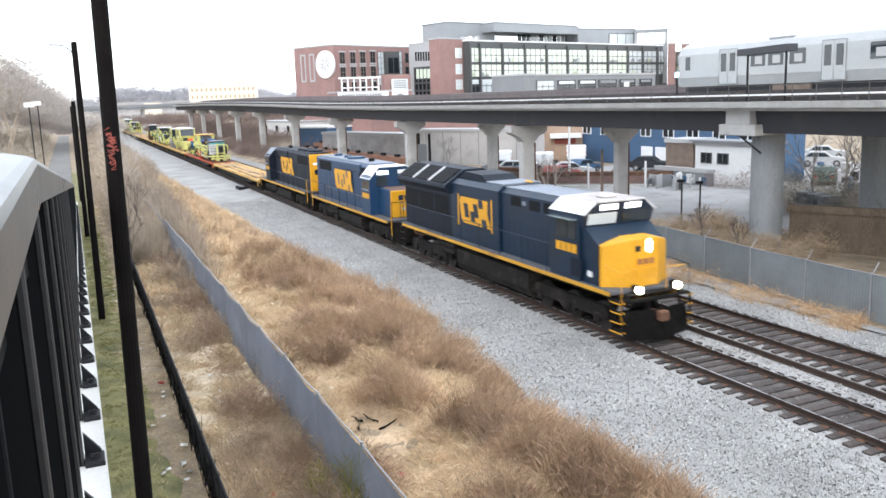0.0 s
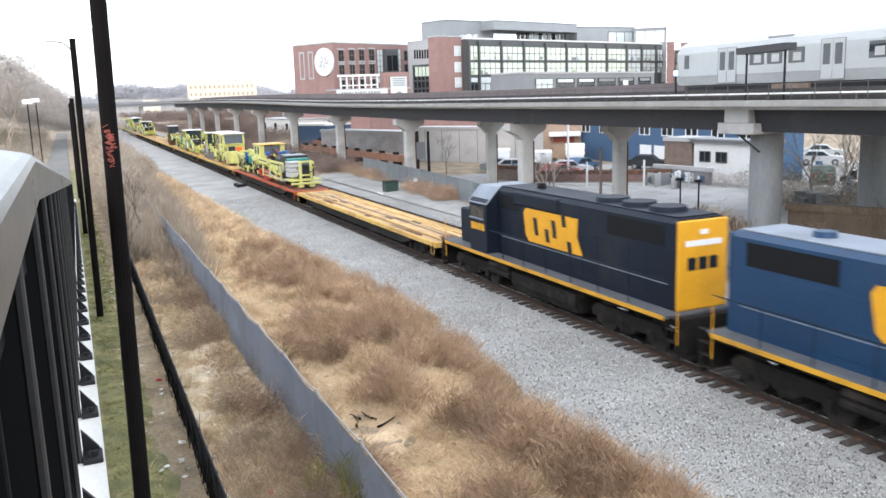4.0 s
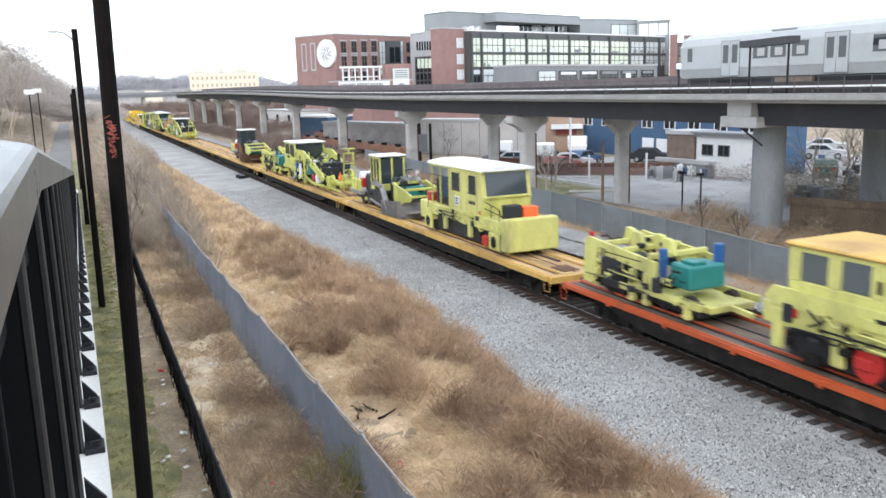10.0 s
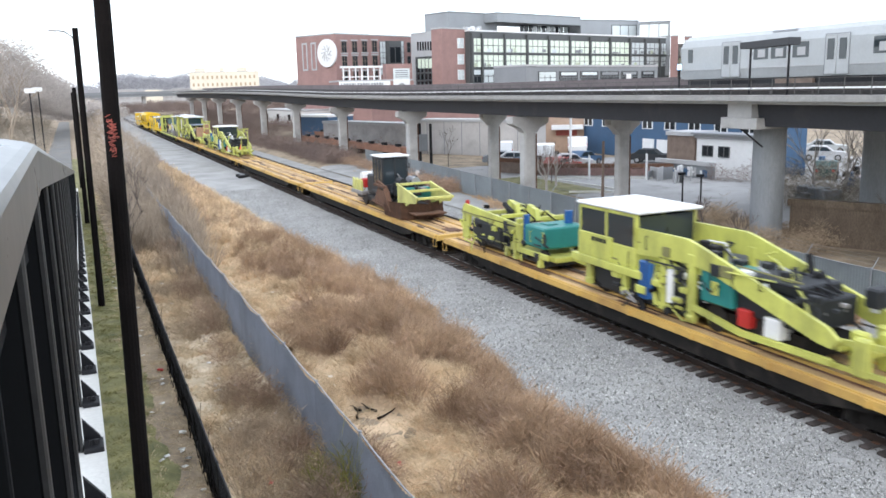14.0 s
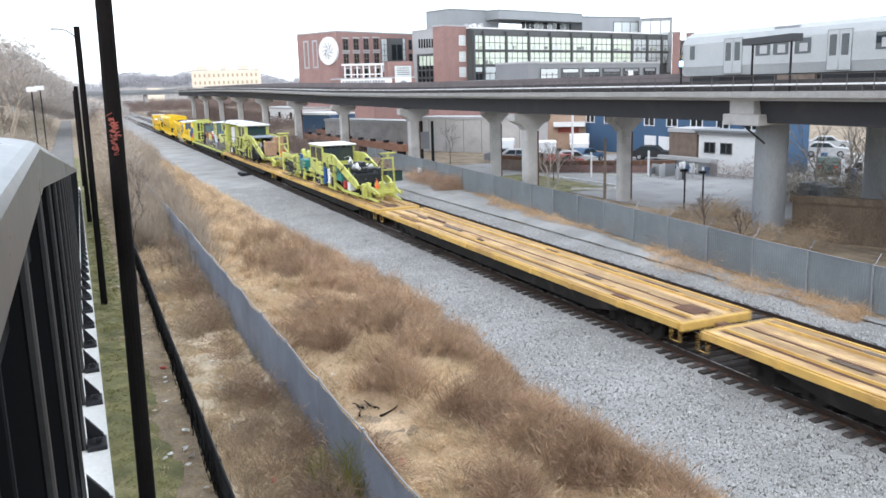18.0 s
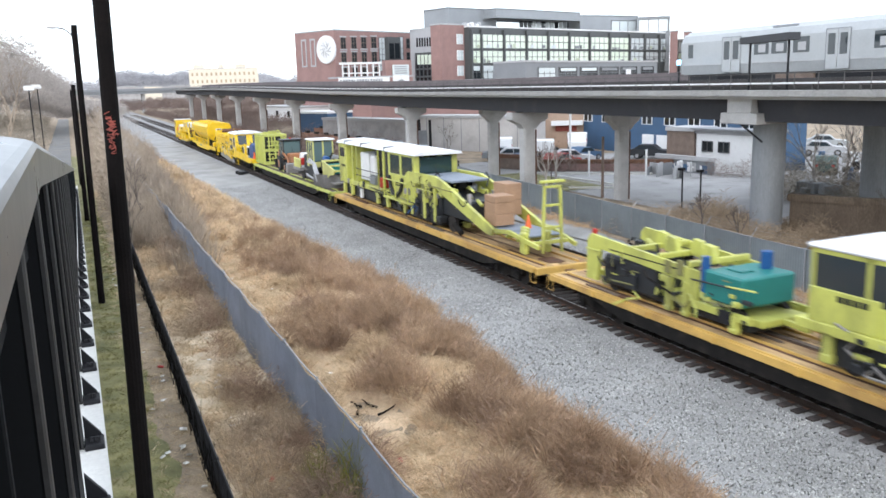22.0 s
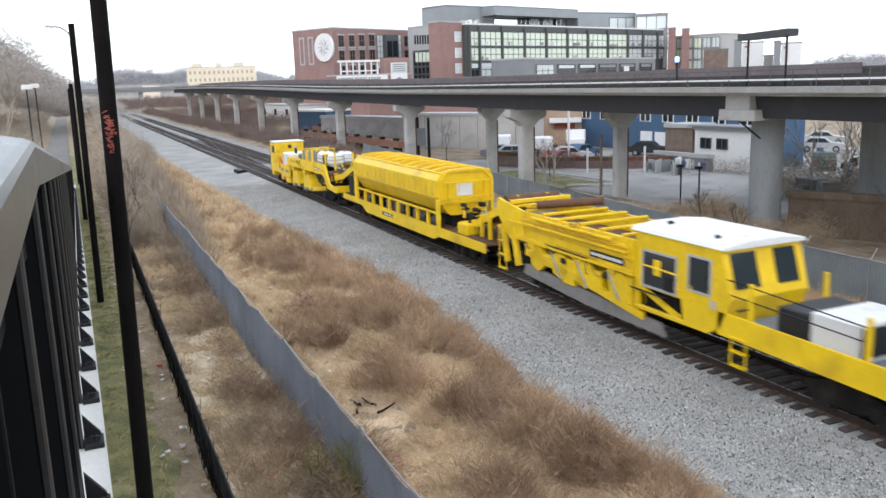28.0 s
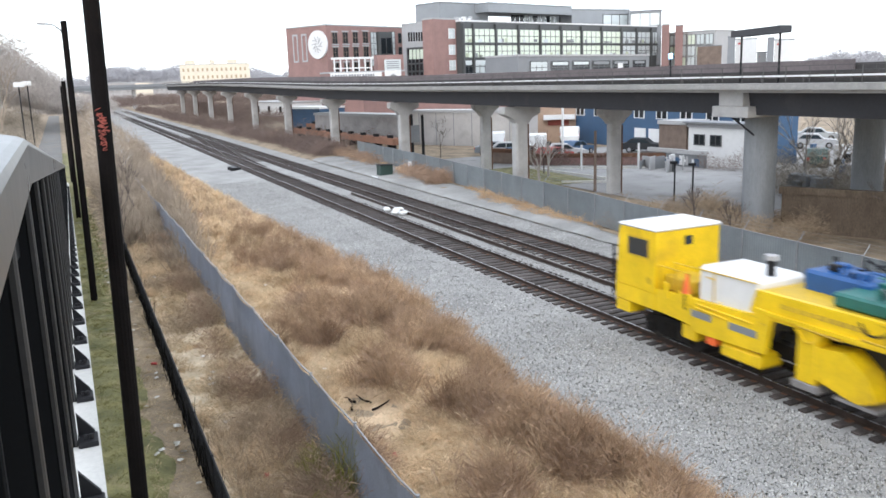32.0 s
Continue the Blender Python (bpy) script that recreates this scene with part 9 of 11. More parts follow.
def rack():
    th = rail_thing("steel_rack", "tall lime green welded steel rack with open bays", "rack", 319.15)
    G = M["limegreen"]
    L, W, H = 8.0, 1.3, 3.95
    for x in (-W, -0.1, W - 0.16):
        for y in (0.1, 2.6, 5.2, L - 0.25):
            blk("rack_post", th, G, x, x + 0.16, y, y + 0.16, DECK + 0.08, H, 0.02)
    for z in (1.2, 2.4, 3.8):
        for x in (-W, W - 0.16):
            blk("rack_rail", th, G, x + 0.01, x + 0.15, 0, L, z, z + 0.2, 0.02)
        for y in (0.1, 2.6, 5.2, L - 0.25):
            blk("rack_tie", th, G, -W, W, y + 0.01, y + 0.15, z + 0.005, z + 0.19, 0.02)
    blk("side_sheet", th, G, -W + 0.08, -W + 0.12, 0.3, L - 0.2, 1.3, 3.8)
    for k in range(11):
        y = 0.6 + 0.68 * k
        blk("side_rib", th, G, -W - 0.04, -W + 0.08, y, y + 0.12, 1.3, 3.8, 0.01)
    for z in (1.7, 2.1, 2.9, 3.3):
        blk("end_bar", th, G, -0.9, 0.9, 0.06, 0.22, z, z + 0.1, 0.02)
    for x in (-0.75, 0.65):
        blk("inner_post", th, G, x, x + 0.14, 0.05, 0.25, 1.2, 3.8, 0.02)
    blk("dark_back", th, M["engine"], -W + 0.14, W - 0.14, 3.0, 3.06, 1.3, 3.7)
    blk("end_sheet", th, G, -W + 0.02, W - 0.02, L - 0.12, L - 0.06, 1.2, 3.9)
    blk("back_sheet", th, G, W - 0.1, W - 0.06, 0.3, L - 0.2, 1.3, 3.7)
    for k in range(4):
        bm = bmesh.new()
        n = 8
        pts = [(-W + 0.3 + 0.7 * k + 0.25 * math.cos(math.pi * i / n), 0.9 + 1.7 * k * 0.9, H + 0.25 * math.sin(math.pi * i / n)) for i in range(n + 1)]
        for a, b in zip(pts, pts[1:]):
            rod(bm, a, b, 0.07, seg=8)
        part("lifting_eye", bm, G, th)
    clutter(th, "stored_part", random.Random(3), 18, -0.9, 0.9, 0.6, 7.2, 1.5, 3.3, (G, M["engine"], M["grime"], G), 0.2, 0.5)
    return th


squeeze(drone_tamper(), 2.57, 0.888)
squeeze(satellite(125.4, 5, "faded lime yellow work trailer with a teal tank", True), 1.06, 0.81)
squeeze(crew_car(), 2.2, 0.855)
squeeze(regulator(147.4, 21, 0, "lime yellow ballast regulator with a grey plough"), 1.76, 0.81)
squeeze(tamper(161.2, 41, "lime yellow tamper with a white cab roof and sloping booms"), 2.0, 0.897)
squeeze(satellite(178.5, 6, "lime yellow work trailer with a teal tank"), 0.75, 0.82)
squeeze(regulator(189.55, 22, 2, "rusty and dark ballast regulator with a white-topped cab"), 3.1, 0.856)
squeeze(tamper(243.4, 42, "lime yellow tamper with a white cab roof and sloping booms"), 2.0, 0.897)
squeeze(satellite(260.5, 7, "lime yellow work trailer with a teal tank"), 0.6, 0.85)
squeeze(long_machine(), 1.46, 0.952)
squeeze(regulator(298.8, 23, 1, "faded lime ballast regulator with a grey plough"), 1.3, 0.88)
squeeze(backhoe(), 3.3, 0.82)
squeeze(rack(), 3.7, 0.51, 0.85)


# ---- the yellow undercutter train at the rear ----


M["tarpblue"] = mat("blue_cover", (0.03, 0.07, 0.2), 0.6, var=0.3, scale=2.5, fine=9, bump=0.4)


def yellow_power():
    """The cab unit: front deck with a crate and blue engine, big cab, long conveyor body."""
    th = rail_thing("cleaning_machine", "bright yellow track cleaning machine with a white cab roof", "track machine", 327.4)
    Y = M["mow"]
    rng = random.Random(13)
    # front deck
    for sx in (-1.45, 1.35):
        bm = bmesh.new()
        prism(bm, [(-0.1, 1.25), (0.1, 1.5), (2.0, 1.45), (2.6, 1.7), (8.2, 1.75), (8.2, 1.1), (3.2, 1.0), (1.6, 0.95), (0.6, 1.0)], sx, sx + 0.1, "x")
        part("deck_sill", bm, Y, th)
    blk("front_deck", th, M["roofgrey"], -1.35, 1.35, 0.6, 8.0, 1.3, 1.4)
    blk("front_beam", th, Y, -1.4, 1.4, 0.0, 0.3, 1.0, 1.45, 0.05)
    bm = bmesh.new()
    prism(bm, [(0.45, 1.42), (0.5, 2.2), (0.8, 2.8), (1.5, 2.92), (2.2, 2.74), (2.6, 2.3), (2.65, 1.42)], -1.12, 0.95, "x")
    bmesh.ops.bevel(bm, geom=bm.edges[:], offset=0.07, segments=1, affect="EDGES")
    part("blue_engine", bm, M["tarpblue"], th, "engine under a dark blue cover")
    clutter(th, "engine_gear", rng, 14, -1.0, 0.9, 0.6, 2.4, 2.0, 2.9, (M["tarpblue"], M["navy2"], M["engine"]), 0.12, 0.3)
    blk("white_crate", th, M["tank"], -1.15, 0.9, 3.9, 5.3, 1.42, 2.4, 0.03, "white crate on the front deck")
    blk("dark_case", th, M["engine"], -1.12, 0.85, 5.32, 6.4, 1.42, 2.3, 0.04, "dark end of the crate")
    blk("crate_opening", th, M["engine"], -1.05, 0.8, 3.88, 3.898, 1.55, 2.3)
    for y in (2.7, 3.4, 7.0):
        blk("deck_post", th, Y, -1.42, -1.3, y, y + 0.12, 1.7, 2.75, 0.02)
        blk("deck_post", th, Y, 1.3, 1.42, y, y + 0.12, 1.7, 2.75, 0.02)
    handrail("deck_rail", th, [(-1.38, 3.5, 2.5), (-1.38, 8.0, 2.7)], 0.02, M["dark"])
    handrail("deck_rail", th, [(-1.38, 3.5, 2.15), (-1.38, 8.0, 2.3)], 0.02, M["dark"])
    bm = bmesh.new()
    rod(bm, (-1.1, 0.15, 1.45), (-1.1, 0.15, 2.1), 0.17, 0.03, 12)
    part("safety_cone", bm, M["cone"], th, "orange and white safety cone")
    ladder(th, -1.42, 7.4, 0.35, 1.2, 0.55, 3, Y)
    # cab
    bm = bmesh.new()
    prism(bm, [(8.1, 1.3), (7.75, 2.15), (8.15, 3.5), (11.9, 3.5), (11.9, 1.75), (9.75, 1.75), (9.6, 1.0), (8.6, 1.0)], -1.45, 1.45, "x")
    cab = part("cab", bm, Y, th)
    blk("cab_frame_rail", th, Y, -1.45, -1.32, 9.6, 12.0, 0.98, 1.12, 0.02)
    bm = bmesh.new()
    beam(bm, (-1.385, 9.8, 1.1), (-1.385, 11.8, 1.74), 0.1, 0.16)
    part("cab_brace", bm, Y, th)
    blk("cab_leg", th, Y, -1.45, -1.3, 11.78, 11.95, 1.1, 1.75, 0.02)
    blk("front_lower_window", cab, M["cabglass"], -1.05, -0.45, 7.9, 7.98, 1.72, 2.02)
    blk("under_cab_case", th, M["grime"], -1.2, 1.2, 9.7, 11.7, 1.0, 1.7, 0.05)
    bm = bmesh.new()
    prism(bm, [(-1.52, 3.5), (-1.45, 3.6), (-0.6, 3.7), (0.6, 3.7), (1.45, 3.6), (1.52, 3.5)], 7.95, 12.1)
    part("cab_roof", bm, M["white"], cab, "broad white cab roof")
    for x0, x1 in ((-1.2, -0.3), (0.35, 1.15)):
        bm = bmesh.new()
        prism(bm, [(7.8, 2.4), (8.1, 3.36), (8.085, 3.37), (7.785, 2.41)], x0, x1, "x")
        part("windscreen", bm, M["cabglass"], cab)
    for y0, y1, z0, z1 in ((8.55, 9.4, 2.15, 3.1), (10.0, 11.5, 1.85, 2.9)):
        blk("side_window", cab, M["cabglass"], -1.465, -1.45, y0, y1, z0, z1)
        for a, b, c, d in ((y0 - 0.07, y1 + 0.07, z0 - 0.07, z0), (y0 - 0.07, y1 + 0.07, z1, z1 + 0.07), (y0 - 0.07, y0, z0, z1), (y1, y1 + 0.07, z0, z1)):
            blk("window_frame", cab, M["panell"], -1.474, -1.451, a, b, c, d)
    bar("roof_dome", cab, M["dark"], (-0.6, 11.3, 3.66), (-0.6, 11.3, 3.78), 0.1)
    bar("roof_dome", cab, M["dark"], (-0.9, 8.9, 3.6), (-0.9, 8.9, 3.74), 0.09)
    bars("notice", cab, -1.452, 8.25, 8.55, 1.75, 2.0, 2, M["panell"])
    # conveyor body
    for sx in (-1.45, 1.33):
        bm = bmesh.new()
        prism(bm, [(12.0, 2.0), (12.0, 3.15), (19.2, 3.15), (21.2, 3.45), (21.4, 2.9), (20.2, 1.9), (19.4, 2.0)], sx, sx + 0.12, "x")
        part("body_side", bm, Y, th, "long yellow body side")
        bm = bmesh.new()
        strip(bm, [(sx - 0.03 if sx < 0 else sx + 0.15, 12.0, 2.55), (sx - 0.03 if sx < 0 else sx + 0.15, 20.4, 2.62)], 0.06, 0.1)
        part("side_rib", bm, Y, th)
        bm = bmesh.new()
        strip(bm, [(sx - 0.03 if sx < 0 else sx + 0.15, 12.0, 2.05), (sx - 0.03 if sx < 0 else sx + 0.15, 20.0, 2.05)], 0.08, 0.12)
        part("side_rib", bm, Y, th)
        for y in (19.9, 20.8):
            bm = bmesh.new()
            beam(bm, (sx, y, 2.4), (sx, y - 0.4, 0.9), 0.14, 0.3)
            part("rear_leg", bm, Y, th)
    for k in range(9):
        y = 12.25 + k * 0.92
        blk("side_upright", th, Y, -1.5, -1.452, y, y + 0.09, 2.66, 3.13, 0.01)
    handrail("side_handrail", th, [(-1.56, 12.2, 2.86), (-1.56, 19.0, 2.86)], 0.022, M["mowd"])
    for y in (12.8, 14.9, 17.0, 18.9):
        blk("rail_bracket", th, M["mowd"], -1.57, -1.5, y, y + 0.05, 2.83, 2.89)
    blk("conveyor_floor", th, M["rust"], -1.3, 1.3, 12.0, 20.6, 2.5, 2.56)
    for k in range(7):
        y = 12.6 + k * 1.25
        blk("top_bar", th, Y, -1.45, 1.45, y - 0.07, y + 0.07, 3.16, 3.26, 0.02)
    bars("maker_plate", th, -1.456, 12.5, 14.5, 2.2, 2.44, 1, M["dark"])
    bars("maker_mark", th, -1.466, 12.6, 14.4, 2.27, 2.37, 6, M["white"])
    bar("belt_drum", th, M["rust"], (-1.25, 20.9, 3.35), (1.25, 20.9, 3.35), 0.22, seg=16)
    bar("cross_pipe", th, M["rust"], (-1.0, 18.8, 3.4), (1.3, 17.6, 3.5), 0.16, seg=12)
    for y in (18.9, 20.2):
        blk("top_beam", th, Y, -1.4, 1.4, y - 0.1, y + 0.1, 3.3, 3.46, 0.02)
    for y0, y1, z in ((12.4, 18.8, 2.72), (13.2, 18.2, 3.02)):
        blk("side_ledge", th, Y, -1.62, -1.5, y0, y1, z - 0.05, z + 0.03, 0.01)
    clutter(th, "walkway_gear", rng, 18, -1.55, -1.3, 12.4, 19.0, 2.7, 3.2, (Y, M["mowd"], Y), 0.08, 0.22)
    bm = bmesh.new()
    prism(bm, [(10.6, 0.3), (10.9, 0.7), (19.2, 1.0), (19.4, 0.6), (15.0, 0.32)], -1.3, -1.18, "x")
    part("cutter_trough", bm, M["greysteel"], th, "dull grey cutter trough under the body")
    for y in (12.6, 14.6, 16.2, 17.8):
        bm = bmesh.new()
        prism(bm, [(y, 1.9), (y + 0.9, 1.95), (y + 0.75, 1.1), (y + 0.2, 0.95), (y - 0.3, 1.3)], -1.42, -1.2, "x")
        part("chute_plate", bm, Y, th)
    for y in (13.5, 15.4, 17.1):
        bar("hydraulic_ram", th, M["steel"], (-1.4, y, 1.9), (-1.4, y - 0.7, 1.0), 0.06)
    fittings(th, -1.45, 8.6, 19.0, 1.5, 2.5, 22, (Y, M["mowd"], M["dark"], Y), 841)
    # gear below
    for y0, y1, z0, z1 in ((12.2, 13.4, 0.9, 1.9), (14.0, 15.0, 1.0, 1.7), (15.6, 16.4, 0.8, 1.8), (17.0, 18.6, 1.2, 1.7)):
        blk("gear_case", th, Y, -1.4, -0.6, y0, y1, z0, z1, 0.08)
    bm = bmesh.new()
    strip(bm, [(-1.35, 19.0, 1.55), (-1.35, 15.0, 1.2), (-1.35, 11.6, 0.75)], 0.14, 0.24)
    part("lower_boom", bm, Y, th)
    clutter(th, "under_gear", rng, 34, -1.25, 1.0, 10.2, 19.5, 0.7, 1.9, (M["mowd"], M["grime"], M["grime"], M["engine"]), 0.16, 0.42)
    blk("chassis", th, M["grime"], -0.8, 0.8, 0.6, 20.4, 0.75, 1.35)
    blk("gear_bay", th, M["engine"], -0.55, 0.9, 12.1, 19.3, 1.3, 2.0)
    truck(th, 4.2, 2, 1.8, 0.44)
    truck(th, 17.8, 2, 1.8, 0.44)
    ladder(th, -1.42, 20.9, 0.5, 2.3, 0.6, 4, Y)
    coupler(th, 0.1, -1)
    return th


def hopper():
    th = rail_thing("spoil_hopper", "long bright yellow spoil hopper wagon with a conveyor", "wagon", 348.3)
    Y = M["mow"]
    for sx in (-1.45, 1.37):
        bm = bmesh.new()
        prism(bm, [(1.6, 1.25), (1.6, 0.85), (6.6, 0.8), (7.2, 0.6), (17.4, 0.6), (18.2, 0.95), (22.0, 0.95), (22.0, 1.28)], sx, sx + 0.08, "x")
        part("side_sill", bm, Y, th)
    blk("deck", th, M["rust"], -1.37, 1.37, 1.7, 21.9, 1.12, 1.2)
    # tub
    pr = [(-0.8, 1.82), (-1.0, 1.96), (-1.5, 2.72), (-1.52, 3.55), (-1.35, 3.85), (-1.25, 3.85), (-1.4, 3.5), (-1.4, 2.76), (-0.95, 2.06), (-0.8, 1.92), (0.8, 1.92), (0.95, 2.06), (1.4, 2.76), (1.4, 3.5), (1.25, 3.85), (1.35, 3.85), (1.52, 3.55), (1.5, 2.72), (1.0, 1.96), (0.8, 1.82)]
    bm = bmesh.new()
    prism(bm, pr, 6.4, 19.2)
    part("tub", bm, Y, th, "long yellow tub with sloped lower sides")
    for y0, y1, nm in ((19.1, 19.2, "tub_end"), (6.42, 6.52, "tub_front")):
        bm = bmesh.new()
        prism(bm, [(-0.88, 1.95), (-1.38, 2.5), (-1.38, 3.5), (-0.95, 3.98), (0.95, 3.98), (1.38, 3.5), (1.38, 2.5), (0.88, 1.95)], y0, y1)
        part(nm, bm, Y, th, "eight-sided yellow end wall of the tub")
    blk("end_patch", th, M["tank"], -0.5, 0.35, 6.38, 6.415, 2.75, 3.35, 0.01, "white patch on the end wall")
    blk("front_frame", th, Y, -1.5, 1.5, 6.3, 6.4, 2.4, 2.58)
    for x in (-1.0, 0.95):
        blk("front_stiffener", th, Y, x, x + 0.08, 6.28, 6.4, 2.58, 3.4)
    for k in range(11):
        y = 6.6 + k * 1.22
        bm = bmesh.new()
        strip(bm, [(-1.35, y, 3.84), (-0.6, y, 4.02), (0.6, y, 4.02), (1.35, y, 3.84)], 0.14, 0.1)
        part("top_hoop", bm, Y, th)
    for sx in (-1.36, 1.3):
        blk("top_rail", th, Y, sx, sx + 0.1, 6.4, 19.2, 3.84, 3.95, 0.02)
    # darker yellow band where the tub's lower slope begins
    for sx in (-1.535, 1.505):
        blk("tub_seam", th, M["mowd"], sx, sx + 0.03, 6.4, 19.2, 2.69, 2.75)
    bm = bmesh.new()
    strip(bm, [(-1.38, 6.36, 2.5), (-1.38, 6.36, 3.5), (-0.95, 6.36, 3.98), (0.95, 6.36, 3.98), (1.38, 6.36, 3.5), (1.38, 6.36, 2.5)], 0.12, 0.12)
    part("end_rim", bm, Y, th)
    for z in (2.7, 3.45):
        handrail("end_rail", th, [(-1.3, 6.2, z), (1.3, 6.2, z)], 0.025, Y, [(x, 6.2, z) for x in (-1.3, -0.45, 0.45, 1.3)], 0.5)
    clutter(th, "end_gear", random.Random(61), 20, -1.2, 1.0, 4.2, 6.2, 1.3, 2.5, (Y, M["mowd"], M["engine"], M["grime"], Y), 0.12, 0.34)
    for k in range(16):
        y = 7.0 + k * 0.75
        blk("rivet_strip", th, M["mowd"], -1.532, -1.518, y, y + 0.03, 2.8, 3.5)
    for k in range(8):
        y = 7.93 + k * 1.38
        for sx in (-1.47, 1.33):
            bm = bmesh.new()
            prism(bm, [(y - 0.1, 1.2), (y - 0.07, 1.97), (y + 0.07, 1.97), (y + 0.1, 1.2)], sx, sx + 0.14, "x")
            part("side_strut", bm, Y, th)
    for sx in (-1.49, 1.4):
        blk("strut_rail", th, Y, sx, sx + 0.09, 6.7, 18.82, 1.9, 2.0)
        for y in (6.52, 19.0):
            blk("end_post", th, Y, sx - 0.03, sx + 0.1, y - 0.18, y + 0.18, 1.2, 2.62, 0.02)
    blk("maker_plate", th, M["dark"], -1.462, -1.451, 12.9, 14.6, 0.86, 1.04)
    for k in range(5):
        blk("maker_mark", th, M["white"], -1.468, -1.463, 13.0 + k * 0.28, 13.2 + k * 0.28, 0.9, 1.0)
    for y, m, r in ((7.2, M["engine"], 0.27), (8.6, M["engine"], 0.26), (16.9, M["engine"], 0.26)):
        bar("drum", th, m, (-1.2, y - 0.3, 1.5), (-1.2, y + 0.3, 1.5), r, seg=14)
    for y, m in ((10.0, M["hutwood"]), (11.4, M["grime"]), (12.7, M["panel"]), (14.1, M["hutwood"]), (15.4, M["grime"]), (18.1, M["redp"])):
        blk("gear_case", th, m, -1.25, -0.8, y - 0.3, y + 0.35, 1.2, 1.72, 0.04)
    blk("belt_bed", th, M["grime"], -0.6, 0.9, 6.6, 18.9, 1.22, 1.8)
    # front conveyor
    for sx in (-0.75, 0.65):
        bm = bmesh.new()
        strip(bm, [(sx, 5.4, 1.5), (sx, 3.6, 1.85), (sx, -0.2, 3.4)], 0.1, 0.34)
        part("conveyor_side", bm, Y, th)
    bm = bmesh.new()
    strip(bm, [(-0.05, 5.4, 1.45), (-0.05, 3.6, 1.8), (-0.05, -0.2, 3.35)], 1.3, 0.05)
    part("conveyor_belt", bm, M["rust"], th, "rust-brown conveyor belt")
    for y, z in ((3.0, 1.3), (2.2, 1.3)):
        blk("conveyor_leg", th, Y, -0.9, -0.75, y, y + 0.15, z, z + 1.0)
    blk("gear_box", th, Y, -1.2, -0.5, 4.0, 4.9, 1.2, 1.75, 0.05)
    bar("rear_drum", th, M["engine"], (-1.0, 21.0, 1.25), (-1.0, 21.0, 2.5), 0.32, seg=14)
    bar("rear_wheel", th, M["rubber"], (-1.1, 20.3, 1.85), (-0.7, 20.3, 1.85), 0.62, seg=20)
    blk("rear_frame", th, Y, -1.45, -1.3, 19.4, 19.6, 1.2, 3.0, 0.03)
    blk("chassis", th, M["grime"], -0.6, 0.6, 1.8, 21.8, 0.7, 1.1)
    truck(th, 4.2, 2, 1.8, 0.44)
    truck(th, 19.6, 2, 1.8, 0.44)
    coupler(th, 21.8, 1)
    return th


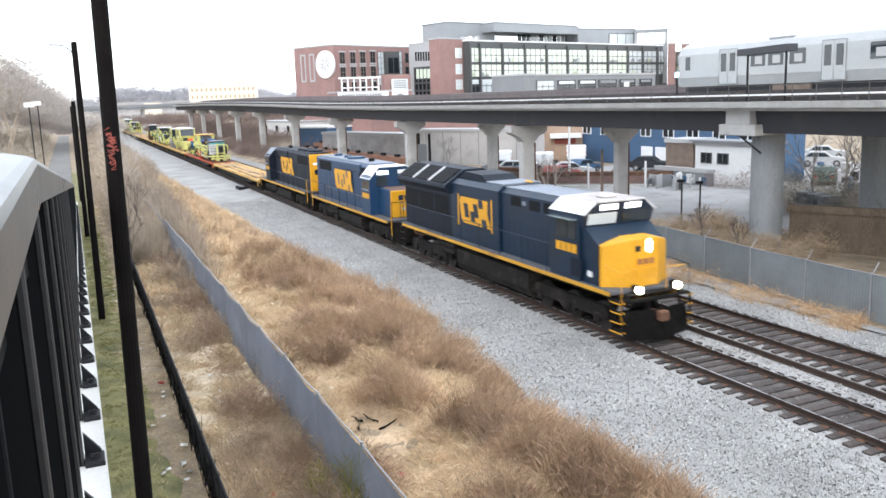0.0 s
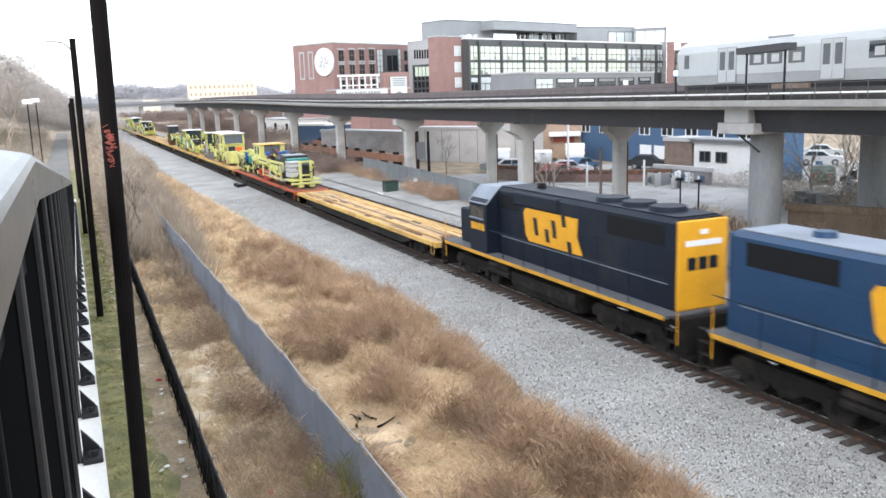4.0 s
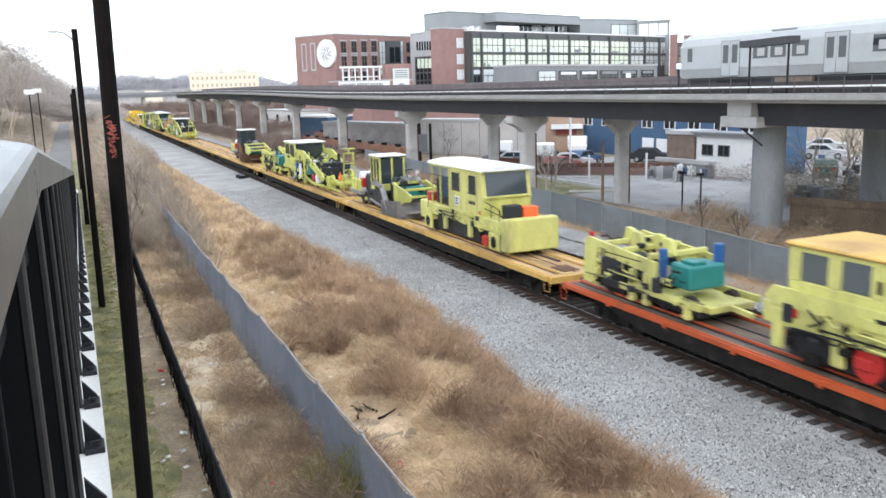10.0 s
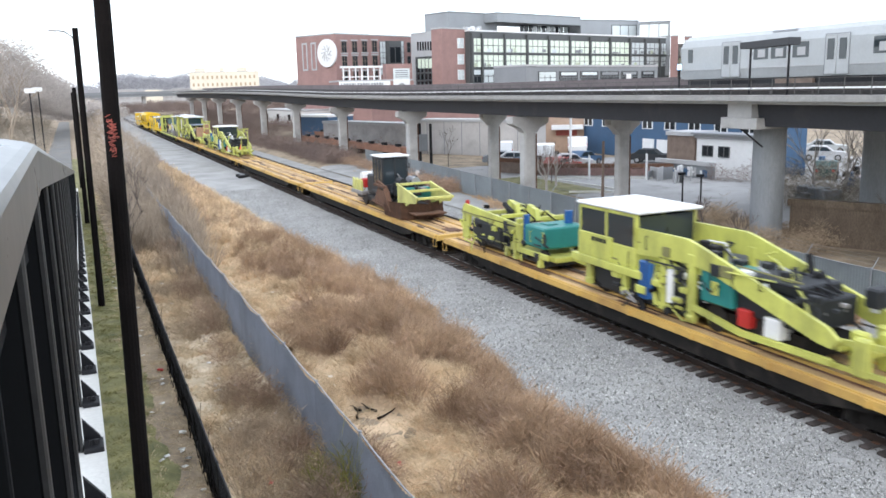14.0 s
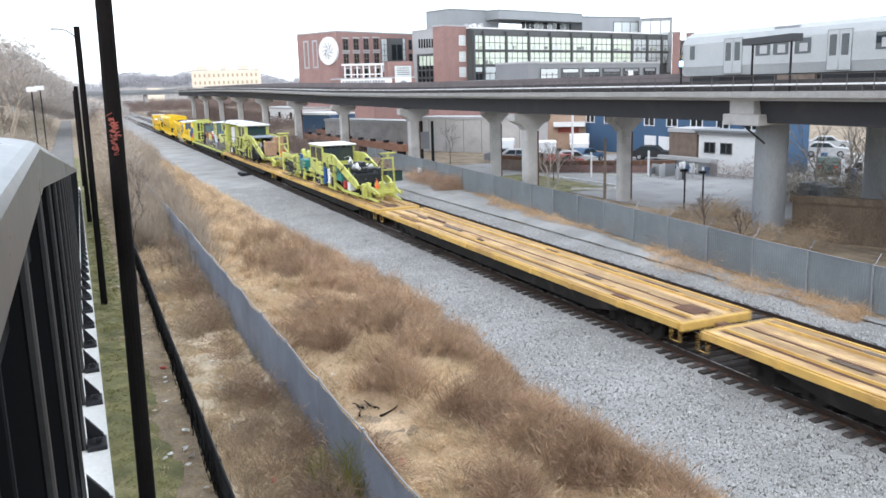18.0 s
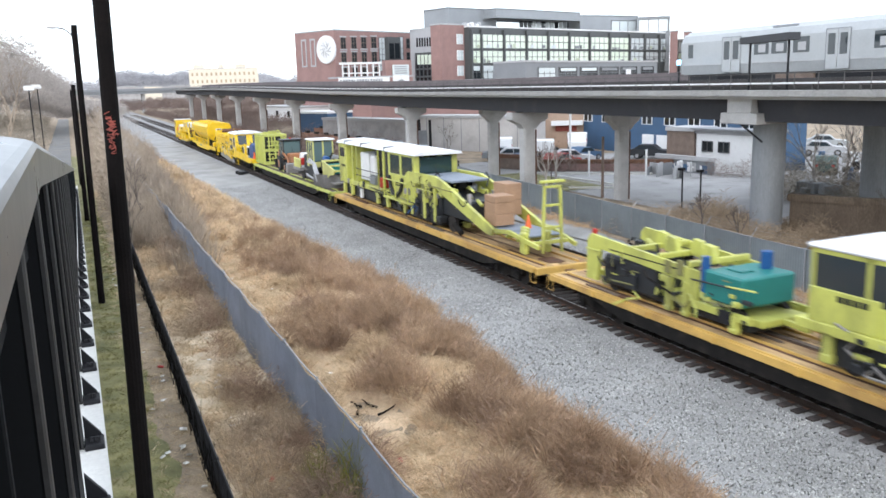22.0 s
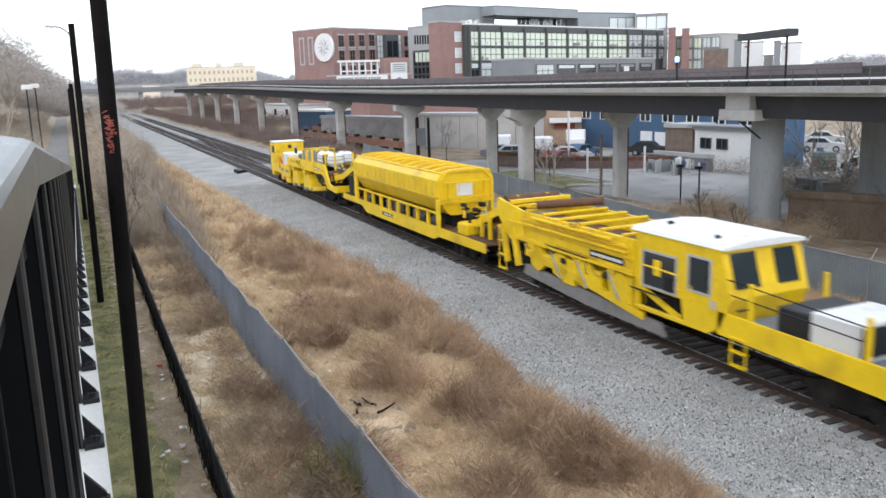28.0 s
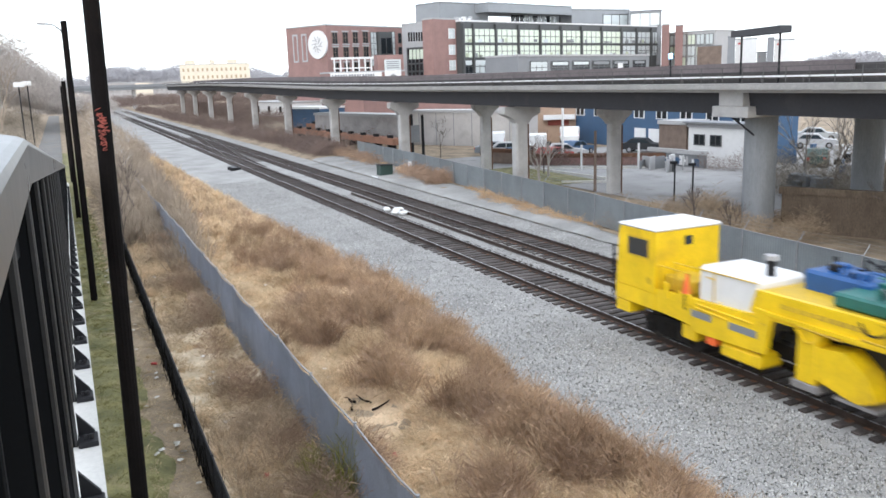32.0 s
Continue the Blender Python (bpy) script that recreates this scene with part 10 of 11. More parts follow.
def yellow_tail():
    """The rear unit: high beam with a sloping front, boxes below, white tanks, crates and a rear cab."""
    th = rail_thing("cleaning_machine", "bright yellow track cleaning machine with a small rear cab", "track machine", 371.3)
    Y = M["mow"]
    rng = random.Random(17)
    for sx in (-1.4, 1.26):
        bm = bmesh.new()
        prism(bm, [(1.0, 1.05), (0.8, 1.4), (2.4, 1.5), (3.3, 2.65), (3.9, 2.75), (14.0, 2.6), (14.2, 2.0), (13.6, 1.9), (4.4, 2.1), (3.6, 1.9), (2.9, 1.15)], sx, sx + 0.14, "x")
        part("main_beam", bm, Y, th, "high yellow main beam with a sloping front")
        blk("beam_flange", th, Y, sx - 0.06 if sx < 0 else sx, sx + 0.14 if sx < 0 else sx + 0.2, 4.2, 13.8, 2.02, 2.12)
        bm = bmesh.new()
        prism(bm, [(13.6, 0.95), (13.4, 2.1), (14.4, 1.9), (18.0, 1.75), (18.0, 1.08), (16.5, 1.02), (16.2, 0.85)], sx - (0.02 if sx < 0 else -0.02), sx + 0.12, "x")
        part("rear_sill", bm, Y, th)
    blk("nose_beam", th, Y, -1.4, 1.4, 0.7, 1.0, 1.05, 1.5, 0.04)
    bars("maker_mark", th, -1.402, 3.8, 6.0, 2.28, 2.42, 1, M["dark"])
    bars("maker_mark", th, -1.412, 3.9, 5.9, 2.31, 2.38, 6, M["white"])
    bars("maker_mark", th, -1.402, 10.6, 13.2, 2.3, 2.42, 9, M["mowd"])
    fittings(th, -1.4, 3.8, 18.0, 1.4, 2.6, 26, (Y, M["mowd"], M["dark"], Y), 851)
    clutter(th, "nose_part", rng, 20, -1.2, 1.1, 1.2, 3.2, 1.5, 2.7, (Y, M["mowd"], M["rust"], Y), 0.1, 0.3)
    # hanging boxes with chutes
    for a, b in ((11.2, 12.6), (7.9, 9.2)):
        blk("hanging_post", th, Y, -1.42, -0.9, b - 0.6, b, 0.6, 2.05, 0.04)
        blk("post_shoe", th, M["greysteel"], -1.44, -0.88, b - 0.7, b + 0.1, 0.42, 0.62, 0.02)
        bm = bmesh.new()
        prism(bm, [(b - 0.6, 1.6), (b - 0.6, 0.8), (a - 0.4, 0.55), (a - 0.9, 0.75), (a - 0.6, 1.3), (a, 1.7)], -1.4, -0.2, "x")
        part("chute_box", bm, Y, th, "yellow chute box")
        blk("chute_lip", th, M["greysteel"], -1.42, -0.2, a - 0.95, a + 0.2, 0.5, 0.58)
    bm = bmesh.new()
    strip(bm, [(-1.3, 6.6, 0.75), (-1.3, 4.0, 1.05)], 0.3, 0.3)
    part("lower_arm", bm, Y, th)
    clutter(th, "under_gear", rng, 26, -0.9, 0.9, 2.6, 13.5, 0.8, 2.0, (Y, M["grime"], M["mowd"], M["engine"]), 0.16, 0.4)
    # on top
    for x0, x1, y0, y1 in ((-1.1, -0.05, 4.75, 6.3), (-1.05, 0.0, 3.0, 3.95), (0.1, 1.05, 3.9, 5.4)):
        o = blk("white_tank", th, M["tank"], x0, x1, y0, y1, 2.62, 3.5, 0.2, "white plastic tank in a dark cage")
        for z in (2.8, 3.05, 3.3):
            blk("cage_hoop", o, M["dark"], x0 - 0.02, x0 - 0.005, y0 + 0.02, y1 - 0.02, z, z + 0.025)
            blk("cage_hoop", o, M["dark"], x0 + 0.02, x1 - 0.02, y0 - 0.02, y0 - 0.005, z, z + 0.025)
        bar("filler_cap", o, M["panell"], ((x0 + x1) / 2, (y0 + y1) / 2, 3.5), ((x0 + x1) / 2, (y0 + y1) / 2, 3.56), 0.12, seg=12)
    blk("panel_frame", th, Y, -1.12, -0.1, 4.05, 4.62, 2.6, 3.46, 0.03)
    blk("black_panel", th, M["engine"], -1.135, -1.121, 4.12, 4.55, 2.72, 3.36)
    blk("black_panel", th, M["engine"], -1.0, -0.2, 4.036, 4.049, 2.72, 3.36)
    for y in (7.3, 8.9):
        for x in (-1.2, -0.4, 0.5):
            blk("guard_post", th, Y, x, x + 0.14, y, y + 0.14, 2.6, 3.5, 0.02)
        blk("guard_panel", th, M["panel"], -1.06, -0.4, y + 0.03, y + 0.1, 2.7, 3.4)
        blk("guard_cap", th, Y, -1.22, 0.66, y - 0.02, y + 0.16, 3.5, 3.58, 0.02)
        blk("side_guard", th, M["panel"], -1.2, -1.17, y + 0.2, y + 0.9, 2.7, 3.4)
        blk("side_guard_post", th, Y, -1.22, -1.08, y + 0.9, y + 1.04, 2.6, 3.5, 0.02)
    for x in (-0.9, 0.4):
        blk("mast_post", th, Y, x, x + 0.12, 2.4, 2.52, 1.5, 3.6)
    blk("blue_engine", th, M["bluep"], -0.2, 1.1, 11.6, 13.6, 2.5, 3.1, 0.08, "blue engine block")
    blk("green_case", th, M["tealdk"], -1.0, 1.0, 9.6, 12.0, 2.6, 2.95, 0.06, "green casing")
    clutter(th, "case_fitting", rng, 10, -0.8, 0.8, 9.8, 11.8, 2.95, 3.02, (M["tealdk"], M["engine"], M["greysteel"]), 0.1, 0.26)
    clutter(th, "engine_fitting", rng, 12, -0.2, 1.0, 11.7, 13.5, 3.08, 3.2, (M["bluep"], M["engine"], M["dark"]), 0.1, 0.24)
    blk("top_deck", th, M["mowd"], -1.2, 1.2, 6.4, 14.0, 2.5, 2.58)
    blk("white_crate", th, M["tank"], -1.3, 0.4, 14.0, 16.3, 1.75, 2.82, 0.1, "white casing")
    blk("grey_case", th, M["panel"], -1.25, -0.3, 13.8, 14.3, 1.85, 2.5, 0.04)
    bar("exhaust", th, M["dark"], (-0.6, 14.3, 2.5), (-0.6, 14.3, 3.25), 0.11, seg=12)
    bar("exhaust_cap", th, M["panell"], (-0.6, 14.3, 3.25), (-0.6, 14.3, 3.38), 0.17, seg=12)
    bm = bmesh.new()
    rod(bm, (-1.35, 16.7, 1.9), (-1.35, 16.7, 2.5), 0.15, 0.03, 12)
    part("safety_cone", bm, M["cone"], th, "orange safety cone")
    for y0, y1 in ((13.9, 14.9), (15.6, 16.4)):
        blk("side_plate", th, M["panel"], -1.436, -1.421, y0, y1, 1.3, 1.5)
    handrail("deck_rail", th, [(-1.35, 17.3, 2.7), (-1.35, 14.0, 2.75)], 0.02, M["mowd"], ((-1.35, 17.2, 2.7), (-1.35, 15.6, 2.72)), 0.85)
    # conveyor reaching the hopper
    for sx in (-0.9, 0.8):
        bm = bmesh.new()
        strip(bm, [(sx, 3.4, 1.75), (sx, 0.5, 2.2), (sx, -2.8, 3.3)], 0.1, 0.36)
        part("conveyor_side", bm, Y, th)
    bm = bmesh.new()
    strip(bm, [(-0.05, 3.4, 1.8), (-0.05, 0.5, 2.25), (-0.05, -2.8, 3.35)], 1.6, 0.05)
    part("conveyor_belt", bm, M["roofgrey"], th)
    clutter(th, "nose_gear", rng, 14, -0.9, 0.9, 1.8, 3.6, 1.5, 2.2, (Y, M["mowd"], M["grime"]), 0.16, 0.36)
    blk("gear_bay", th, M["engine"], -0.8, 0.9, 3.8, 13.4, 1.12, 2.0)
    # rear cab
    bm = bmesh.new()
    prism(bm, [(18.02, 1.6), (18.02, 3.5), (19.72, 3.5), (19.82, 3.36), (19.95, 1.6)], -1.46, 1.02, "x")
    cab = part("cab", bm, Y, th)
    blk("cab_roof", cab, M["white"], -1.52, 1.08, 17.95, 19.8, 3.5, 3.6, 0.04, "white cab roof")
    blk("window_frame", cab, M["mowd"], -1.472, -1.46, 18.3, 19.38, 2.6, 3.25)
    blk("side_window", cab, M["cabglass"], -1.478, -1.473, 18.36, 19.32, 2.66, 3.19)
    blk("door_window", cab, M["cabglass"], -0.34, -0.04, 18.005, 18.018, 3.0, 3.28)
    blk("rear_window", cab, M["cabglass"], -1.0, 0.8, 19.9, 19.96, 2.5, 3.2)
    bar("cab_badge", cab, M["mowd"], (-1.472, 18.3, 1.95), (-1.461, 18.3, 1.95), 0.11, seg=14)
    blk("cab_skirt", th, Y, -1.44, 1.0, 18.02, 20.02, 1.05, 1.596, 0.03)
    blk("tail_skirt", th, Y, -1.42, 1.0, 19.3, 20.0, 0.66, 1.048, 0.03)
    blk("under_box", th, Y, -1.36, -0.5, 13.8, 15.3, 0.42, 0.84, 0.08, "yellow under-slung box")
    blk("under_box", th, Y, -1.34, -0.6, 16.3, 16.9, 0.5, 1.0, 0.05)
    blk("marker_lamp", th, M["cone"], -1.4, -1.1, 15.45, 15.8, 0.62, 0.86, 0.03, "orange marker lamp")
    bar("air_tank", th, M["greysteel"], (-1.15, 15.0, 0.65), (-1.15, 14.2, 0.65), 0.2, seg=12)
    for x in (-1.4, -0.9):
        blk("rear_ladder_rail", th, M["dark"], x, x + 0.05, 20.2, 20.25, 0.9, 2.75)
    for z in (1.2, 1.6, 2.0, 2.4, 2.7):
        blk("rear_ladder_rung", th, M["dark"], -1.35, -0.9, 20.2, 20.24, z, z + 0.04)
    blk("ladder_foot", th, M["dark"], -1.4, -0.85, 20.02, 20.25, 0.86, 0.9)
    handrail("cab_handrail", th, [(-1.38, 17.9, 2.5), (-1.38, 16.5, 2.5)], 0.02, M["mowd"], ((-1.38, 17.85, 2.5), (-1.38, 17.2, 2.5), (-1.38, 16.55, 2.5)), 0.75)
    blk("step_case", th, M["mowd"], -1.2, -0.2, 16.7, 17.9, 1.75, 2.2, 0.04)
    blk("chassis", th, M["grime"], -0.7, 0.7, 1.6, 20.2, 0.7, 1.1)
    truck(th, 3.4, 2, 1.7, 0.42)
    truck(th, 17.7, 2, 1.7, 0.42)
    return th


yellow_power()
hopper()
yellow_tail()

# ---- metro train on the viaduct ----


def metro():
    th = thing("metro_train", "silver metro train with paired doors on the viaduct", "train", pose(33.0, 40.1, 7.83))
    for c in range(3):
        y1 = -c * 23.2
        y0 = y1 - 22.7
        bm = bmesh.new()
        prism(bm, [(0.1, 0.52), (0.0, 1.05), (0.0, 2.3), (0.12, 2.68), (0.5, 2.92), (1.5, 3.0), (2.5, 2.92), (2.88, 2.68), (3.0, 2.3), (3.0, 1.05), (2.9, 0.52)], y0 + 0.5, y1 - 0.45)
        body = part("car_body", bm, M["silver"], th, "brushed silver car body")
        for a, b in ((y0, y0 + 0.5), (y1 - 0.45, y1)):
            bm = bmesh.new()
            lo = a == y0
            o, i = (0.0, 0.3)
            prism(bm, [(0.28, 0.56), (0.22, 2.3), (0.5, 2.8), (2.5, 2.8), (2.78, 2.3), (2.72, 0.56)], a, b)
            part("car_end", bm, M["silver"], body)
        for yd in (3.7, 10.6, 17.5):
            for s in (0.0, 0.68):
                y = y1 - yd - s
                d = blk("door_leaf", body, M["silver"], -0.03, 0.005, y - 0.64, y, 0.6, 2.42, 0.01)
                blk("door_window", d, M["cabglass"], -0.04, -0.028, y - 0.52, y - 0.12, 1.28, 2.24, 0.0)
            blk("door_frame", body, M["panel"], -0.018, 0.004, y1 - yd + 0.01, y1 - yd + 0.04, 0.6, 2.47)
            blk("door_frame", body, M["panel"], -0.018, 0.004, y1 - yd - 1.36, y1 - yd - 1.33, 0.6, 2.47)
            blk("door_head", body, M["panel"], -0.016, 0.004, y1 - yd - 1.33, y1 - yd, 2.44, 2.47)
        for yw in (0.9,):
            blk("cab_window", body, M["cabglass"], -0.012, 0.01, y1 - yw - 0.4, y1 - yw, 1.45, 2.2)
        for yw in (6.0, 7.2, 8.6, 13.2, 14.4, 15.6, 20.2):
            w = blk("side_window", body, M["cabglass"], -0.012, 0.01, y1 - yw - 1.0, y1 - yw, 1.45, 2.2)
            blk("window_blind", w, M["panell"], -0.018, -0.011, y1 - yw - 0.8, y1 - yw - 0.3, 1.55, 1.95)
        for yw in (7.0, 14.0):
            blk("roof_sign", body, M["panel"], 0.22, 0.4, y1 - yw - 1.6, y1 - yw, 2.72, 2.85, 0.02)
        blk("lower_band", body, M["panell"], -0.008, 0.03, y0 + 0.6, y1 - 0.6, 1.02, 1.07)
        blk("underframe", th, M["engine"], 0.3, 2.7, y0 + 0.6, y1 - 0.6, -0.1, 0.515)
        for k in range(4):
            blk("equipment_case", th, (M["dark"], M["hutwood"], M["dark"], M["panel"])[k], 0.12, 0.5, y1 - 5.6 - k * 4.2, y1 - 3.2 - k * 4.2, -0.15, 0.48, 0.03)
        for yb in (y0 + 3.4, y1 - 3.4):
            bm = bmesh.new()
            box(bm, 0.2, 2.8, yb - 1.5, yb + 1.5, -0.3, 0.1, 0.05)
            o = part("bogie", bm, M["engine"], th)
            for s in (-1.0, 1.0):
                bm = bmesh.new()
                rod(bm, (0.45, yb + s, -0.08), (0.6, yb + s, -0.08), 0.36, seg=16)
                part("wheel", bm, M["greysteel"], o)
    return th


mt = metro()


# ---- the yard, the station edge and small things ----


M["teal2"] = mat("dark_green_paint", (0.03, 0.06, 0.05), 0.5, var=0.15)


def vehicle_box(name, label, x, y, rz, ln, wd, cab_l, h_box, colour, stripe):
    """A box truck: cab with windows and bumper, cargo box, wheels."""
    th = thing(name, label, "truck", pose(x, y, 0.05, 0, 0, rz), "trucks in the yard")
    blk("cargo_box", th, colour, -wd / 2, wd / 2, cab_l + 0.15, ln, 0.85, h_box, 0.04)
    if stripe:
        blk("side_stripe", th, stripe, -wd / 2 - 0.012, -wd / 2, cab_l + 0.4, ln - 0.3, h_box * 0.5, h_box * 0.68)
        blk("side_stripe", th, stripe, wd / 2, wd / 2 + 0.012, cab_l + 0.4, ln - 0.3, h_box * 0.5, h_box * 0.68)
    bm = bmesh.new()
    prism(bm, [(0, 0.5), (0, 1.15), (0.55, 1.3), (0.95, 2.15), (cab_l, 2.2), (cab_l, 0.5)], -wd / 2 + 0.12, wd / 2 - 0.12, "x")
    part("cab", bm, M["white"], th)
    for sx in (-wd / 2 + 0.1, wd / 2 - 0.12):
        blk("side_window", th, M["cabglass"], sx, sx + 0.02, 0.95, cab_l - 0.2, 1.4, 2.0)
    blk("bumper", th, M["dark"], -wd / 2 + 0.1, wd / 2 - 0.1, -0.08, 0.02, 0.4, 0.65)
    blk("chassis", th, M["dark"], -wd / 2 + 0.3, wd / 2 - 0.3, 0.3, ln - 0.1, 0.5, 0.85)
    for yy in (0.8, ln - 1.3):
        for sx in (-wd / 2 + 0.05, wd / 2 - 0.3):
            o = bar("wheel", th, M["rubber"], (sx, yy, 0.42), (sx + 0.25, yy, 0.42), 0.42, seg=18)
            bar("rim", o, M["steel"], (sx - 0.01, yy, 0.42), (sx + 0.26, yy, 0.42), 0.22, seg=12)
    return th


def parked_car(label, x, y, z, rz, paint):
    th = thing("parked_car", label, "car", pose(x, y, z, 0, 0, rz), "parked cars")
    bm = bmesh.new()
    prism(bm, [(-2.2, 0.3), (-2.25, 0.62), (-2.0, 0.85), (-0.9, 0.95), (-0.3, 1.42), (1.1, 1.45), (1.75, 1.0), (2.15, 0.95), (2.2, 0.35)], -0.86, 0.86, "x")
    part("body", bm, paint, th)
    for sx in (-0.872, 0.86):
        bm = bmesh.new()
        prism(bm, [(-0.72, 0.97), (-0.25, 1.36), (0.3, 1.38), (0.3, 0.97)], sx, sx + 0.012, "x")
        part("side_window", bm, M["cabglass"], th)
        bm = bmesh.new()
        prism(bm, [(0.38, 0.97), (0.38, 1.38), (1.05, 1.38), (1.5, 1.0)], sx, sx + 0.012, "x")
        part("side_window", bm, M["cabglass"], th)
        for yy in (-1.35, 1.3):
            o = bar("wheel", th, M["rubber"], (sx - 0.1, yy, 0.32), (sx + 0.1, yy, 0.32), 0.32, seg=18)
            bar("rim", o, M["steel"], (sx - 0.11, yy, 0.32), (sx + 0.11, yy, 0.32), 0.19, seg=12)
    for sx in (-0.7, 0.5):
        blk("headlight", th, M["white"], sx, sx + 0.2, -2.26, -2.2, 0.6, 0.74)
        blk("tail_light", th, M["redp"], sx, sx + 0.2, 2.17, 2.22, 0.7, 0.85)
    return th


M["oldtimber"] = mat("old_timber", (0.17, 0.13, 0.095), 0.9, var=0.4, scale=1.6, fine=14, bump=0.5, dirt=0.4, dirt_col=(0.06, 0.045, 0.036), stretch=(1, 1, 0.5), spec=0.2)


def yard():
    for lab, az, dd, rz, h, stripe in (("white van with a red stripe in the yard", 27.95, 89, -28, 2.15, M["redp"]), ("plain white van seen from its rear doors", 30.75, 90, 149, 2.2, None), ("white and red van beside the warehouse", 33.05, 97, -33, 2.0, M["redp"])):
        p = spot(az, dd)
        o = vehicle_box("box_truck", lab, p.x, p.y, rz, 4.8, 2.3, 1.5, h, M["white"], stripe)
        if stripe:
            blk("front_stripe", o, stripe, -1.1, 1.1, 1.63, 1.645, h * 0.55, h * 0.72)
        else:
            blk("rear_door_gap", o, M["panel"], -0.02, 0.02, 4.8, 4.815, 0.9, h - 0.1)
    parked_car("dark parked saloon car before the warehouse", 54.6, 70.0, 0.05, 40, M["engine"])
    parked_car("grey parked car among the trucks", 41.5, 78.0, 0.05, 60, M["panel"])
    parked_car("white parked car on the upper lot", 69.0, 61.2, 0.1, 42, M["panell"])
    parked_car("dull green parked car on the upper lot", 57.0, 50.2, 0.1, 130, M["teal2"])
    parked_car("silver parked car on the upper lot", 76.0, 67.0, 0.1, 42, M["silver"])
    rc = random.Random(23)
    for k in range(2, 9):
        az, dd = 27.2 + k * 0.8 + rc.uniform(-0.15, 0.15), 80 + (k % 3) * 3.5
        p = spot(az, dd)
        m, lab = ((M["engine"], "dark"), (M["panell"], "grey"), (M["white"], "white"), (M["redp"], "red"), (M["bluewall"], "blue"))[(k * 3) % 5]
        parked_car(lab + " parked car behind the low yard wall", p.x, p.y, 0.05, rc.choice((20, 65, 110)), m)
    # low red wall and fence behind the yard
    th, w = block("low_wall", Vector((39.4, 66.5, 0)), Vector((48.3, 59.0, 0)), 0.4, 0, 0.75, M["brick"], "low weathered red wall at the back of the yard", M["rust"])
    th, w = block("low_wall", Vector((36.8, 72, 0)), Vector((39.3, 66.8, 0)), 0.4, 0, 1.1, M["hutwood"], "low brown timber wall at the back of the yard", M["rust"])
    for i, (x, y, h) in enumerate(((40.5, 60.4, 2.2), (44.4, 57.6, 2.3), (42.5, 66.5, 6.0))):
        bar("white_post", thing("yard_post", "white painted post at the yard edge", "post", pose(x, y, 0)), M["white"], (0, 0, 0), (0, 0, h), 0.09 if h < 3 else 0.11)
    th = thing("kerb_line", "pale concrete kerb round the lawn", "kerb", kind="structure")
    for k, (a, b) in enumerate((((34.4, 54.0), (37.2, 52.2)), ((37.2, 52.2), (38.4, 53.4)), ((38.4, 53.4), (37.6, 66)), ((45.4, 58.0), (38.8, 63.0)))):
        bm = bmesh.new()
        beam(bm, (a[0], a[1], 0.12), (b[0], b[1], 0.12), 0.16, 0.2)
        part("kerb", bm, M["curb"], th)
    # poles in the yard
    th = thing("yard_pole", "brown timber pole behind the fence", "pole", pose(33.8, 48.7, 0))
    bar("shaft", th, M["hutwood"], (0, 0, -0.2), (0, 0, 4.3), 0.11, 0.09, 10)
    for x, y in ((33.6, 40.05), (33.75, 38.6)):
        th = thing("gate_post", "slim dark post with a flat lamp head", "post", pose(x, y, 0), "lamp posts of the yard")
        bar("shaft", th, M["dark"], (0, 0, 0), (0, 0, 2.75), 0.05)
        blk("lamp_head", th, M["dark"], -0.3, 0.12, -0.12, 0.12, 2.7, 2.85, 0.02)
    for i, (x, y) in enumerate(((35.3, 86.0), (35.7, 83.9))):
        th = thing("service_pole", "black service pole under the viaduct", "pole", pose(x, y, 0))
        bar("shaft", th, M["dark"], (0, 0, -0.2), (0, 0, 4.4), 0.17, 0.15, 10)
        if i == 0:
            blk("transformer_box", th, M["panel"], -0.65, 0.75, -0.35, -0.18, 1.3, 3.2, 0.04, "grey transformer cabinet")
    # timber wall and clutter beside the station column
    th, w = block("timber_wall", Vector((33.0, 31.1, 0)), Vector((43.5, 10.5, 0)), 0.3, 0, 1.94, M["oldtimber"], "low dark timber retaining wall under the viaduct", M["oldtimber"])
    th, w = block("blue_hoarding", Vector((56.0, 53.6, 0)), Vector((57.5, 52.8, 0)), 0.5, 0, 5.4, M["bluewall"], "blue hoarding beyond the station column")
    rng = random.Random(19)
    for k in range(9):
        x, y = 42.2 + rng.uniform(0, 3.2), 40.6 - k * 0.42
        th = thing("concrete_block", "pale concrete block stacked on the lot", "block", pose(x, y, 0, 0, 0, rng.uniform(-20, 20)), "concrete blocks")
        blk("block", th, M["column"], -0.6, 0.6, -0.35, 0.35, 0.03, 0.7 + 0.35 * (k % 3), 0.05)
    for k in range(12):
        x, y = rng.uniform(44.5, 47.5), rng.uniform(54.5, 58.5)
        blk("panel", thing("scrap_panel", "pale scrap panel leaning in the yard", "scrap", pose(x, y, 0, 0, 0, rng.uniform(0, 90)), "yard scrap"), rng.choice((M["panell"], M["white"], M["hutwood"], M["panel"])), -0.8, 0.8, -0.05, 0.05, 0.05, rng.uniform(0.7, 1.3), 0.01)
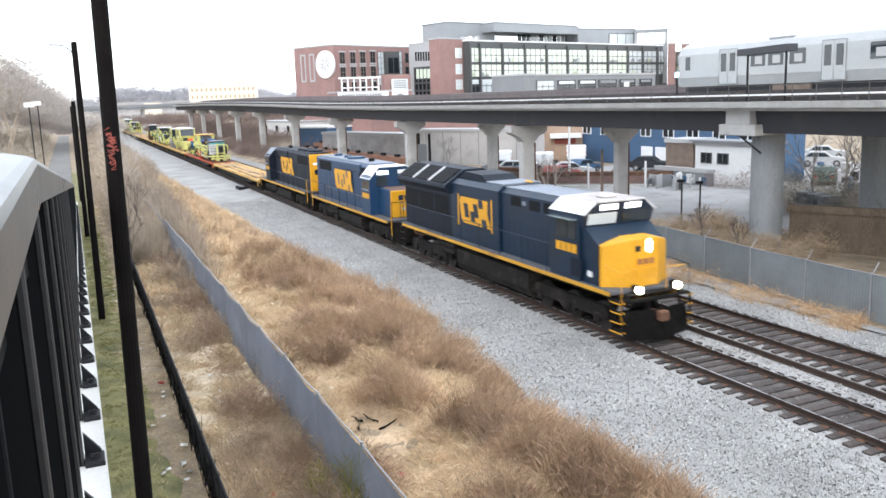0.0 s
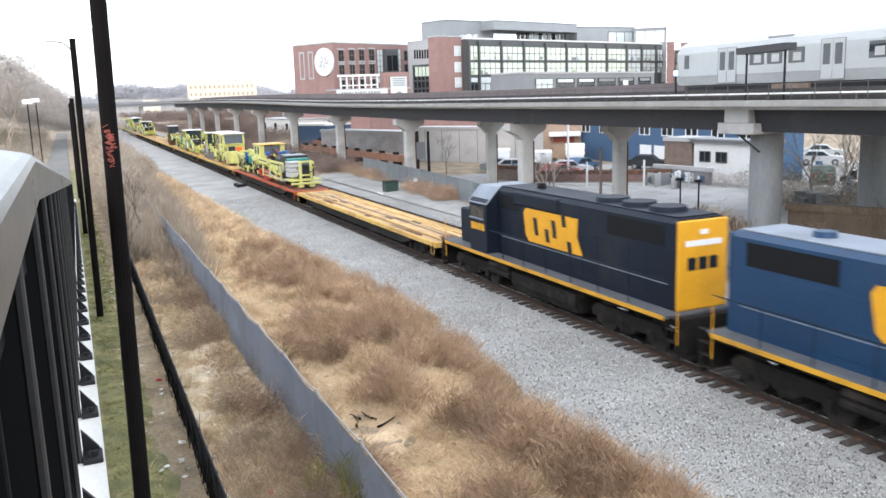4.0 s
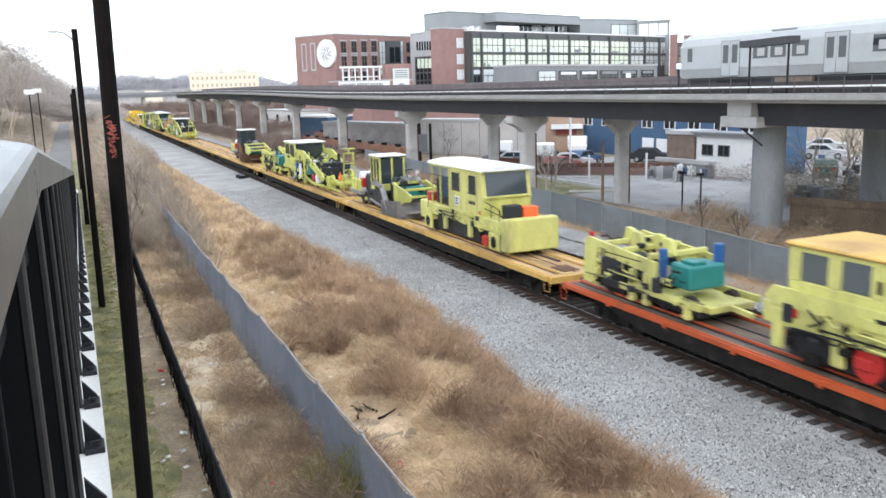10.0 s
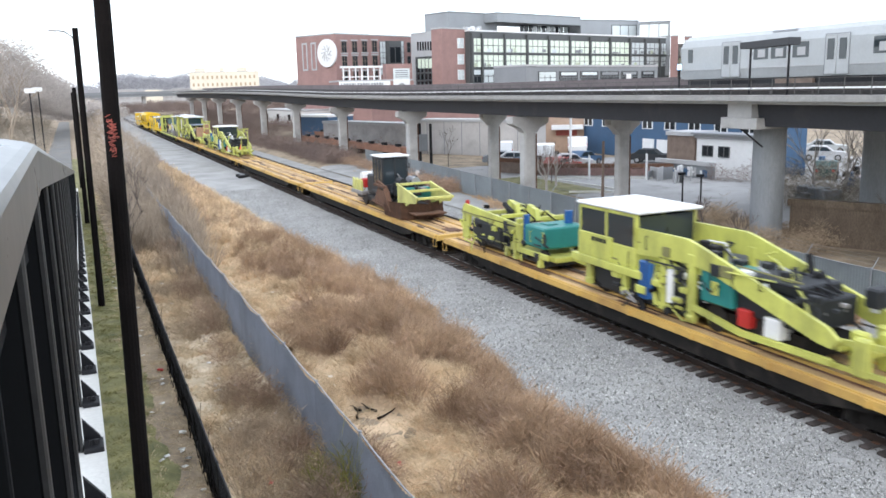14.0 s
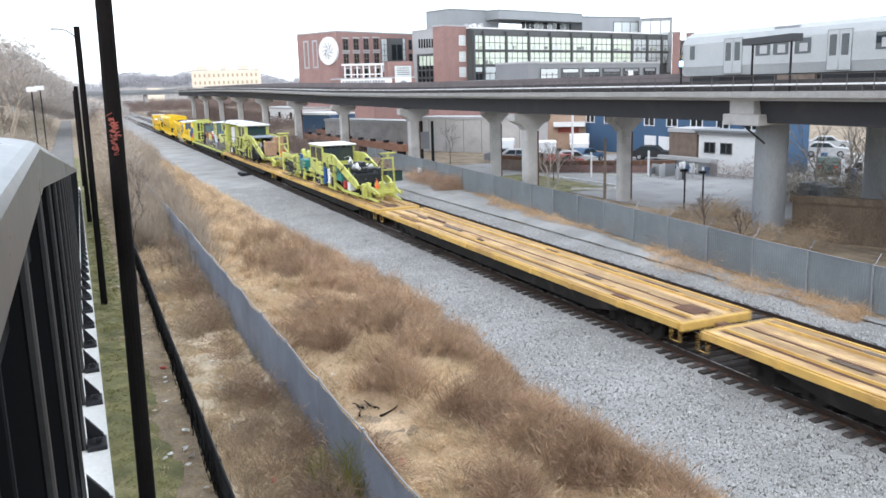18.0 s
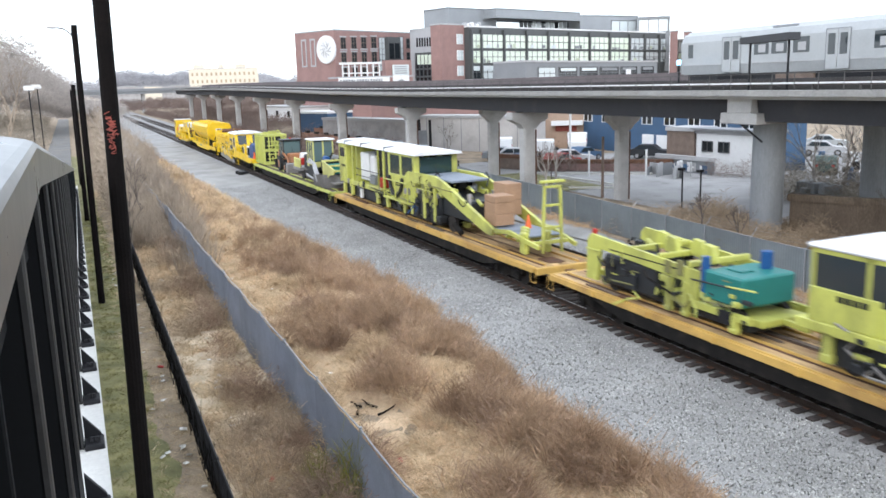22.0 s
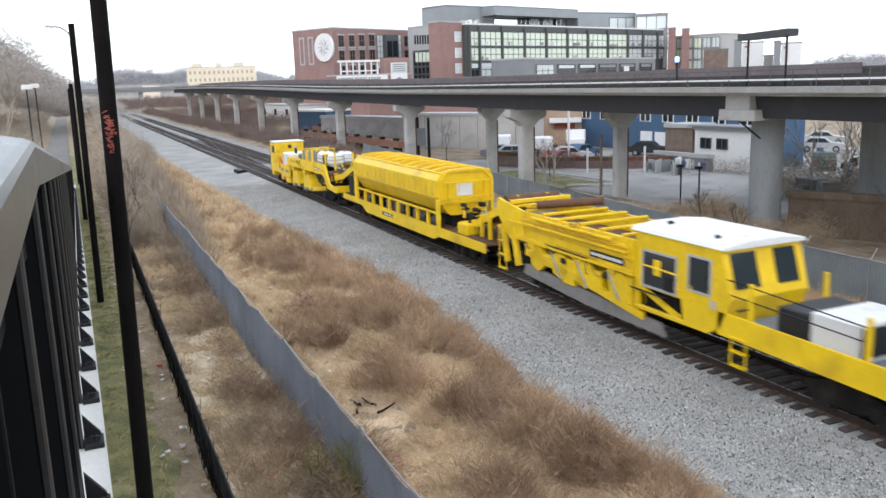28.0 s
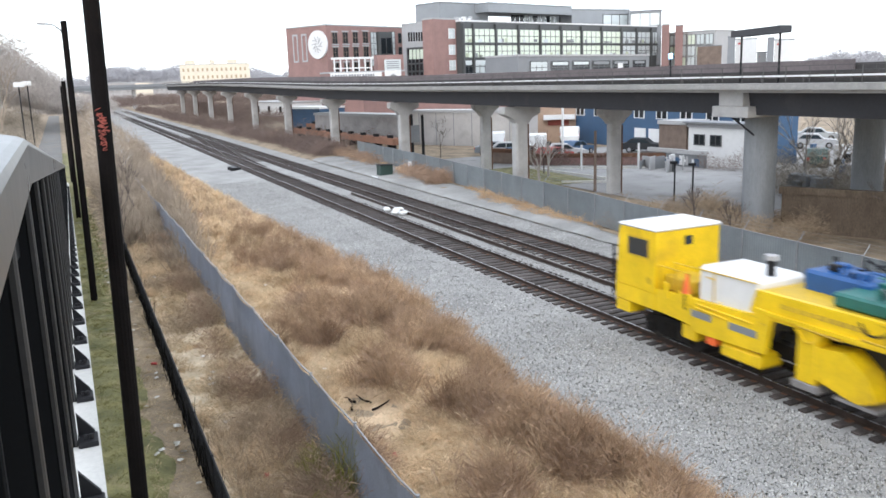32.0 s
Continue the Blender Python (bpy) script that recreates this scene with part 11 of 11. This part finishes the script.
    for k in range(26):
        x, y = rng.uniform(47, 66), 0.0
        y = x * rng.uniform(0.74, 0.9)
        h = rng.uniform(0.4, 1.3)
        th = thing("lot_clutter", "dark crate or barrel standing on the lot", "crate", pose(x, y, 0.04, 0, 0, rng.uniform(0, 90)), "lot clutter")
        if k % 3:
            blk("crate", th, rng.choice((M["panel"], M["hutwood"], M["dark"], M["panell"], M["concrete"])), -0.5, 0.5, -0.4, 0.4, 0, h, 0.04)
        else:
            bar("barrel", th, rng.choice((M["dark"], M["bluewall"], M["rust"])), (0, 0, 0), (0, 0, 0.9), 0.3, seg=14)
    # trackside
    th = thing("relay_box", "dark green relay box on a white slab", "box", pose(25.9, 69.6, -0.3))
    blk("slab", th, M["white"], -1.1, 1.0, -0.7, 0.7, 0.0, 0.14, 0.03)
    blk("cabinet", th, M["teal2"], -0.7, 0.5, -0.5, 0.5, 0.14, 1.1, 0.04)
    blk("lid", th, M["dark"], -0.75, 0.55, -0.55, 0.55, 1.1, 1.16, 0.02)
    for k in range(5):
        th = thing("plastic_sack", "white plastic sack between the tracks", "sack", pose(18.95 + rng.uniform(-0.35, 0.45), 48.6 + k * 0.5, -0.2, 0, 0, rng.uniform(0, 90)), "white sacks")
        blk("sack", th, M["tank"], -0.35, 0.35, -0.22, 0.22, 0.0, 0.26, 0.1)
    th = thing("fence_notice", "white notice fixed on the yard fence", "sign", pose(28.62, 70.5, 0.35, 0, 0, 3))
    blk("plate", th, M["white"], -0.04, -0.01, -0.35, 0.35, 0, 0.5)
    for x in (19.45, 16.1 + 2.05):
        pri("spare_rail", thing("spare_rail", "rusty spare rail lying beside the track", "rail", pose(x, 0, -0.02)), M["rail"], [(a, b - 0.02) for a, b in RAIL], 6 if x > 19 else 30, 60 if x > 19 else 62)
    # sticks, litter
    for i, (x, y, rz, ln) in enumerate(((6.65, 19.1, 40, 0.75), (7.0, 17.0, 10, 0.7), (6.35, 19.6, 120, 0.6), (6.1, 19.8, 100, 0.5), (6.0, 19.3, 60, 0.4), (3.2, 20, 20, 0.5))):
        th = thing("dead_branch", "dark dead branch lying on bare earth", "branch", pose(x, y, ground_z(x, y) + 0.07, 0, 0, rz), "dead branches")
        bm = bmesh.new()
        p = Vector((-ln / 2, 0, 0.02))
        for k in range(4):
            q = p + Vector((ln / 4, rng.uniform(-0.06, 0.06), rng.uniform(-0.02, 0.05)))
            rod(bm, p, q, 0.035 - 0.006 * k, 0.03 - 0.006 * k, 6)
            p = q
        part("limb", bm, M["blackwood"], th)
    bm = bmesh.new()
    box(bm, -0.06, 0.06, -0.04, 0.04, 0, 0.03, 0.01)
    lit = finish(bm, "scrap", M["litter"])
    bm = bmesh.new()
    v = [bm.verts.new(p) for p in ((-0.07, -0.05, 0), (0.06, -0.06, 0.02), (0.08, 0.05, 0.04), (-0.05, 0.06, 0.01), (0.0, 0.0, 0.05))]
    for a, b in ((0, 1), (1, 2), (2, 3), (3, 0)):
        bm.faces.new((v[a], v[b], v[4]))
    bmesh.ops.solidify(bm, geom=bm.faces[:], thickness=0.006)
    lit2 = finish(bm, "scrap", M["litter"])
    bm = bmesh.new()
    box(bm, -0.09, 0.09, -0.05, 0.05, 0, 0.05, 0.015)
    lit3 = finish(bm, "scrap", M["redp"])
    for k in range(110):
        zone = k % 4
        y = 9.5 + 34 * rng.random() ** 2.0
        x = rng.uniform(0.9, 1.8) if zone < 2 else (rng.uniform(2.2, 4.2) if zone == 2 else rng.uniform(5.0, 10.0))
        ob = new("litter", lit3 if k % 17 == 5 else (lit if k % 2 else lit2))
        ob.matrix_basis = pose(x, y, max(ground_z(x, y), 0.13 if x < 1.2 else -9) + (0.05 if zone < 2 else 0.16), rng.uniform(-15, 15), rng.uniform(-15, 15), rng.uniform(0, 360))
        tagged(ob, "scrap of pale litter on the ground" if k % 17 != 5 else "scrap of red litter on the ground", "litter", "litter")
    # path, road bridge and signs far up the line
    sheet("path", steps((-3.4, -0.4, 0.6)), steps((74, 300, 6)), lambda x, y: 0.12 + 0.0 * x, M["pathway"], "grey asphalt path beside the line")
    th = thing("road_bridge", "grey road bridge crossing far up the line", "bridge", kind="structure")
    blk("deck", th, M["panel"], -60, 44, 352, 362, 7.4, 8.4, 0.05)
    blk("parapet", th, M["panel"], -60, 44, 351.6, 352, 8.4, 9.4)
    for x in (-40, -20, -6, 12, 27):
        blk("pier", th, M["concrete"], x, x + 1.2, 354, 360, -0.3, 7.4)
    for i, (x, y, h) in enumerate(((-3.9, 106, 8.78), (-3.36, 118, 9.0))):
        th = thing("path_sign", "small white sign on a dark pole beside the path", "sign", pose(x, y, 0))
        bar("pole", th, M["dark"], (0, 0, -0.2), (0, 0, h + 0.4), 0.075)
        blk("plate", th, M["white"], -0.52 - 0.1 * i, 0.58 - 0.1 * i, -0.16, -0.1, h - 0.05, h + 0.48, 0.02)
    # platform canopy and station edge on the viaduct
    th = thing("platform_canopy", "small dark canopy on two slim posts on the viaduct", "canopy", pose(29.5, 29.4, deck_z(29.4) - 0.01))
    for y in (1.27, -1.05):
        bar("post", th, M["dark"], (0, y, 0), (0, y, 2.2), 0.05)
    bm = bmesh.new()
    vs = [bm.verts.new(p) for p in ((-0.35, -1.35, 2.2), (0.35, -1.35, 2.2), (0.35, 1.62, 2.14), (-0.35, 1.62, 2.14), (-0.35, -1.35, 2.52), (0.35, -1.35, 2.52), (0.35, 1.62, 2.44), (-0.35, 1.62, 2.44))]
    for q in ((3, 2, 1, 0), (4, 5, 6, 7), (0, 1, 5, 4), (2, 3, 7, 6), (1, 2, 6, 5), (3, 0, 4, 7)):
        bm.faces.new([vs[i] for i in q])
    part("roof", bm, M["panel2"], th)
    for az0, az1, e0, e1, d, m, nm, lab in ((41.2, 42.7, -0.6, 1.42, 120, M["hutwood"], "station_hut", "brown brick hut beyond the station platform"),
                                            (43.05, 43.5, -0.6, 1.94, 110, M["panel"], "station_fin", "grey upright fin of the station"),
                                            (43.52, 44.8, -0.6, 1.76, 112, M["white"], "station_screen", "white screen panel of the station"),
                                            (45.4, 45.8, -0.6, 1.76, 110, M["panel"], "station_fin", "grey upright fin of the station"),
                                            (45.82, 47.0, -0.6, 1.62, 112, M["white"], "station_screen", "white screen panel of the station"),
                                            (44.82, 45.38, -0.6, 0.9, 114, M["panell"], "station_screen", "low grey screen panel of the station")):
        a, b = spot(az0, d), spot(az1, d)
        dd = b - a
        th = thing(nm, lab, "station building", Matrix.Translation(a) @ Matrix.Rotation(math.atan2(dd.y, dd.x), 4, "Z"))
        blk("wall", th, m, 0, dd.length, 0, 2.5, 0, 8.27 + d * math.tan(radians(e1)))
        blk("coping", th, M["panel"], -0.05, dd.length + 0.05, -0.05, 2.55, 8.27 + d * math.tan(radians(e1)), 8.27 + d * math.tan(radians(e1)) + 0.12)
        if nm == "station_screen":
            blk("red_panel", th, M["redp"], 0.3, dd.length * 0.3, -0.02, 0, 8.27 + d * math.tan(radians(e1)) - 0.6, 8.27 + d * math.tan(radians(e1)) - 0.38)
    th = thing("signal_lamp", "small blue-white signal lamp on the viaduct", "signal", pose(31.9, 38.6, deck_z(38.6)))
    bar("post", th, M["dark"], (0, 0, 0), (0, 0, 1.5), 0.05)
    blk("lamp", th, M["bluelamp"], -0.12, 0.1, -0.08, 0.08, 1.35, 1.65, 0.03, "lit pale blue lamp")


M["panel2"] = mat("dark_canopy", (0.045, 0.046, 0.05), 0.6, var=0.15)
M["bluelamp"] = mat("lit_blue_lamp", (0.35, 0.65, 1.0), 0.4, var=0.0, glow=2.5)
yard()



def along(t):
    """How far the train has come by t seconds, in metres down the line."""
    q = t / 16 - 1
    return -5.24063 * q ** 6 + 2.66495 * q ** 5 + 7.48696 * q ** 4 - 6.02248 * q ** 3 - 12.02730 * q ** 2 - 181.42933 * q ** 1 - 175.00588


def metro_at(t):
    """How far the metro train has drawn away by t seconds."""
    return 0.0 if t < 21.8 else (t - 21.8) ** 1.77


def motions():
    for th, u in TRAIN:
        walk(th, [(t, pose(XN, u + along(t), 0)) for t in range(0, 33)])
    walk(mt, [(t / 2, pose(33.0, 40.1 - metro_at(t / 2), 7.83)) for t in range(0, 65)])


motions()
